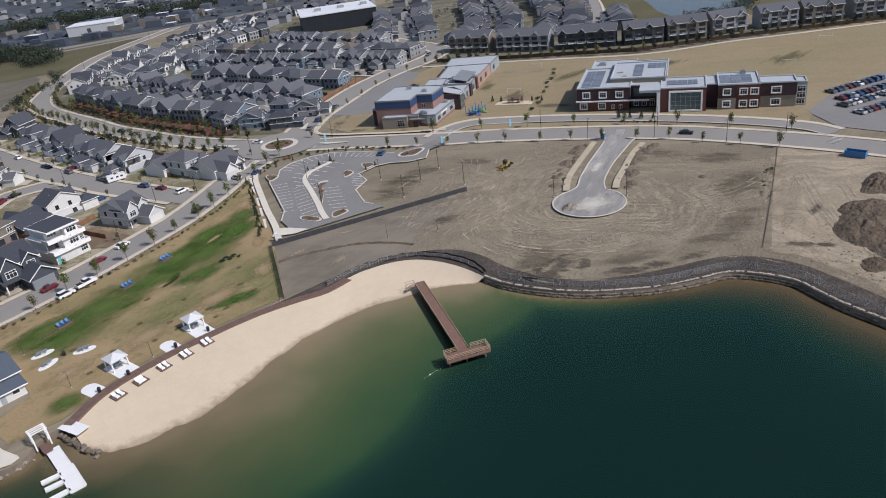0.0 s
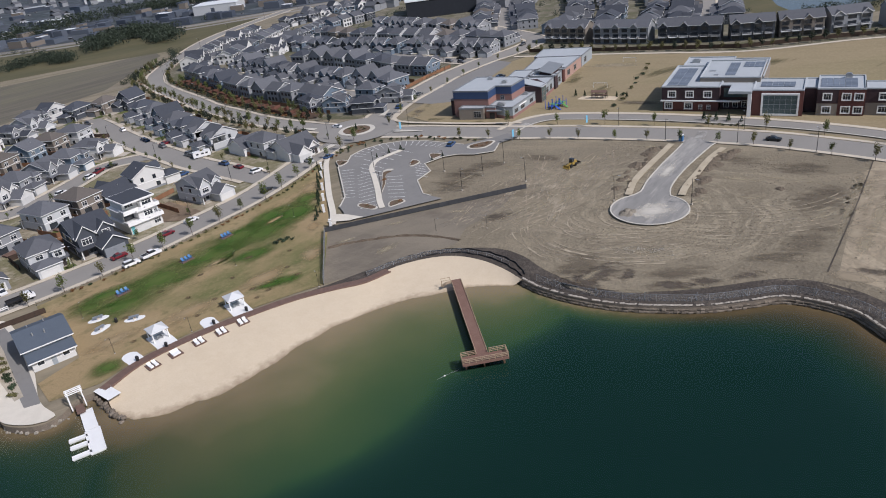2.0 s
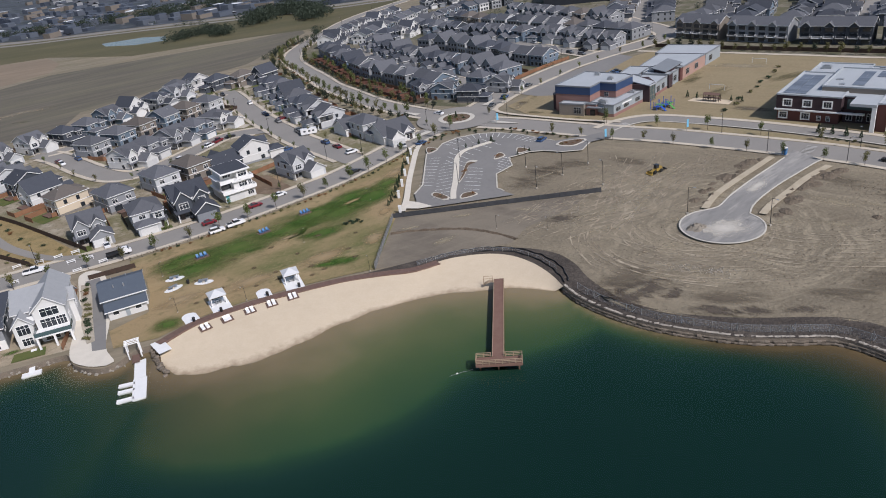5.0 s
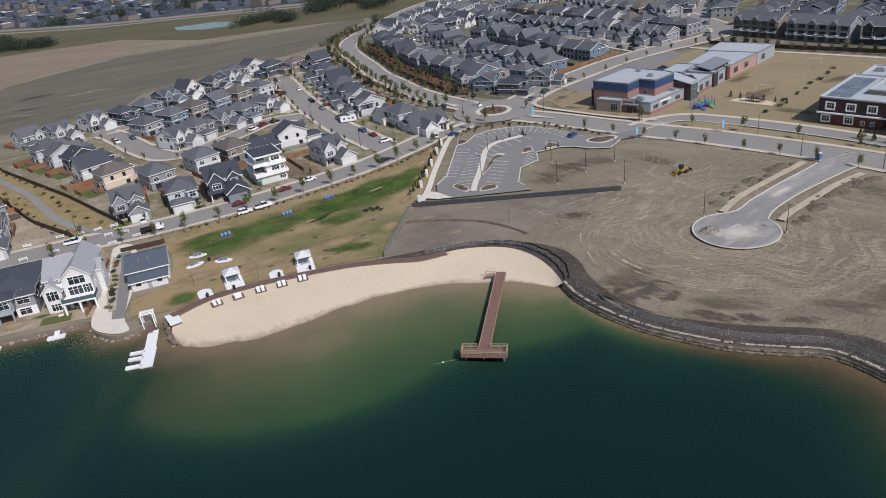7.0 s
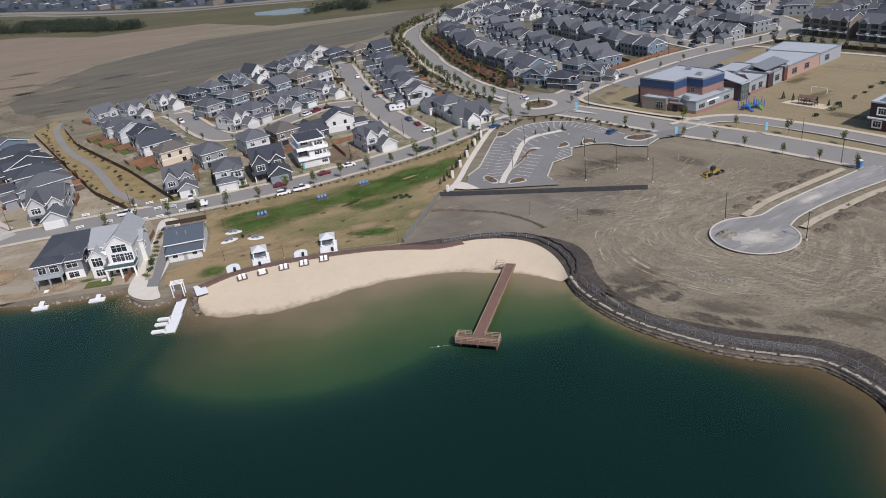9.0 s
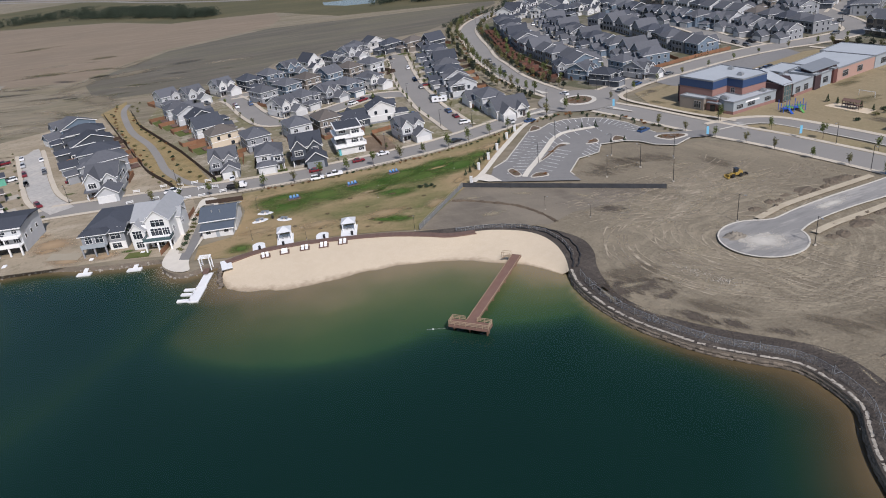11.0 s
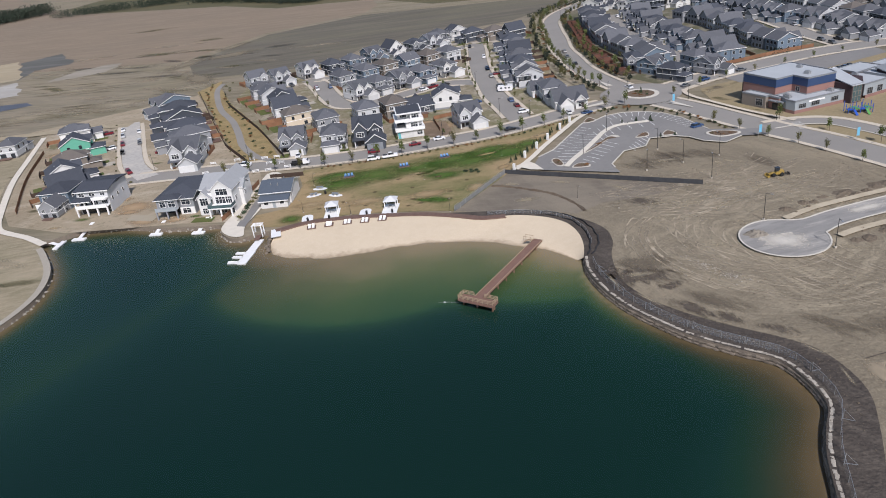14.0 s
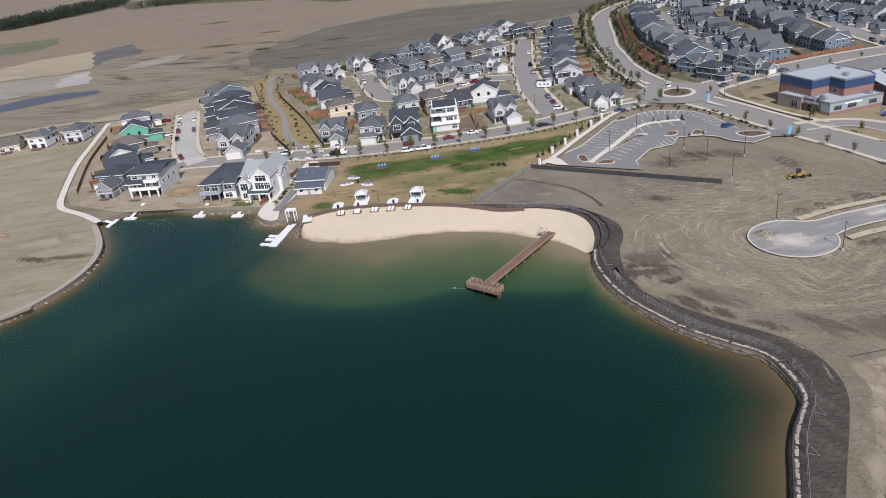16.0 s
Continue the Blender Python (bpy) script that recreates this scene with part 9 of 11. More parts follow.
dg = thing("wheel_loader", "yellow wheel loader with a wide blade", "loader", at=pose(41.6, 94.6, GZ + 0.15, 0, 0, 215) @ Matrix.Scale(0.75, 4))
part("body", boxes((-2.4, 0.6, -0.9, 0.9, 0.8, 2.0), (-2.3, -0.5, -0.8, 0.8, 2.0, 2.3), (0.6, 2.2, -0.6, 0.6, 0.8, 1.5)), M_YELLOW, dg)
part("cabin", boxes((-0.7, 0.7, -0.75, 0.75, 2.0, 3.3), (-0.8, 0.8, -0.85, 0.85, 3.3, 3.42)), M_GLASS, dg)
bm2 = bmesh.new()
slab(bm2, (1.6, -0.5, 1.7), (3.4, -0.5, 0.9), (3.4, 0.5, 0.9), (1.6, 0.5, 1.7), 0.3)
part("lift_arm", bm2, M_YELLOW, dg)
part("bucket", boxes((3.2, 4.1, -1.5, 1.5, 0.1, 0.25), (3.2, 3.35, -1.5, 1.5, 0.25, 1.2), (3.2, 4.0, -1.5, -1.42, 0.2, 0.9), (3.2, 4.0, 1.42, 1.5, 0.2, 0.9)), M_YELLOW, dg)
part("fork", boxes((-4.6, -2.4, -0.9, -0.7, 0.5, 0.7), (-4.6, -2.4, 0.7, 0.9, 0.5, 0.7), (-4.7, -4.5, -1.0, 1.0, 0.2, 0.9)), M_BLACK, dg)
LW = wheel_mesh(0.75, 0.55)
for x, y in ((-1.6, -1.0), (-1.6, 1.0), (1.5, -1.0), (1.5, 1.0)):
    o = new("wheel", LW)
    o.parent = dg
    o.location = (x, y, 0.75)
tl = thing("portable_toilet", "blue portable toilet with a white roof", "portable toilet", at=pose(80.4, 101.0, GZ + 0.15, 0, 0, 45))
part("cabin", boxes((-0.6, 0.6, -0.6, 0.6, 0, 2.1)), M_SKYBLUE, tl)
part("roof", boxes((-0.64, 0.64, -0.64, 0.64, 2.1, 2.3)), M_TRIM, tl)
part("door", boxes((-0.45, 0.45, -0.64, -0.6, 0.1, 1.95)), M_SKYBLUE, tl)
dp = thing("dumpster", "blue steel waste container", "dumpster", at=pose(130.5, 43.0, GZ + 0.05, 0, 0, -60))
part("tub", boxes((-2.8, 2.8, -1.2, -1.1, 0.2, 1.8), (-2.8, 2.8, 1.1, 1.2, 0.2, 1.8), (-2.8, -2.7, -1.1, 1.1, 0.2, 1.8), (2.7, 2.8, -1.1, 1.1, 0.2, 1.8), (-2.8, 2.8, -1.2, 1.2, 0.0, 0.2)), M_SKYBLUE, dp)


def mound(x, y, r, h, mat, label, seed, stretch=1.0, turn=0.0):
    bm2 = bmesh.new()
    n = 28 if r < 4 else 44
    g = [[bm2.verts.new((0, 0, 0)) for _ in range(n)] for _ in range(n)]
    for j in range(n):
        for i in range(n):
            u, v = (i / (n - 1) * 2 - 1) * 1.15, (j / (n - 1) * 2 - 1) * 1.15
            rr = math.hypot(u, v) + 0.28 * noise.noise((u * 1.8 + seed, v * 1.8, seed))
            z = h * max(0.0, 1 - rr) ** 0.9 * (1 + 0.5 * noise.noise((u * 4, v * 4, seed))) + 0.4 * h * max(0, 1 - rr) ** 0.5 * noise.noise((u * 8, v * 8, seed + 3)) * (1.3 if r < 4 else 1)
            g[j][i].co = (u * r * stretch, v * r, max(-0.1, z) if rr < 1 else -0.1)
    for j in range(n - 1):
        for i in range(n - 1):
            bm2.faces.new((g[j][i], g[j][i + 1], g[j + 1][i + 1], g[j + 1][i]))
    o = tagged(part("soil_mound", bm2, mat), label, "soil mound", "soil mounds")
    o.matrix_basis = pose(x, y, GZ + 0.08, 0, 0, turn)
    for poly in o.data.polygons:
        poly.use_smooth = True


M_LOAMDARK = layered("fresh_loam", (0.100, 0.074, 0.052), [("noise", 0.3, 0, 1.0, 0.44, 0.6, 0.7, (0.15, 0.118, 0.086)), ("noise", 1.5, 30, 2.0, 0.46, 0.66, 0.6, (0.045, 0.035, 0.028)), ("noise", 5.0, 0, 1.0, 0.5, 0.7, 0.4, (0.20, 0.165, 0.12))], bump=0.5, bump_scale=1.5)
M_LOAM = layered("loose_loam", (0.150, 0.122, 0.090), [("noise", 0.4, 0, 1.0, 0.42, 0.62, 0.6, (0.13, 0.105, 0.08)), ("noise", 2.0, 0, 1.0, 0.45, 0.7, 0.5, (0.068, 0.055, 0.043))], bump=0.3, bump_scale=2.0)
for k, (x, y, r, h, st) in enumerate(((69.3, 97.4, 2.6, 1.0, 1.4), (66, 95.1, 2.0, 0.7, 1.2), (59.7, 87, 2.4, 0.8, 1.5), (51.3, 77.3, 1.8, 0.9, 1.0), (47.8, 71.8, 1.8, 0.8, 1.2), (86.3, 82.1, 3.0, 1.1, 1.2), (72.2, 67.7, 2.8, 0.8, 1.4), (80.8, 76.8, 2.2, 0.7, 1.2), (65.5, 58.8, 1.5, 0.6, 1.2), (86.9, 53.7, 1.5, 0.7, 1.1))):
    mound(x, y, r * 0.8, h * 0.7, M_LOAM, "small dark heap of loose soil", k, st, 40)
rh = random.Random(31)
for line in (left_edge, right_edge):
    for i in range(3, len(line) - 2, 2):
        p = line[i] + normals2(line)[i] * rh.uniform(4.0, 8.0)
        mound(p.x, p.y, rh.uniform(0.8, 1.7), rh.uniform(0.4, 0.8), M_LOAM, "small rough heap of soil beside the new road", 60 + i, rh.uniform(1.0, 1.7), rh.uniform(0, 90))
mound(44.3, 53.6, 2.5, 1.5, M_HEAP, "grey-brown gravel heap on the turning bulb", 21, 1.3, 30)
for k, (x, y, r, h, st) in enumerate(((98.5, 6, 8, 1.9, 1.3), (105, 13, 6, 1.5, 1.4), (97, -6, 7, 1.6, 1.2), (120, 24, 5, 1.8, 1.6), (93, -24, 7, 1.6, 1.4), (112, 2, 9, 2.0, 1.3), (96, -40, 8, 2.4, 1.3), (86, -8, 2.6, 0.8, 1.4))):
    mound(x, y, r, h, M_LOAMDARK, "large rough heap of excavated earth", 40 + k, st, 35)
bm = bmesh.new()
ridge = curve([(-35.4, 63.8), (-30, 64.6), (-24.2, 64.6), (-18, 64.2), (-13.4, 63.2), (-8, 60.6), (-3.6, 57.7), (-0.6, 55.0)], 0.6)
last = None
for p, n in zip(ridge, normals2(ridge)):
    h = 0.35 + 0.3 * noise.noise((p.x * 0.6, p.y * 0.6, 2.0))
    w = 0.55 + 0.35 * noise.noise((p.x * 0.4, p.y * 0.4, 7.0))
    now = [bm.verts.new((p.x + n.x * w * u + 0.12 * noise.noise((p.x, p.y, u)), p.y + n.y * w * u, GZ + 0.05 + h * v)) for u, v in ((-1.0, 0.0), (-0.35, 0.8), (0.1, 1.0), (0.45, 0.6), (1.0, 0.0))]
    if last:
        for i in range(4):
            bm.faces.new((last[i], last[i + 1], now[i + 1], now[i]))
    last = now
def scatter(name, label, spots, mat, seed):
    """Many small loose stones in ovals: x, y, rx, ry, turn, count, size."""
    r, bs = random.Random(seed), bmesh.new()
    for x, y, rx, ry, t, count, size in spots:
        for _ in range(count):
            u, v = r.gauss(0, 0.45) * rx, r.gauss(0, 0.45) * ry
            c, w = radians(t), r.uniform(0.5, 1.3) * size
            o = Vector((x + u * math.cos(c) - v * math.sin(c), y + u * math.sin(c) + v * math.cos(c), SOIL_TOP + 0.02))
            base = [bs.verts.new(o + Vector((math.cos(a) * w * r.uniform(0.7, 1.2), math.sin(a) * w * r.uniform(0.7, 1.2), 0))) for a in (0.3, 1.6, 2.8, 4.1, 5.3)]
            tip = bs.verts.new(o + Vector((r.uniform(-0.3, 0.3) * w, r.uniform(-0.3, 0.3) * w, w * r.uniform(0.5, 0.9))))
            for i in range(5):
                bs.faces.new((base[i], base[(i + 1) % 5], tip))
    tagged(part(name, bs, mat), label, "stones", kind="stuff")


scatter("loose_stones", "small pale stones scattered on the graded soil", ((37.5, 34.0, 6, 2.6, -20, 90, 0.16), (43.5, 31.5, 5, 2.4, -25, 80, 0.16), (41, 33, 9, 4.5, -20, 60, 0.12)), M_PALEROCK, 5)
scatter("soil_clods", "dark clods and crumbs of soil on the building land", ((30, 45, 22, 14, 40, 220, 0.13), (62, 34, 30, 12, 10, 260, 0.13), (88, 40, 16, 30, -40, 260, 0.16), (88, -14, 10, 30, 10, 260, 0.2), (20, 92, 22, 12, 20, 160, 0.14), (60, 100, 16, 8, 40, 120, 0.15), (96, 68, 16, 8, -48, 160, 0.16), (68, 0, 5, 14, 20, 90, 0.12), (40, 12, 18, 4, -15, 120, 0.12)), M_LOAM, 6)
tagged(part("rubble_ridge", bm, M_LOAMDARK), "low ridge of dark rubble across the gravel yard", "rubble", kind="structure")
_level[0] = _lift[0] + 0.004
ribbon("trench", curve([(119, 61.5), (100.6, 41), (84.8, 23.8), (71.8, 9.8)], 2), 0.13, -0.13, M_DARKSOIL, "dark narrow trench line across the soil", "trench")

# swimming-area float line off the pier
fl = thing("float_line", "thin rope with small white floats on the water", "float line")
for i in range(3):
    x, y = -9.5 - 1.5 * i, 1.0 - 0.75 * i + 0.3 * math.sin(i)
    part("rope", boxes((0, 1.7, -0.012, 0.012, -0.02, 0.02)), M_STEEL, fl).matrix_basis = pose(x - 1.5, y - 0.75, 0.03, 0, 0, 26.5)
    if i == 2:
        part("float", boxes((-0.2, 0.2, -0.1, 0.1, -0.05, 0.1)), M_DOCK, fl).matrix_basis = pose(x, y, 0.03, 0, 0, 26.5)

# ---- trees and shrubs ----
def leaf_material(name, base):
    return material(name, base, 0.7, [(1.5, 0.5, tuple(c * 0.6 for c in base)), (7.0, 0.4, tuple(min(1, c * 1.5) for c in base))], per_object=0.25)


L_GREEN = leaf_material("young_leaves", (0.085, 0.105, 0.032))
L_OLIVE = leaf_material("olive_leaves", (0.110, 0.105, 0.042))
L_DARK = leaf_material("dark_needles", (0.030, 0.048, 0.024))
L_RUST = leaf_material("autumn_leaves", (0.17, 0.085, 0.035))
L_WOOD = leaf_material("woodland_leaves", (0.024, 0.034, 0.022))
M_BARK = material("grey_bark", (0.11, 0.085, 0.065), 0.9, [(4.0, 0.5, (0.07, 0.055, 0.043))])


def leaves(bm, count, place, size, r):
    for _ in range(count):
        c = place(r)
        a = Euler((r.uniform(0, 6), r.uniform(0, 6), r.uniform(0, 6))).to_matrix()
        s = size * r.uniform(0.6, 1.3)
        bm.faces.new([bm.verts.new(c + a @ Vector(p) * s) for p in ((-1, -0.6, 0), (1, -0.6, 0), (1, 0.6, 0.2), (-1, 0.6, 0.1))])


def trunk_mesh(r, h, base, seed):
    bm2 = bmesh.new()
    bmesh.ops.create_cone(bm2, cap_ends=True, segments=7, radius1=base, radius2=base * 0.35, depth=h, matrix=Matrix.Translation((0, 0, h / 2)))
    for k in range(5):
        a = r.uniform(0, 6.28)
        z = h * r.uniform(0.45, 0.85)
        d = Vector((math.cos(a), math.sin(a), 1.1)).normalized()
        m = Matrix.Translation(Vector((0, 0, z)) + d * h * 0.12) @ d.to_track_quat("Z", "Y").to_matrix().to_4x4()
        bmesh.ops.create_cone(bm2, cap_ends=False, segments=5, radius1=base * 0.4, radius2=base * 0.12, depth=h * 0.26, matrix=m)
    return mesh_of("trunk", bm2, M_BARK)


def make_tree(kind, seed, leaf, label, at):
    r = random.Random(seed)
    low = kind in ("bush", "mini")
    t = None if low else thing("tree", label, "tree", at=at)
    bm2 = bmesh.new()
    if kind == "street":
        tr = new("trunk", trunk_mesh(r, 3.2, 0.07, seed))
        blobs = [(Vector((r.uniform(-0.5, 0.5), r.uniform(-0.5, 0.5), r.uniform(2.0, 4.1))), r.uniform(0.5, 0.85)) for _ in range(9)]
        leaves(bm2, 260, lambda q: (lambda b: b[0] + Vector((q.gauss(0, 1), q.gauss(0, 1), q.gauss(0, 1.1))) * b[1] * 0.45)(q.choice(blobs)), 0.14, r)
    elif kind == "big":
        tr = new("trunk", trunk_mesh(r, 5.0, 0.16, seed))
        blobs = [(Vector((r.uniform(-1.2, 1.2), r.uniform(-1.2, 1.2), r.uniform(3.0, 6.6))), r.uniform(0.8, 1.4)) for _ in range(13)]
        leaves(bm2, 420, lambda q: (lambda b: b[0] + Vector((q.gauss(0, 1), q.gauss(0, 1), q.gauss(0, 1))) * b[1] * 0.48)(q.choice(blobs)), 0.24, r)
    elif kind == "cone":
        tr = new("trunk", trunk_mesh(r, 1.2, 0.09, seed))

        def spot(q):
            z = q.uniform(0.2, 1.0) ** 1.3
            a, w = q.uniform(0, 6.28), (1.02 - z) * 0.95 * q.uniform(0.55, 1.1)
            return Vector((math.cos(a) * w, math.sin(a) * w, 0.2 + z * 3.4))
        leaves(bm2, 300, spot, 0.14, r)
    else:
        s = 1.0 if kind == "bush" else 0.55
        blobs = [(Vector((r.uniform(-0.6, 0.6), r.uniform(-0.6, 0.6), r.uniform(0.3, 0.9))) * s, 0.5 * s) for _ in range(6)]
        leaves(bm2, 130, lambda q: (lambda b: b[0] + Vector((q.gauss(0, 1), q.gauss(0, 1), abs(q.gauss(0, 0.7)))) * b[1] * 0.6)(q.choice(blobs)), 0.12 * s + 0.03, r)
    if low:
        box(bm2, -0.04, 0.04, -0.04, 0.04, -0.12, 0.5)
        t = tagged(part("shrub", bm2, leaf), label, "shrub")
        t.matrix_basis = at
        return t
    tr.parent = t
    part("crown", bm2, leaf, t)
    return t


_trees = {}
TREE_KINDS = {"street": [("street", 1, L_GREEN), ("street", 2, L_OLIVE), ("street", 3, L_GREEN)], "big": [("big", 4, L_OLIVE), ("big", 5, L_WOOD)], "cone": [("cone", 6, L_DARK), ("cone", 7, L_DARK)],
              "bush": [("bush", 8, L_OLIVE), ("bush", 9, L_DARK), ("bush", 10, L_RUST)], "mini": [("mini", 11, L_OLIVE), ("mini", 12, L_DARK)]}
TREE_LABELS = {"street": "slim young street tree with thin green crown", "big": "leafy green tree beside the road", "cone": "small dark conical spruce tree", "bush": "low ornamental shrub in a planting bed", "mini": "small dark shrub planted by itself"}


def plant(kind, x, y, size=1.0, which=None, z=GZ + 0.015):
    spec = TREE_KINDS[kind][which if which is not None else rk.randrange(len(TREE_KINDS[kind]))]
    s = size * rk.uniform(0.82, 1.18)
    at = pose(x, y, z, 0, 0, rk.uniform(0, 360))
    if spec not in _trees:
        _trees[spec] = make_tree(*spec, TREE_LABELS[kind], at)
        t = _trees[spec]
    else:
        t = copy_thing(_trees[spec], at)
    t.scale = (s, s, s)


def along(line, off, gap, kind, size=1.0, jitter=0.6, start=0, stop=None):
    pts = shifted(line, off)[start:stop]
    ln = sum((b - a).length for a, b in zip(pts, pts[1:]))
    for p in resample(pts, max(2, int(ln / gap))):
        plant(kind, p.x + rk.uniform(-jitter, jitter), p.y + rk.uniform(-jitter, jitter), size)


along(R1, -6.6, 8.5, "street", 1.15, start=14)
along(R1, 8.0, 16, "street", 0.7, 1.5, start=10)
along(R1, -9.3, 2.6, "bush", 0.6, 0.7, start=26)
along(R2, -8.0, 9.5, "street", 1.0, 0.8, start=14, stop=60)
along(R2, 8.8, 15, "street", 1.1, 0.8, start=18, stop=60)
along(R3, 9.0, 6.0, "big", 0.6, 1.2, start=3, stop=90)
along(R3, 5.0, 4.0, "bush", 0.9, 1.4, start=6, stop=90)
along(R3, -11.2, 6.5, "big", 0.6, 1.0, start=4, stop=90)
along(R3, -17, 8.0, "street", 1.1, 2.5, start=8, stop=64)
along(R3, 3.6, 7.0, "street", 1.25, 0.5, start=5, stop=90)
along(R3, -12.0, 2.6, "bush", 0.9, 0.7, start=10, stop=70)
along(R4, -8.0, 13, "street", 0.9, 0.8, stop=50)
along(R5, 6.8, 11, "street", 0.7, 0.8, start=8)
along(R5, -6.8, 11, "street", 0.7, 0.8, start=8)
along(R6, 6.4, 14, "street", 0.7, 0.8)
along(R7, 6.6, 9, "mini", 1.0, 0.6)
along(S1, 6.2, 12, "street", 0.7, 0.8)
along(TRAIL, 5.0, 4.5, "bush", 0.7, 1.8, start=6)
along(TRAIL, -5.0, 6.5, "bush", 0.8, 1.6, start=6)
along(curve([(-38.4, 84), (-38.6, 102), (-39, 118), (-39.4, 134)], 3), 0, 2.6, "cone", 0.6, 0.9)
along(curve([(-35.5, 144), (-26, 151), (-14, 153), (-2, 150), (8, 143), (18, 136)], 3), 0, 3.0, "bush", 0.75, 0.9)
along(curve([(-35, 142), (-20, 149.5), (-8, 149.5), (4, 143)], 3), 0, 6.0, "cone", 0.5, 0.5)
along(curve([(106, 110), (96, 118)], 2), 0, 2.6, "cone", 0.85, 0.2)
along(curve([(95, 113.5), (104, 106)], 2), 0, 1.6, "mini", 1.1, 0.4)
along(curve([(67, 173), (84, 160)], 2), 0, 3.2, "cone", 0.75, 0.3)
along(curve([(76, 150), (95, 178), (112, 205)], 3), 0, 7, "mini", 1.6, 1.2)
along(curve([(72, 269), (104, 246), (130, 229), (160, 209), (205, 200), (262, 183), (310, 168)], 4), 0, 5.5, "big", 0.62, 0.8)
for x, y in ((-25, 172), (-23, 174), (-27, 171), (-24, 169.5), (-22, 171.5), (-27.5, 174.5)):
    plant("bush", x, y, 0.9)
plant("cone", -25, 173, 0.9)
for x, y in ((-23.5, 87), (-15, 87), (-7, 121), (-30.5, 132), (2, 125), (-17.5, 108), (-12, 136), (-9, 137), (-16, 132.5), (15, 127), (17, 128), (19, 127), (21, 129), (-24, 88.5), (-13.8, 88)):
    plant("bush", x, y, 0.75)
for x, y in ((-18.5, 133), (-14, 135.5), (-9.5, 138), (0, 120), (4, 123)):
    plant("cone", x, y, 0.65)
for x, y in ((-49, 74), (-48, 72.5), (-50, 72), (-47, 74), (-45.5, 73)):
    plant("mini", x, y, 1.2, 1)
along(curve([(-99.4, 17), (-104.4, 25), (-110, 34.5), (-115.5, 43.5)], 2), 0, 2.6, "bush", 0.9, 0.4)
for p, t, gx_ in HOUSES:
    d = (p - Vector((-60, 60))).length
    if d < 260 and rk.random() < 0.75:
        a = radians(t)
        q = p + Matrix.Rotation(a, 2) @ Vector((rk.choice((-4.5, 4.5)), rk.choice((-9.5, 8.5))))
        plant(rk.choice(("mini", "bush", "bush", "street")), q.x, q.y, 0.7)

for line, off, a, b in ((S1, -27, 4, -4), (S1, 28, 6, -6)):
    fence("yard_fence", "orange-brown cedar fence behind the house row", shifted(line, off)[a:b], 1.7, 8.0, M_FENCEWOOD, M_FENCEWOOD, (), 0.06)
# far woods: uncountable clumps
bm = bmesh.new()
rw = random.Random(31)


def wood(poly_pts, count, height):
    for _ in range(count * 2):
        k = rw.random() * (len(poly_pts) - 1)
        i = int(k)
        a, b = Vector(poly_pts[i]), Vector(poly_pts[i + 1])
        p = a.lerp(b, k - i) + Vector((rw.gauss(0, height * 0.7), rw.gauss(0, height * 0.7)))
        hh = height * rw.uniform(0.5, 1.1)
        for _ in range(44):
            c = Vector((p.x + rw.gauss(0, hh * 0.28), p.y + rw.gauss(0, hh * 0.28), GZ + hh * rw.uniform(0.15, 1.0)))
            a3 = Euler((rw.uniform(0, 6), rw.uniform(0, 6), 0)).to_matrix()
            s = hh * 0.058 * rw.uniform(0.6, 1.3)
            bm.faces.new([bm.verts.new(c + a3 @ Vector(v) * s) for v in ((-1, -0.7, 0), (1, -0.7, 0.2), (1, 0.7, 0), (-1, 0.7, 0.2))])


wood([(-928, 268), (-955, 446)], 190, 14)
wood([(-862, 406), (-780, 475), (-720, 540)], 120, 9)
wood([(-700, 500), (-600, 490), (-520, 470), (-470, 470)], 230, 8)
wood([(-700, 540), (-560, 520)], 120, 7)
wood([(-233, 530), (-240, 590), (-190, 575), (-180, 525)], 150, 10)
wood([(-292, 480), (-270, 520), (-245, 485)], 90, 7)
wood([(-231, 629), (-172, 536)], 60, 9)
wood([(-420, 700), (-273, 830), (-186, 840), (-76, 760), (-20, 830)], 220, 12)
wood([(-600, 620), (-450, 680), (-330, 720)], 130, 9)
wood([(-160, 470), (-150, 430), (-160, 392), (-166, 350)], 70, 3)
for _ in range(90):
    x, y = rw.uniform(-420, 480), rw.uniform(560, 1100)
    wood([(x, y), (x + 20, y + rw.uniform(-12, 12))], 3, rw.uniform(3, 6))
for _ in range(150):
    x, y = rw.uniform(-110, 210), rw.uniform(225, 540)
    if min((p.x - x) ** 2 + (p.y - y) ** 2 for line in (R3, R4, S1, S2, S3, S4) for p in line) < 110 or (y < 262 and x > 30):
        continue
    wood([(x, y), (x + 8, y + rw.uniform(-6, 6))], 2, rw.uniform(2, 3.5))
wood([(225, 262), (236, 252), (262, 262), (300, 300)], 40, 6)
tagged(part("woodland", bm, L_WOOD), "dark green belts of far woodland", "woods", kind="stuff")

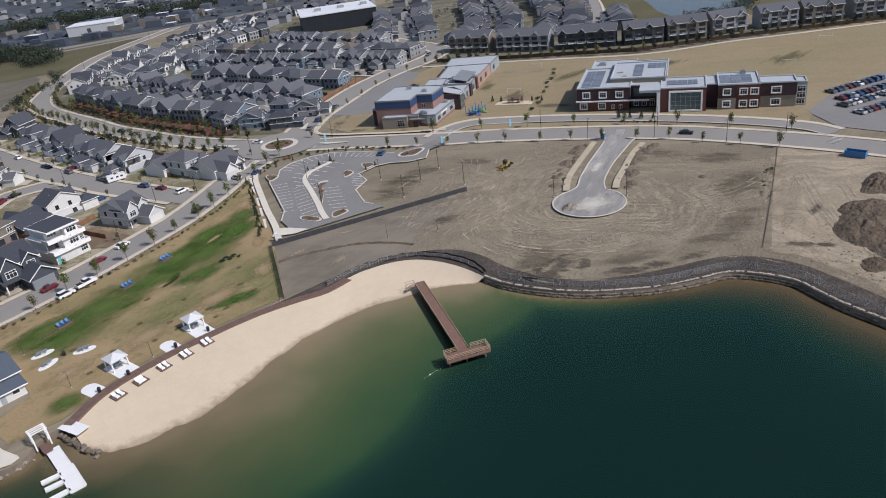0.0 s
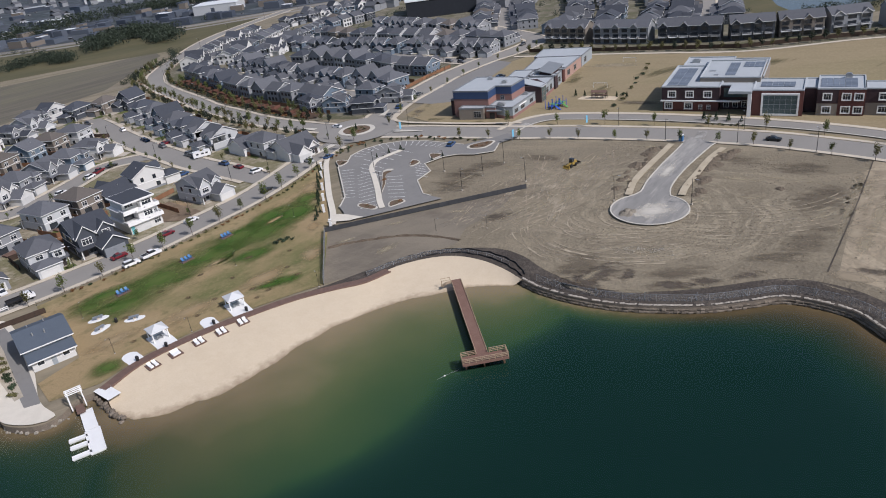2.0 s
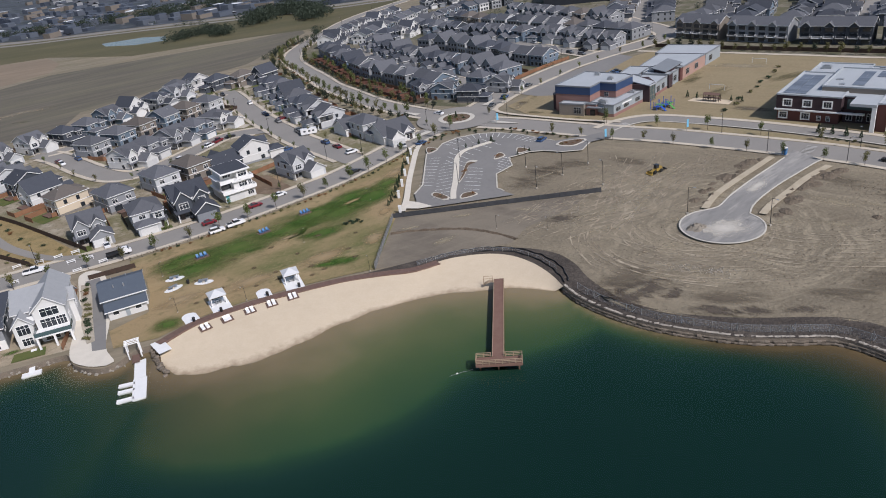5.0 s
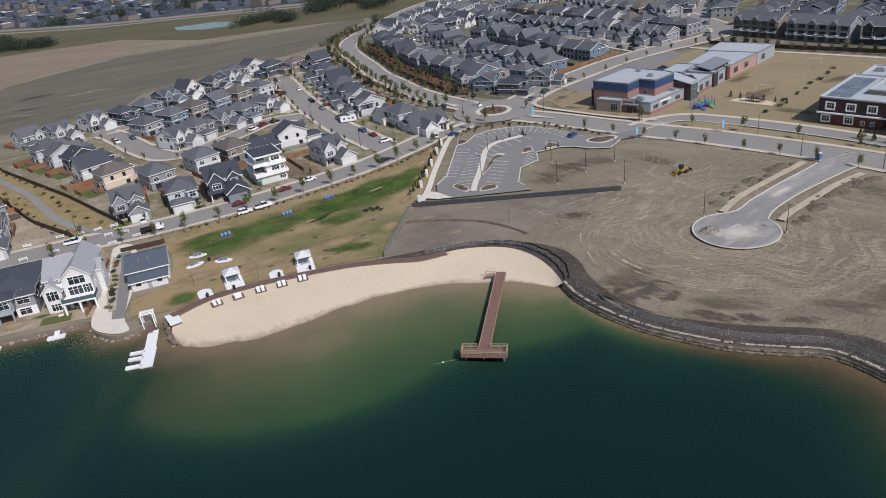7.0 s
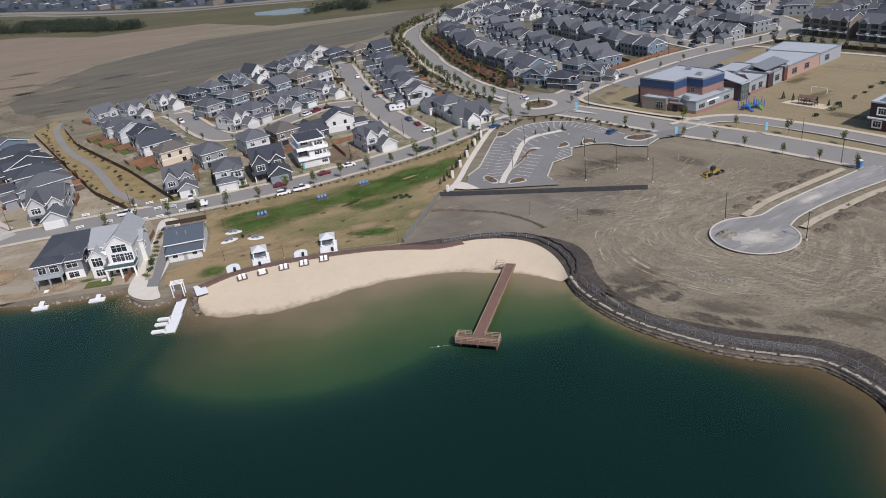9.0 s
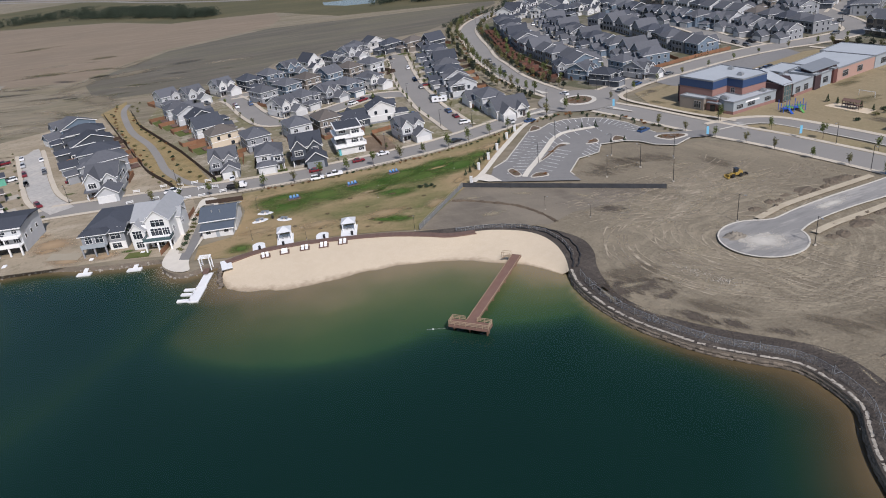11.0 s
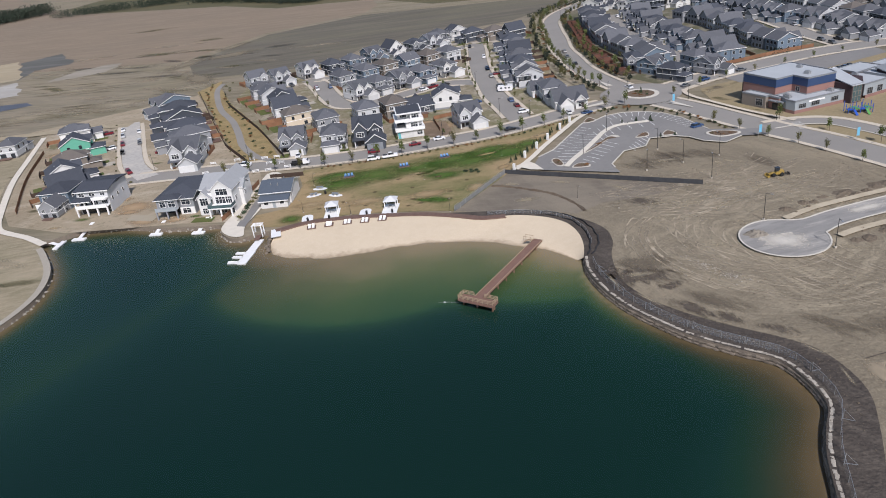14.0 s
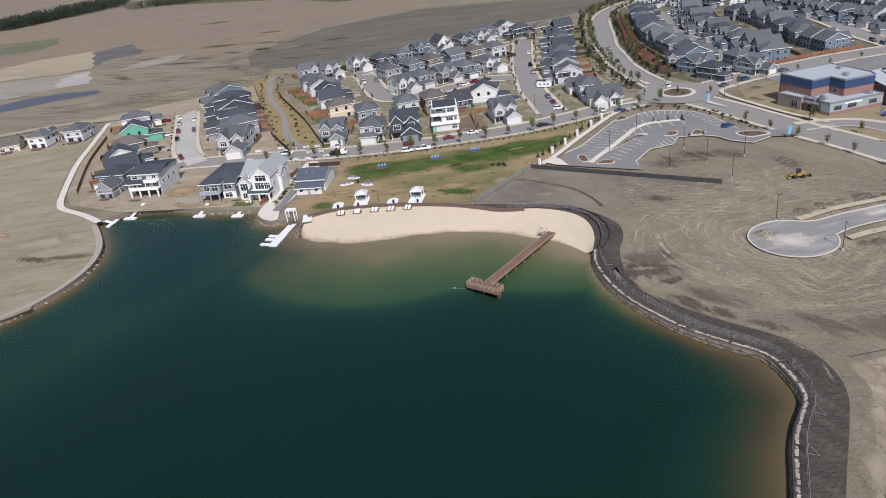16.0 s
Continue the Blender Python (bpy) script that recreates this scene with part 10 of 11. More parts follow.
# ---- street furniture ----
def lamp_post(h=7.4, arm=1.2):
    t = thing("street_lamp", "dark slim street lamp with one flat head", "street lamp", "street lamps")
    bm2 = bmesh.new()
    bmesh.ops.create_cone(bm2, cap_ends=True, segments=8, radius1=0.1, radius2=0.06, depth=h, matrix=Matrix.Translation((0, 0, h / 2)))
    part("pole", bm2, M_BLACK, t)
    part("arm", boxes((0, arm, -0.04, 0.04, h - 0.1, h - 0.02)), M_BLACK, t)
    part("head", boxes((arm - 0.1, arm + 0.6, -0.16, 0.16, h - 0.1, h + 0.02)), M_STEEL, t)
    part("base", boxes((-0.25, 0.25, -0.25, 0.25, -0.1, 0.35)), M_CONCRETE, t)
    return t


LAMP = None


def put_lamp(x, y, turn, size=1.0):
    global LAMP
    at = pose(x, y, GZ + 0.1, 0, 0, turn)
    if LAMP is None:
        LAMP = lamp_post()
        LAMP.matrix_basis = at
        o = LAMP
    else:
        o = copy_thing(LAMP, at)
    o.scale = (size, size, size)


for x, y in ((5.5, 89.1), (13.8, 98.5), (25.1, 88.1), (-20.1, 121.6), (-18.8, 97.2), (2.6, 108.4), (22.5, 107.4), (44.2, 63.4), (61.7, 53.0), (76.4, 104.2), (94.5, 91.3), (110, 74)):
    put_lamp(x, y, rk.uniform(0, 360))
for x, y in ((-6, 62.1), (7.5, 59.4), (-66, 30.9), (-37.4, 42.2), (-95, 46.5), (-82, 27), (-60, 62), (-46, 90)):
    put_lamp(x, y, rk.uniform(0, 360), 0.55)
for line, off, gap in ((R2, 7.2, 26), (R1, 6.6, 30), (R3, -9, 34), (R4, 7, 34), (R5, 6, 34)):
    pts = shifted(line, off)[4:]
    ln = sum((b - a).length for a, b in zip(pts, pts[1:]))
    for p in resample(pts, int(min(ln, 330) / gap)):
        put_lamp(p.x, p.y, facing(p.x, p.y, [line]) - 90, 0.95)
for x, y in ((-34.7, 77.6), (-36.9, 89.8), (-37.2, 99.5), (-37.6, 109.2), (-38.2, 121.3), (-38.4, 130.6)):
    p = thing("pillar", "white square gateway pillar", "pillar", "white pillars", at=pose(x, y, GZ + 0.1))
    part("shaft", boxes((-0.35, 0.35, -0.35, 0.35, 0, 2.3)), M_DOCK, p)
    part("cap", boxes((-0.42, 0.42, -0.42, 0.42, 2.3, 2.45)), M_TRIM, p)
for x, y in ((-8, 160), (30, 128), (58, 131)):
    b = thing("banner", "light blue street banner on a pole", "banner", "blue banners", at=pose(x, y, GZ, 0, 0, 30))
    part("pole", boxes((-0.04, 0.04, -0.04, 0.04, 0, 4.4)), M_STEEL, b)
    part("flag", boxes((0.06, 0.9, -0.02, 0.02, 1.6, 4.3)), material("pale_blue_cloth", (0.16, 0.42, 0.60), 0.7), b)
# playgrounds and goals
M_PLAYBLUE = material("playground_blue", (0.03, 0.09, 0.40), 0.45)
M_PLAYGREEN = material("playground_green", (0.10, 0.30, 0.08), 0.45)
sheet("play_surface", [(47.5, 162.0), (53.5, 155.0), (61, 157.8), (66, 174.5), (69.2, 177.3), (61, 184), (56, 174.5), (53.5, 170.0)], M_ROAD, "grey playground surface", "playground", step=0.01)
pg = thing("playground", "blue and green climbing frame with slides", "playground", at=pose(55.5, 162.0, GZ + 0.12, 0, 0, 28))
for i in range(5):
    for j in range(3):
        part("post", boxes((i * 2 - 4.08, i * 2 - 3.92, j * 1.8 - 1.9, j * 1.8 - 1.74, 0, 2.2 + 0.8 * ((i + j) % 3))), M_PLAYBLUE, pg)
for i in range(4):
    part("platform", boxes((i * 2 - 4, i * 2 - 2.1, -1.8, 1.8 if i % 2 else 0, 1.2 + 0.2 * (i % 2), 1.32 + 0.2 * (i % 2))), M_PLAYGREEN if i % 2 else M_PLAYBLUE, pg)
    part("bar", boxes((i * 2 - 4, i * 2 - 2, -1.86, -1.78, 2.1, 2.2)), M_PLAYBLUE, pg)
for s, m in ((-1, M_PLAYBLUE), (1, M_PLAYGREEN)):
    bm2 = bmesh.new()
    slab(bm2, (s * 2 - 0.4, -1.8, 1.4), (s * 2 + 0.4, -1.8, 1.4), (s * 2 + 0.4, -4.6, 0.2), (s * 2 - 0.4, -4.6, 0.2), 0.12)
    part("slide", bm2, m, pg)
sheet("play_sand", [(66, 168), (79, 158.5), (82, 163), (70, 172)], M_SAND, "tan play sand pit", "playground", step=0.01)
pg2 = thing("playground", "brown and blue climbing frame in the sand pit", "playground", at=pose(74.5, 165, GZ + 0.15, 0, 0, -35))
for x in (-3, -1, 1, 3):
    for y in (-1, 1):
        part("post", boxes((x - 0.08, x + 0.08, y - 0.08, y + 0.08, 0, 2.6)), M_DECK, pg2)
part("platform", boxes((-3, 3, -1, 1, 1.3, 1.42)), M_DECK, pg2)
bm2 = bmesh.new()
slab(bm2, (-3.2, -1.3, 2.6), (3.2, -1.3, 2.6), (3.2, 0, 3.3), (-3.2, 0, 3.3), 0.08)
part("roof", bm2, M_DECK, pg2)
pg3 = thing("playground", "grey climbing frame behind the school", "playground", at=pose(134, 128, GZ + 0.15, 0, 0, -35))
for i in range(4):
    part("post", boxes((i * 1.8 - 0.08, i * 1.8 + 0.08, -0.08, 0.08, 0, 3.2)), M_STEEL, pg3)
    part("post", boxes((i * 1.8 - 0.08, i * 1.8 + 0.08, 1.92, 2.08, 0, 3.2)), M_STEEL, pg3)
part("platform", boxes((0, 5.4, 0, 2, 1.6, 1.72)), M_STEEL, pg3)
for x, y, t in ((80, 180, 55), (107, 217, 55), (190, 140, 55), (232, 165, 55)):
    g = thing("soccer_goal", "white steel soccer goal on the field", "goal", "soccer goals", at=pose(x, y, GZ + 0.05, 0, 0, t - 90))
    for sx in (-3, 3):
        part("post", boxes((sx - 0.07, sx + 0.07, -0.07, 0.07, 0, 2.2)), M_TRIM, g)
        part("stay", boxes((sx - 0.05, sx + 0.05, 0, 1.6, 0, 0.08)), M_TRIM, g)
    part("crossbar", boxes((-3.07, 3.07, -0.07, 0.07, 2.13, 2.27)), M_TRIM, g)
    part("ground_bar", boxes((-3, 3, 1.52, 1.6, 0, 0.08)), M_TRIM, g)

# construction barricades along the west end of the park road
for x, y, t in ((-124, 60.5, 30), (-128.5, 58.5, 28), (-131, 65, 35), (-135, 62.5, 33), (-139.5, 60, 32), (-145, 57.5, 32), (-123, 52.5, 34), (-127, 50, 34), (-152, 51.5, 33), (-160, 47, 33), (-146, 42.5, 33), (-139, 47.5, 30), (-118, 57.5, 34), (-166, 43.5, 35)):
    b = thing("barricade", "white timber road barricade", "barricade", "white barricades", at=pose(x, y, GZ + 0.15, 0, 0, t + rk.uniform(-15, 15)))
    for z in (0.5, 0.95):
        part("bar", boxes((-1.2, 1.2, -0.04, 0.04, z, z + 0.2)), M_TRIM, b)
    for sx in (-1, 1):
        part("leg", boxes((sx - 0.05, sx + 0.05, -0.35, 0.35, 0, 0.08), (sx - 0.05, sx + 0.05, -0.05, 0.05, 0, 1.2)), M_TRIM, b)

# ---- vehicles ----
def paint(name, c):
    return material(name, c, 0.3, spec=0.5)


P_WHITE, P_RED, P_BLACK, P_GREY, P_SILVER, P_BLUE = paint("white_car_paint", (0.72, 0.72, 0.72)), paint("dark_red_car_paint", (0.16, 0.012, 0.02)), paint("black_car_paint", (0.018, 0.018, 0.02)), paint("grey_car_paint", (0.12, 0.125, 0.13)), paint("silver_car_paint", (0.42, 0.43, 0.44)), paint("blue_car_paint", (0.03, 0.07, 0.17))
CAR_WHEEL = wheel_mesh(0.34, 0.24)


def shell(profile, half, taper):
    """A body from its side outline; half: its half width, taper: how far the top leans in."""
    bm2 = bmesh.new()
    zmax = max(z for _, z in profile)
    l = [bm2.verts.new((x, half - taper * max(0, z - 0.9) / max(0.1, zmax - 0.9), z)) for x, z in profile]
    r = [bm2.verts.new((x, -half + taper * max(0, z - 0.9) / max(0.1, zmax - 0.9), z)) for x, z in profile]
    bm2.faces.new(l[::-1])
    bm2.faces.new(r)
    n = len(profile)
    for i in range(n):
        j = (i + 1) % n
        bm2.faces.new((l[i], l[j], r[j], r[i]))
    bmesh.ops.recalc_face_normals(bm2, faces=bm2.faces[:])
    return bm2


BODY = {"suv": [(-2.3, 0.35), (2.3, 0.35), (2.32, 0.8), (2.15, 1.0), (1.1, 1.08), (-2.2, 1.08), (-2.34, 0.8)], "sedan": [(-2.25, 0.32), (2.25, 0.32), (2.28, 0.68), (2.1, 0.84), (1.0, 0.95), (-1.6, 0.98), (-2.25, 0.9)],
        "pickup": [(-2.8, 0.45), (2.8, 0.45), (2.85, 0.95), (2.6, 1.12), (1.5, 1.2), (-2.8, 1.2), (-2.85, 0.9)]}
CABIN = {"suv": [(1.05, 1.08), (0.35, 1.68), (-1.9, 1.7), (-2.2, 1.08)], "sedan": [(0.95, 0.95), (0.3, 1.4), (-0.9, 1.42), (-1.65, 0.97)], "pickup": [(1.4, 1.2), (0.8, 1.85), (-0.6, 1.87), (-0.8, 1.2)]}
ROOFP = {"suv": (-1.85, 0.3, 1.68), "sedan": (-0.85, 0.25, 1.4), "pickup": (-0.55, 0.75, 1.85)}


def car(kind, colour, label, at):
    t = thing("car" if kind != "pickup" else "pickup_truck", label, "car" if kind != "pickup" else "pickup", "parked vehicles", at=at)
    part("body", shell(BODY[kind], 0.92 if kind != "pickup" else 1.0, 0.05), colour, t)
    part("cabin_glass", shell(CABIN[kind], 0.84 if kind != "pickup" else 0.92, 0.16), M_GLASS, t)
    x0, x1, z = ROOFP[kind]
    part("roof", boxes((x0, x1, -0.68, 0.68, z, z + 0.05)), colour, t)
    if kind == "pickup":
        part("cargo_bed", boxes((-2.7, -0.95, -0.8, 0.8, 1.19, 1.215)), M_BLACK, t)
    wb = 1.4 if kind != "pickup" else 1.75
    for x in (-wb, wb):
        for y in (-0.82, 0.82):
            o = new("wheel", CAR_WHEEL)
            o.parent = t
            o.location = (x, y, 0.34)
    return t


_cars = {}


def put_car(kind, colour, name, x, y, turn):
    at = pose(x, y, GZ + 0.2, 0, 0, turn)
    key = (kind, name)
    if key not in _cars:
        _cars[key] = car(kind, colour, "%s parked %s" % (name, {"suv": "sport utility vehicle", "sedan": "family sedan car", "pickup": "pickup truck"}[kind]), at)
    else:
        copy_thing(_cars[key], at)


def road_turn(x, y, line):
    i = min(range(1, len(line)), key=lambda k: (line[k].x - x) ** 2 + (line[k].y - y) ** 2)
    d = line[i] - line[i - 1]
    return math.degrees(math.atan2(d.y, d.x))


COLOURS = [(P_WHITE, "white"), (P_BLACK, "black"), (P_GREY, "dark grey"), (P_SILVER, "silver"), (P_BLUE, "dark blue"), (P_RED, "dark red")]
for kind, c, x, y, line in (("sedan", 0, -78.4, 99.6, R1), ("sedan", 5, -84.2, 91.6, R1), ("sedan", 5, -95.2, 80.2, R1), ("suv", 0, -90.0, 73.4, R1), ("pickup", 0, -85.6, 77.6, R1), ("pickup", 0, -137.2, 53.8, R1), ("sedan", 1, -56.6, 116.2, R1), ("sedan", 4, -36, 142, R1),
                            ("sedan", 1, 105, 88.5, R2), ("sedan", 0, -33, 181, R3), ("sedan", 1, -75, 221, R3), ("suv", 1, -92, 246, R3), ("sedan", 2, -86, 236, R3)):
    put_car(kind, *COLOURS[c], x, y, road_turn(x, y, line))
put_car("suv", *COLOURS[4], 8.6, 133.5, 60)
put_car("suv", *COLOURS[1], -74.2, 121.5, -50)
put_car("suv", *COLOURS[0], -62, 138.5, 40)
# flatbed truck on the park road
ft = thing("flatbed_truck", "white cab truck with a black flat bed", "truck", at=pose(-115.2, 61.6, GZ + 0.2, 0, 0, 33))
part("chassis", boxes((-3.4, 3.2, -0.9, 0.9, 0.55, 0.8)), M_BLACK, ft)
part("bed", boxes((-3.5, 0.9, -1.15, 1.15, 0.95, 1.1), (-3.5, 0.9, -1.15, -1.08, 1.1, 1.45), (-3.5, 0.9, 1.08, 1.15, 1.1, 1.45), (0.8, 0.9, -1.15, 1.15, 1.1, 2.1)), M_BLACK, ft)
part("cab", shell([(1.0, 0.6), (3.4, 0.6), (3.45, 1.2), (2.9, 1.35), (2.4, 2.1), (1.0, 2.15)], 1.0, 0.1), P_WHITE, ft)
part("windscreen", boxes((2.45, 2.85, -0.8, 0.8, 1.36, 1.95)), M_GLASS, ft)
for x in (-2.2, 2.4):
    for y in (-0.9, 0.9):
        o = new("wheel", CAR_WHEEL)
        o.parent = ft
        o.location = (x, y, 0.34)
rv = thing("travel_trailer", "white travel trailer parked beside a house", "trailer", at=pose(-86.5, 168.5, GZ + 0.15, 0, 0, 20))
part("body", shell([(-3.4, 0.5), (3.0, 0.5), (3.5, 1.2), (3.2, 2.7), (-3.3, 2.7), (-3.5, 2.2)], 1.15, 0.03), P_WHITE, rv)
for x in (-1.8, 0.2, 1.8):
    part("window", boxes((x - 0.45, x + 0.45, -1.2, -1.15, 1.5, 2.1)), M_GLASS, rv)
for y in (-1.0, 1.0):
    o = new("wheel", CAR_WHEEL)
    o.parent = rv
    o.location = (-0.2, y, 0.34)
# cars at the kerb and on drives
rc = random.Random(77)
for line, n, off in ((R5, 9, 3.6), (R6, 8, 3.4), (R7, 9, 3.6), (S1, 10, 3.4), (S2, 6, 3.4), (R4, 5, 3.6)):
    for k in range(n):
        i = rc.randrange(3, len(line) - 3)
        s = rc.choice((-1, 1))
        p = line[i] + normals2(line)[i] * off * s
        d = line[i + 1] - line[i]
        put_car(rc.choice(("suv", "sedan", "suv", "pickup")), *rc.choice(COLOURS), p.x, p.y, math.degrees(math.atan2(d.y, d.x)) + (180 if s > 0 else 0))
for rowi, (x0, y0, n) in enumerate(((172, 97, 10), (168, 88, 9), (163, 81.5, 9), (158, 72, 7))):
    for k in range(n):
        if rc.random() < 0.85:
            put_car(rc.choice(("suv", "sedan", "sedan")), *rc.choice(COLOURS), x0 + k * 2.75 * 0.97, y0 + k * 0.3, 95 + rc.uniform(-4, 4))
for k in range(4):
    put_car("sedan", *COLOURS[(k * 2) % 5], 41.5 + 1.6 * k, 218 + 2.6 * k, -28)
# drives and lawns in front of the houses
for p, t, gx_ in HOUSES[:NEAR_HOUSES]:
    a = pose(p.x, p.y, 0, 0, 0, t)
    r = random.Random(int(p.x * 7 + p.y))
    _level[0] = GZ + 0.10 + 0.0004 * r.randrange(40)
    q = [a @ Vector(v) for v in ((gx_ - 2.8, -7.5, 0), (gx_ + 2.8, -7.5, 0), (gx_ + 2.8, -15.5, 0), (gx_ - 2.8, -15.5, 0))]
    sheet("driveway", [(v.x, v.y) for v in q], M_DRIVE, "pale concrete driveway before a house", "driveway")
    if r.random() < 0.55:
        g0 = -5.0 if gx_ > 0 else gx_ + 3.2
        q = [a @ Vector(v) for v in ((g0, -7, 0), (g0 + 3.6, -7, 0), (g0 + 3.6, -13.5, 0), (g0, -13.5, 0))]
        sheet("front_lawn", [(v.x, v.y) for v in q], M_LAWN, "small green front lawn", "lawn")
    if r.random() < 0.35:
        v = a @ Vector((gx_ + r.uniform(-1, 1), -13.2, 0))
        put_car(r.choice(("suv", "sedan", "pickup")), *r.choice(COLOURS), v.x, v.y, t + 90)
for p, t, gx_ in HOUSES[:NEAR_HOUSES]:
    r = random.Random(int(p.x * 5 + p.y * 3))
    bm2 = bmesh.new()
    s = r.choice((-1, 1))
    box(bm2, s * 6.0 - 0.05, s * 6.0 + 0.05, 3.0, 13.0, 0, 1.65)
    for k in range(5):
        box(bm2, s * 6.0 - 0.09, s * 6.0 + 0.09, 3.0 + 2.4 * k, 3.18 + 2.4 * k, 0, 1.8)
    box(bm2, min(0, s * 6.0) + 0.1 * s, max(0, s * 6.0), 12.95, 13.05, 0, 1.65)
    o = tagged(part("yard_fence", bm2, r.choice((M_FENCEWOOD, M_FENCEWOOD, M_DARKFENCE))), "brown board fence round a small back yard", "fence", "back yard fences")
    o.matrix_basis = pose(p.x, p.y, GZ + 0.03, 0, 0, t)
    if r.random() < 0.7:
        _level[0] = GZ + 0.10 + 0.0004 * r.randrange(40)
        a = pose(p.x, p.y, 0, 0, 0, t)
        q = [a @ Vector(c) for c in ((-5.2, 6.2, 0), (5.2, 6.2, 0), (5.2, 12.2, 0), (-5.2, 12.2, 0))]
        sheet("back_lawn", [(c.x, c.y) for c in q], r.choice((M_LAWN, M_DRYLAWN, M_YARD, M_LAWN)), "fenced back yard lawn", "lawn")
sheet("lake_lawn", [(-113.5, 8.5), (-107, 11.5), (-109, 15), (-115, 12)], M_LAWN, "small green lawn by the lake house", "lawn")
sheet("corner_lawn", [(-138, 2), (-128, 5), (-130, 9), (-140, 6)], M_CLAY, "bare sandy lot between lake houses", "lot")

# ---- far town ----
# bluish distance haze is painted into the far grey, dark and ground colours
M_FARGREY = material("hazy_grey_wall", (0.115, 0.135, 0.170), 0.8, [(0.05, 0.5, (0.11, 0.12, 0.145))], per_object=0.3)
M_FARWHITE = material("far_white_roof", (0.62, 0.64, 0.66), 0.8, [(0.05, 0.4, (0.50, 0.52, 0.55))])
M_FARDARK = material("hazy_dark_roof", (0.050, 0.062, 0.085), 0.8, [(0.05, 0.5, (0.080, 0.095, 0.125))])
M_ARENA = material("black_metal_cladding", (0.020, 0.023, 0.030), 0.6, [(0.3, 0.4, (0.028, 0.032, 0.040))])
M_TOWN = layered("hazy_town_ground", (0.058, 0.066, 0.080), [("noise", 0.02, 20, 3.0, 0.44, 0.6, 0.8, (0.036, 0.047, 0.046)), ("noise", 0.08, -30, 2.0, 0.5, 0.66, 0.7, (0.125, 0.135, 0.150))])
_level[0] = GZ + 0.20
HIGHWAY = curve([(-1500, 830), (-900, 690), (-699, 625), (-514, 586), (-420, 590), (-264, 595), (-180, 598), (-93, 618), (0, 640), (200, 700), (500, 860)], 20)
ribbon("highway", HIGHWAY, 6, 18, M_ROAD, "distant divided highway", "road")
ribbon("highway", HIGHWAY, -5, -14, M_ROAD, "distant divided highway", "road")
sheet("town_ground", [(p.x, p.y) for p in shifted(HIGHWAY, 22)] + [(900, 1700), (-1000, 2000), (-1900, 1300)], M_TOWN, "grey ground of the far town", "town ground")
arena = thing("arena", "long dark warehouse with a white roof", "warehouse", at=pose(21.3, 452, GZ, 0, 0, -4))
part("wall", boxes((0, 57, 0, 48, 0, 12.5)), M_ARENA, arena)
part("roof", boxes((-0.5, 57.5, -0.5, 48.5, 12.5, 13.2)), M_FARWHITE, arena)
for x in (12, 30, 48):
    part("roof_unit", boxes((x, x + 5, 20, 25, 13.2, 14.8)), M_STEEL, arena)
rf = random.Random(3)


def shop(x, y, w, d, h, turn, label="flat-roofed far commercial building"):
    s = thing("commercial_building", label, "building", "far commercial buildings", at=pose(x, y, GZ, 0, 0, turn))
    part("wall", boxes((-w / 2, w / 2, -d / 2, d / 2, 0, h)), rf.choice((M_FARGREY, W_PALE, W_GREY, W_TAUPE, M_FARDARK)), s)
    part("roof", boxes((-w / 2 - 0.3, w / 2 + 0.3, -d / 2 - 0.3, d / 2 + 0.3, h, h + 0.6)), rf.choice((M_FARWHITE, M_FARWHITE, M_MEMBRANE, M_FARDARK)), s)


shop(-157, 705, 46, 34, 9, -8, "long white-roofed far shopping hall")
for k in range(28):
    x, y = rf.uniform(-800, 420), rf.uniform(720, 1250)
    shop(x, y, rf.uniform(12, 34), rf.uniform(9, 20), rf.uniform(4, 8), rf.uniform(-45, 20))
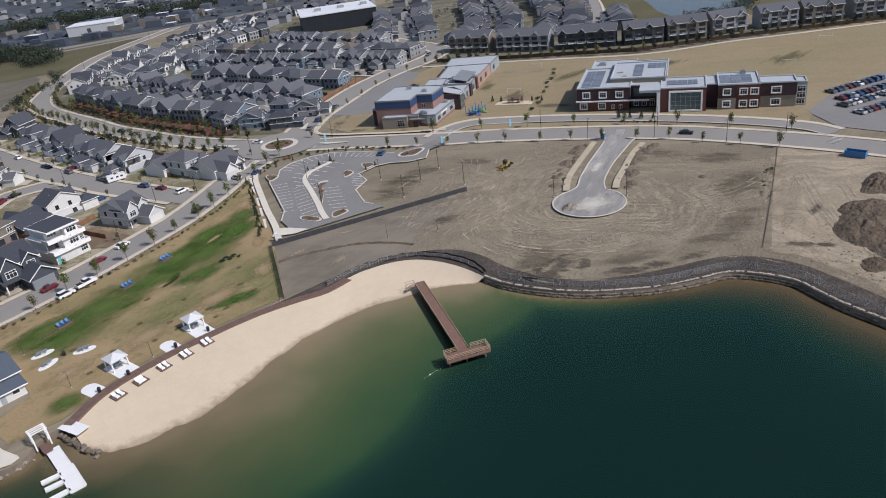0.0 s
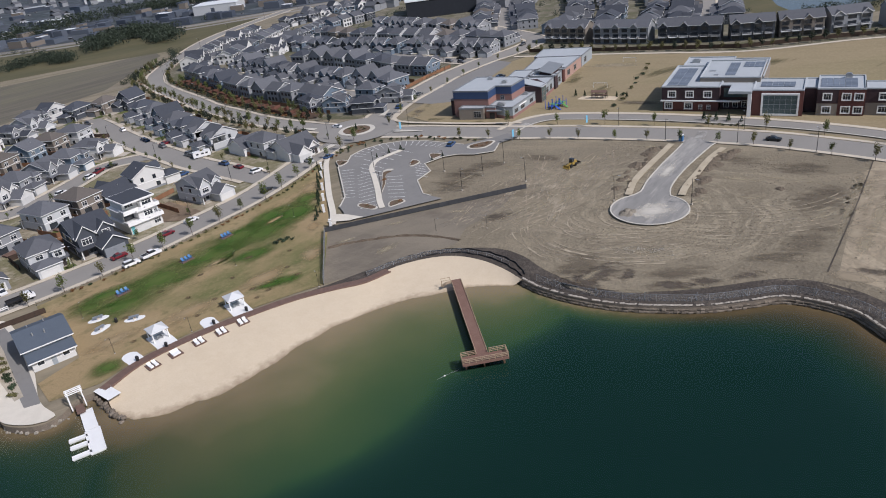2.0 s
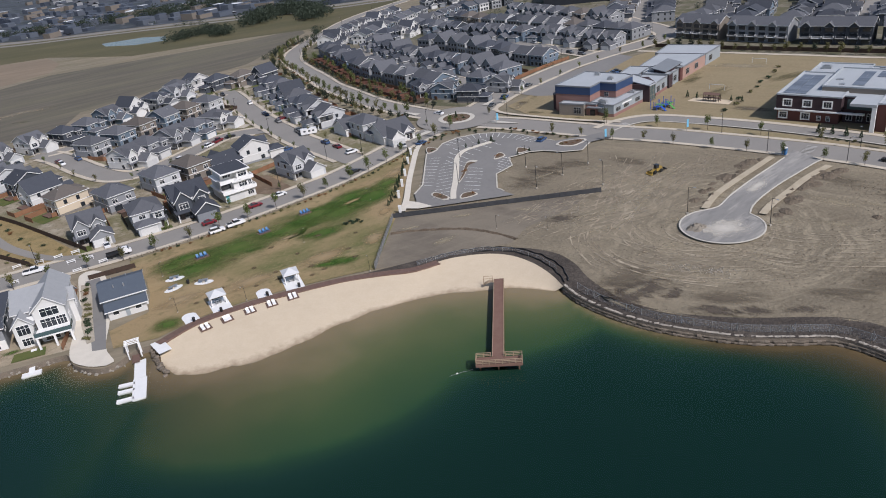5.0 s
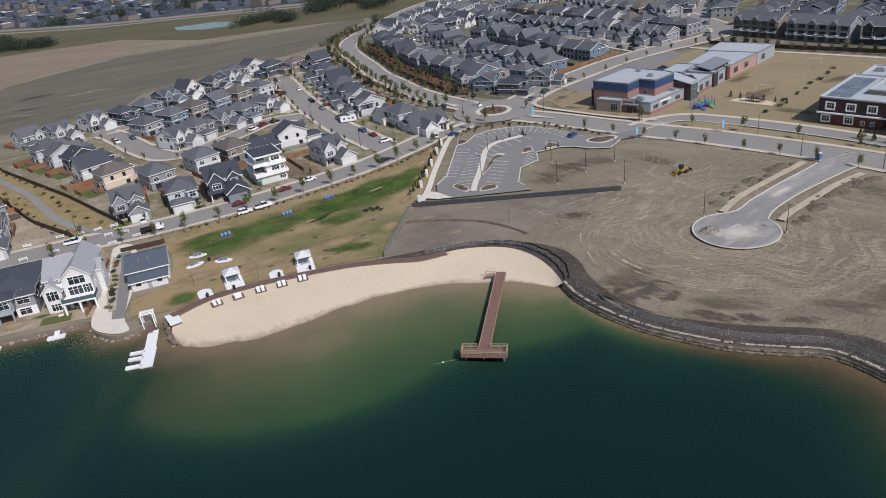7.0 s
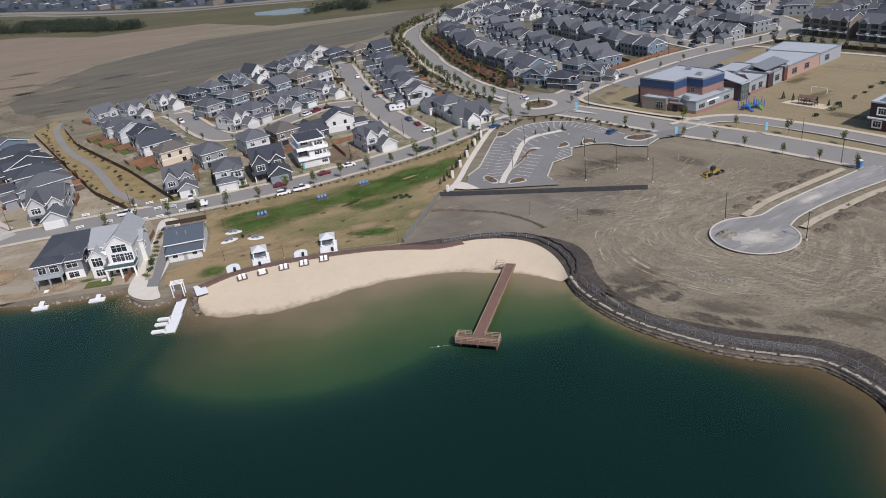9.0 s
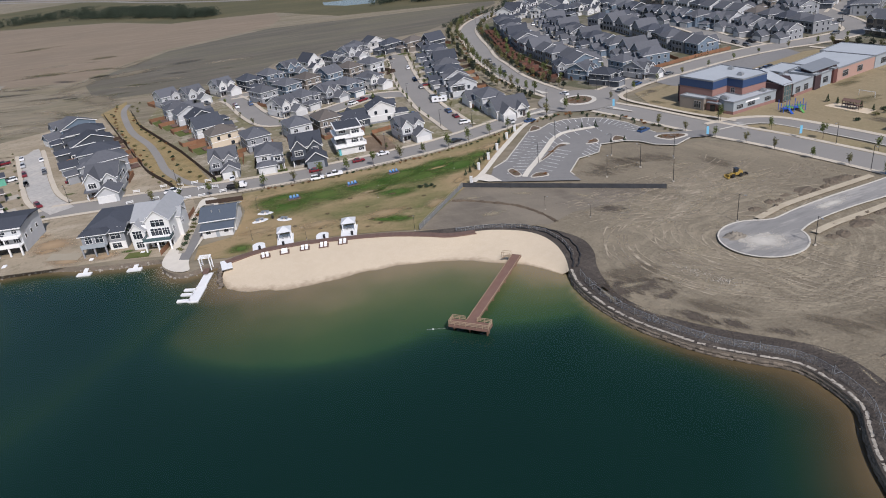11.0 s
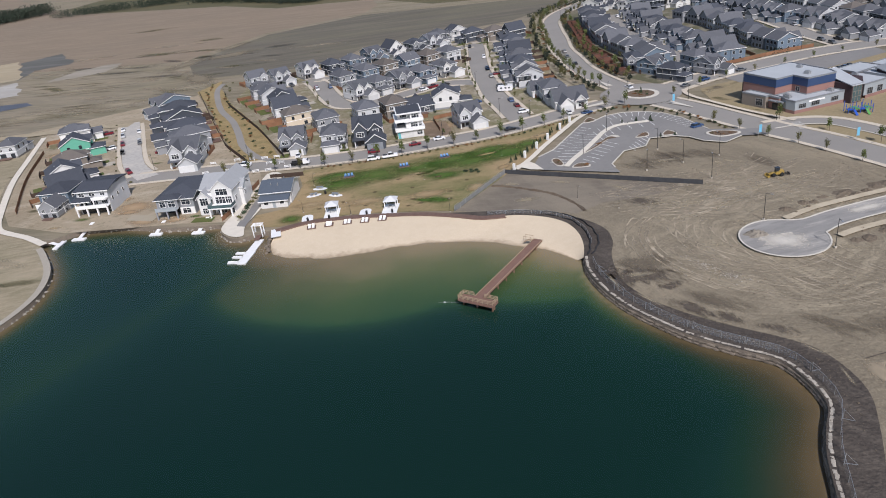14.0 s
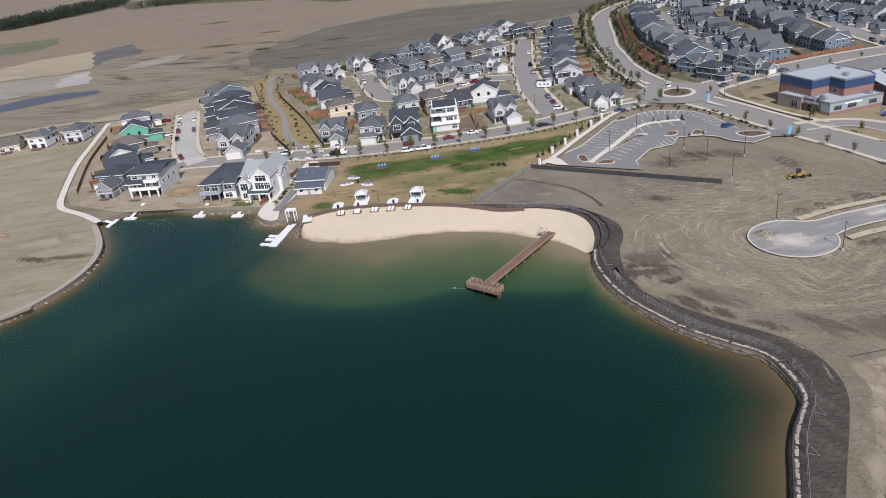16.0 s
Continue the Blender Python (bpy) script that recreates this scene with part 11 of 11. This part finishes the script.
# small town buildings and parked cars past counting
bm, bc = bmesh.new(), bmesh.new()
north = normals2(HIGHWAY)
for k in range(1100):
    i = rf.randrange(4, len(HIGHWAY) - 4)
    off = 34 + abs(rf.gauss(0, 1)) * 170
    p = HIGHWAY[i] + north[i] * off + Vector((rf.uniform(-10, 10), rf.uniform(-8, 8)))
    m = pose(p.x, p.y, GZ, 0, 0, rf.choice((-20, 70)) + rf.uniform(-12, 12))
    car_ = k % 3 == 0
    b = bc if car_ else bm
    w, d, h = (4.4, 1.9, 1.5) if car_ else (rf.uniform(7, 20), rf.uniform(6, 12), rf.uniform(3, 7))
    n, nf = len(b.verts), len(b.faces)
    box(b, -w / 2, w / 2, -d / 2, d / 2, 0, h)
    b.verts.ensure_lookup_table()
    b.faces.ensure_lookup_table()
    wall_i, roof_i = rf.choice((0, 0, 2, 3)), rf.choice((1, 2, 2, 0, 0, 2))
    for f in b.faces[nf:]:
        f.material_index = roof_i if f.calc_center_median().z > h - 0.01 else wall_i
    for v in b.verts[n:]:
        v.co = m @ v.co
tagged(part("far_town", bm, (M_FARGREY, M_FARWHITE, M_FARDARK, W_TAUPE)), "small grey and white buildings of the far town", "town", kind="stuff")
tagged(part("far_cars", bc, (P_GREY, P_WHITE, P_BLACK, P_SILVER)), "tiny parked cars of the far town", "cars", kind="stuff")
# far house roofs past counting
bw, br = bmesh.new(), bmesh.new()
for k in range(560):
    if k < 260:
        x, y = rf.uniform(-10, 520), rf.uniform(430, 760)
        if 5 < x < 95 and 435 < y < 520:
            continue
    elif k < 400:
        x, y = rf.uniform(-760, -60), rf.uniform(850, 1500)
    else:
        x, y = rf.uniform(300, 620), rf.uniform(190, 430)
        if x < 340 and y > 230:
            continue
    if min((q.x - x) ** 2 + (q.y - y) ** 2 for q in HIGHWAY) < 900:
        continue
    w, d, h, a = rf.uniform(8, 11), rf.uniform(9, 13), rf.uniform(5, 6.5), radians(rf.choice((-35, 55)) + rf.uniform(-10, 10))
    n0, n1 = len(bw.verts), len(br.verts)
    box(bw, -w / 2, w / 2, -d / 2, d / 2, 0, h)
    slab(br, (-w / 2 - 0.4, -d / 2 - 0.4, h), (0, -d / 2 - 0.4, h + 2.8), (0, d / 2 + 0.4, h + 2.8), (-w / 2 - 0.4, d / 2 + 0.4, h), 0.2)
    slab(br, (0, -d / 2 - 0.4, h + 2.8), (w / 2 + 0.4, -d / 2 - 0.4, h), (w / 2 + 0.4, d / 2 + 0.4, h), (0, d / 2 + 0.4, h + 2.8), 0.2)
    m = pose(x, y, GZ, 0, 0, math.degrees(a))
    bw.verts.ensure_lookup_table()
    br.verts.ensure_lookup_table()
    for v in bw.verts[n0:]:
        v.co = m @ v.co
    for v in br.verts[n1:]:
        v.co = m @ v.co
tagged(part("far_house_walls", bw, W_GREY), "grey walls of the far suburb", "suburb", kind="stuff")
tagged(part("far_house_roofs", br, SH_GREY), "grey roofs of the far suburb", "suburb", kind="stuff")
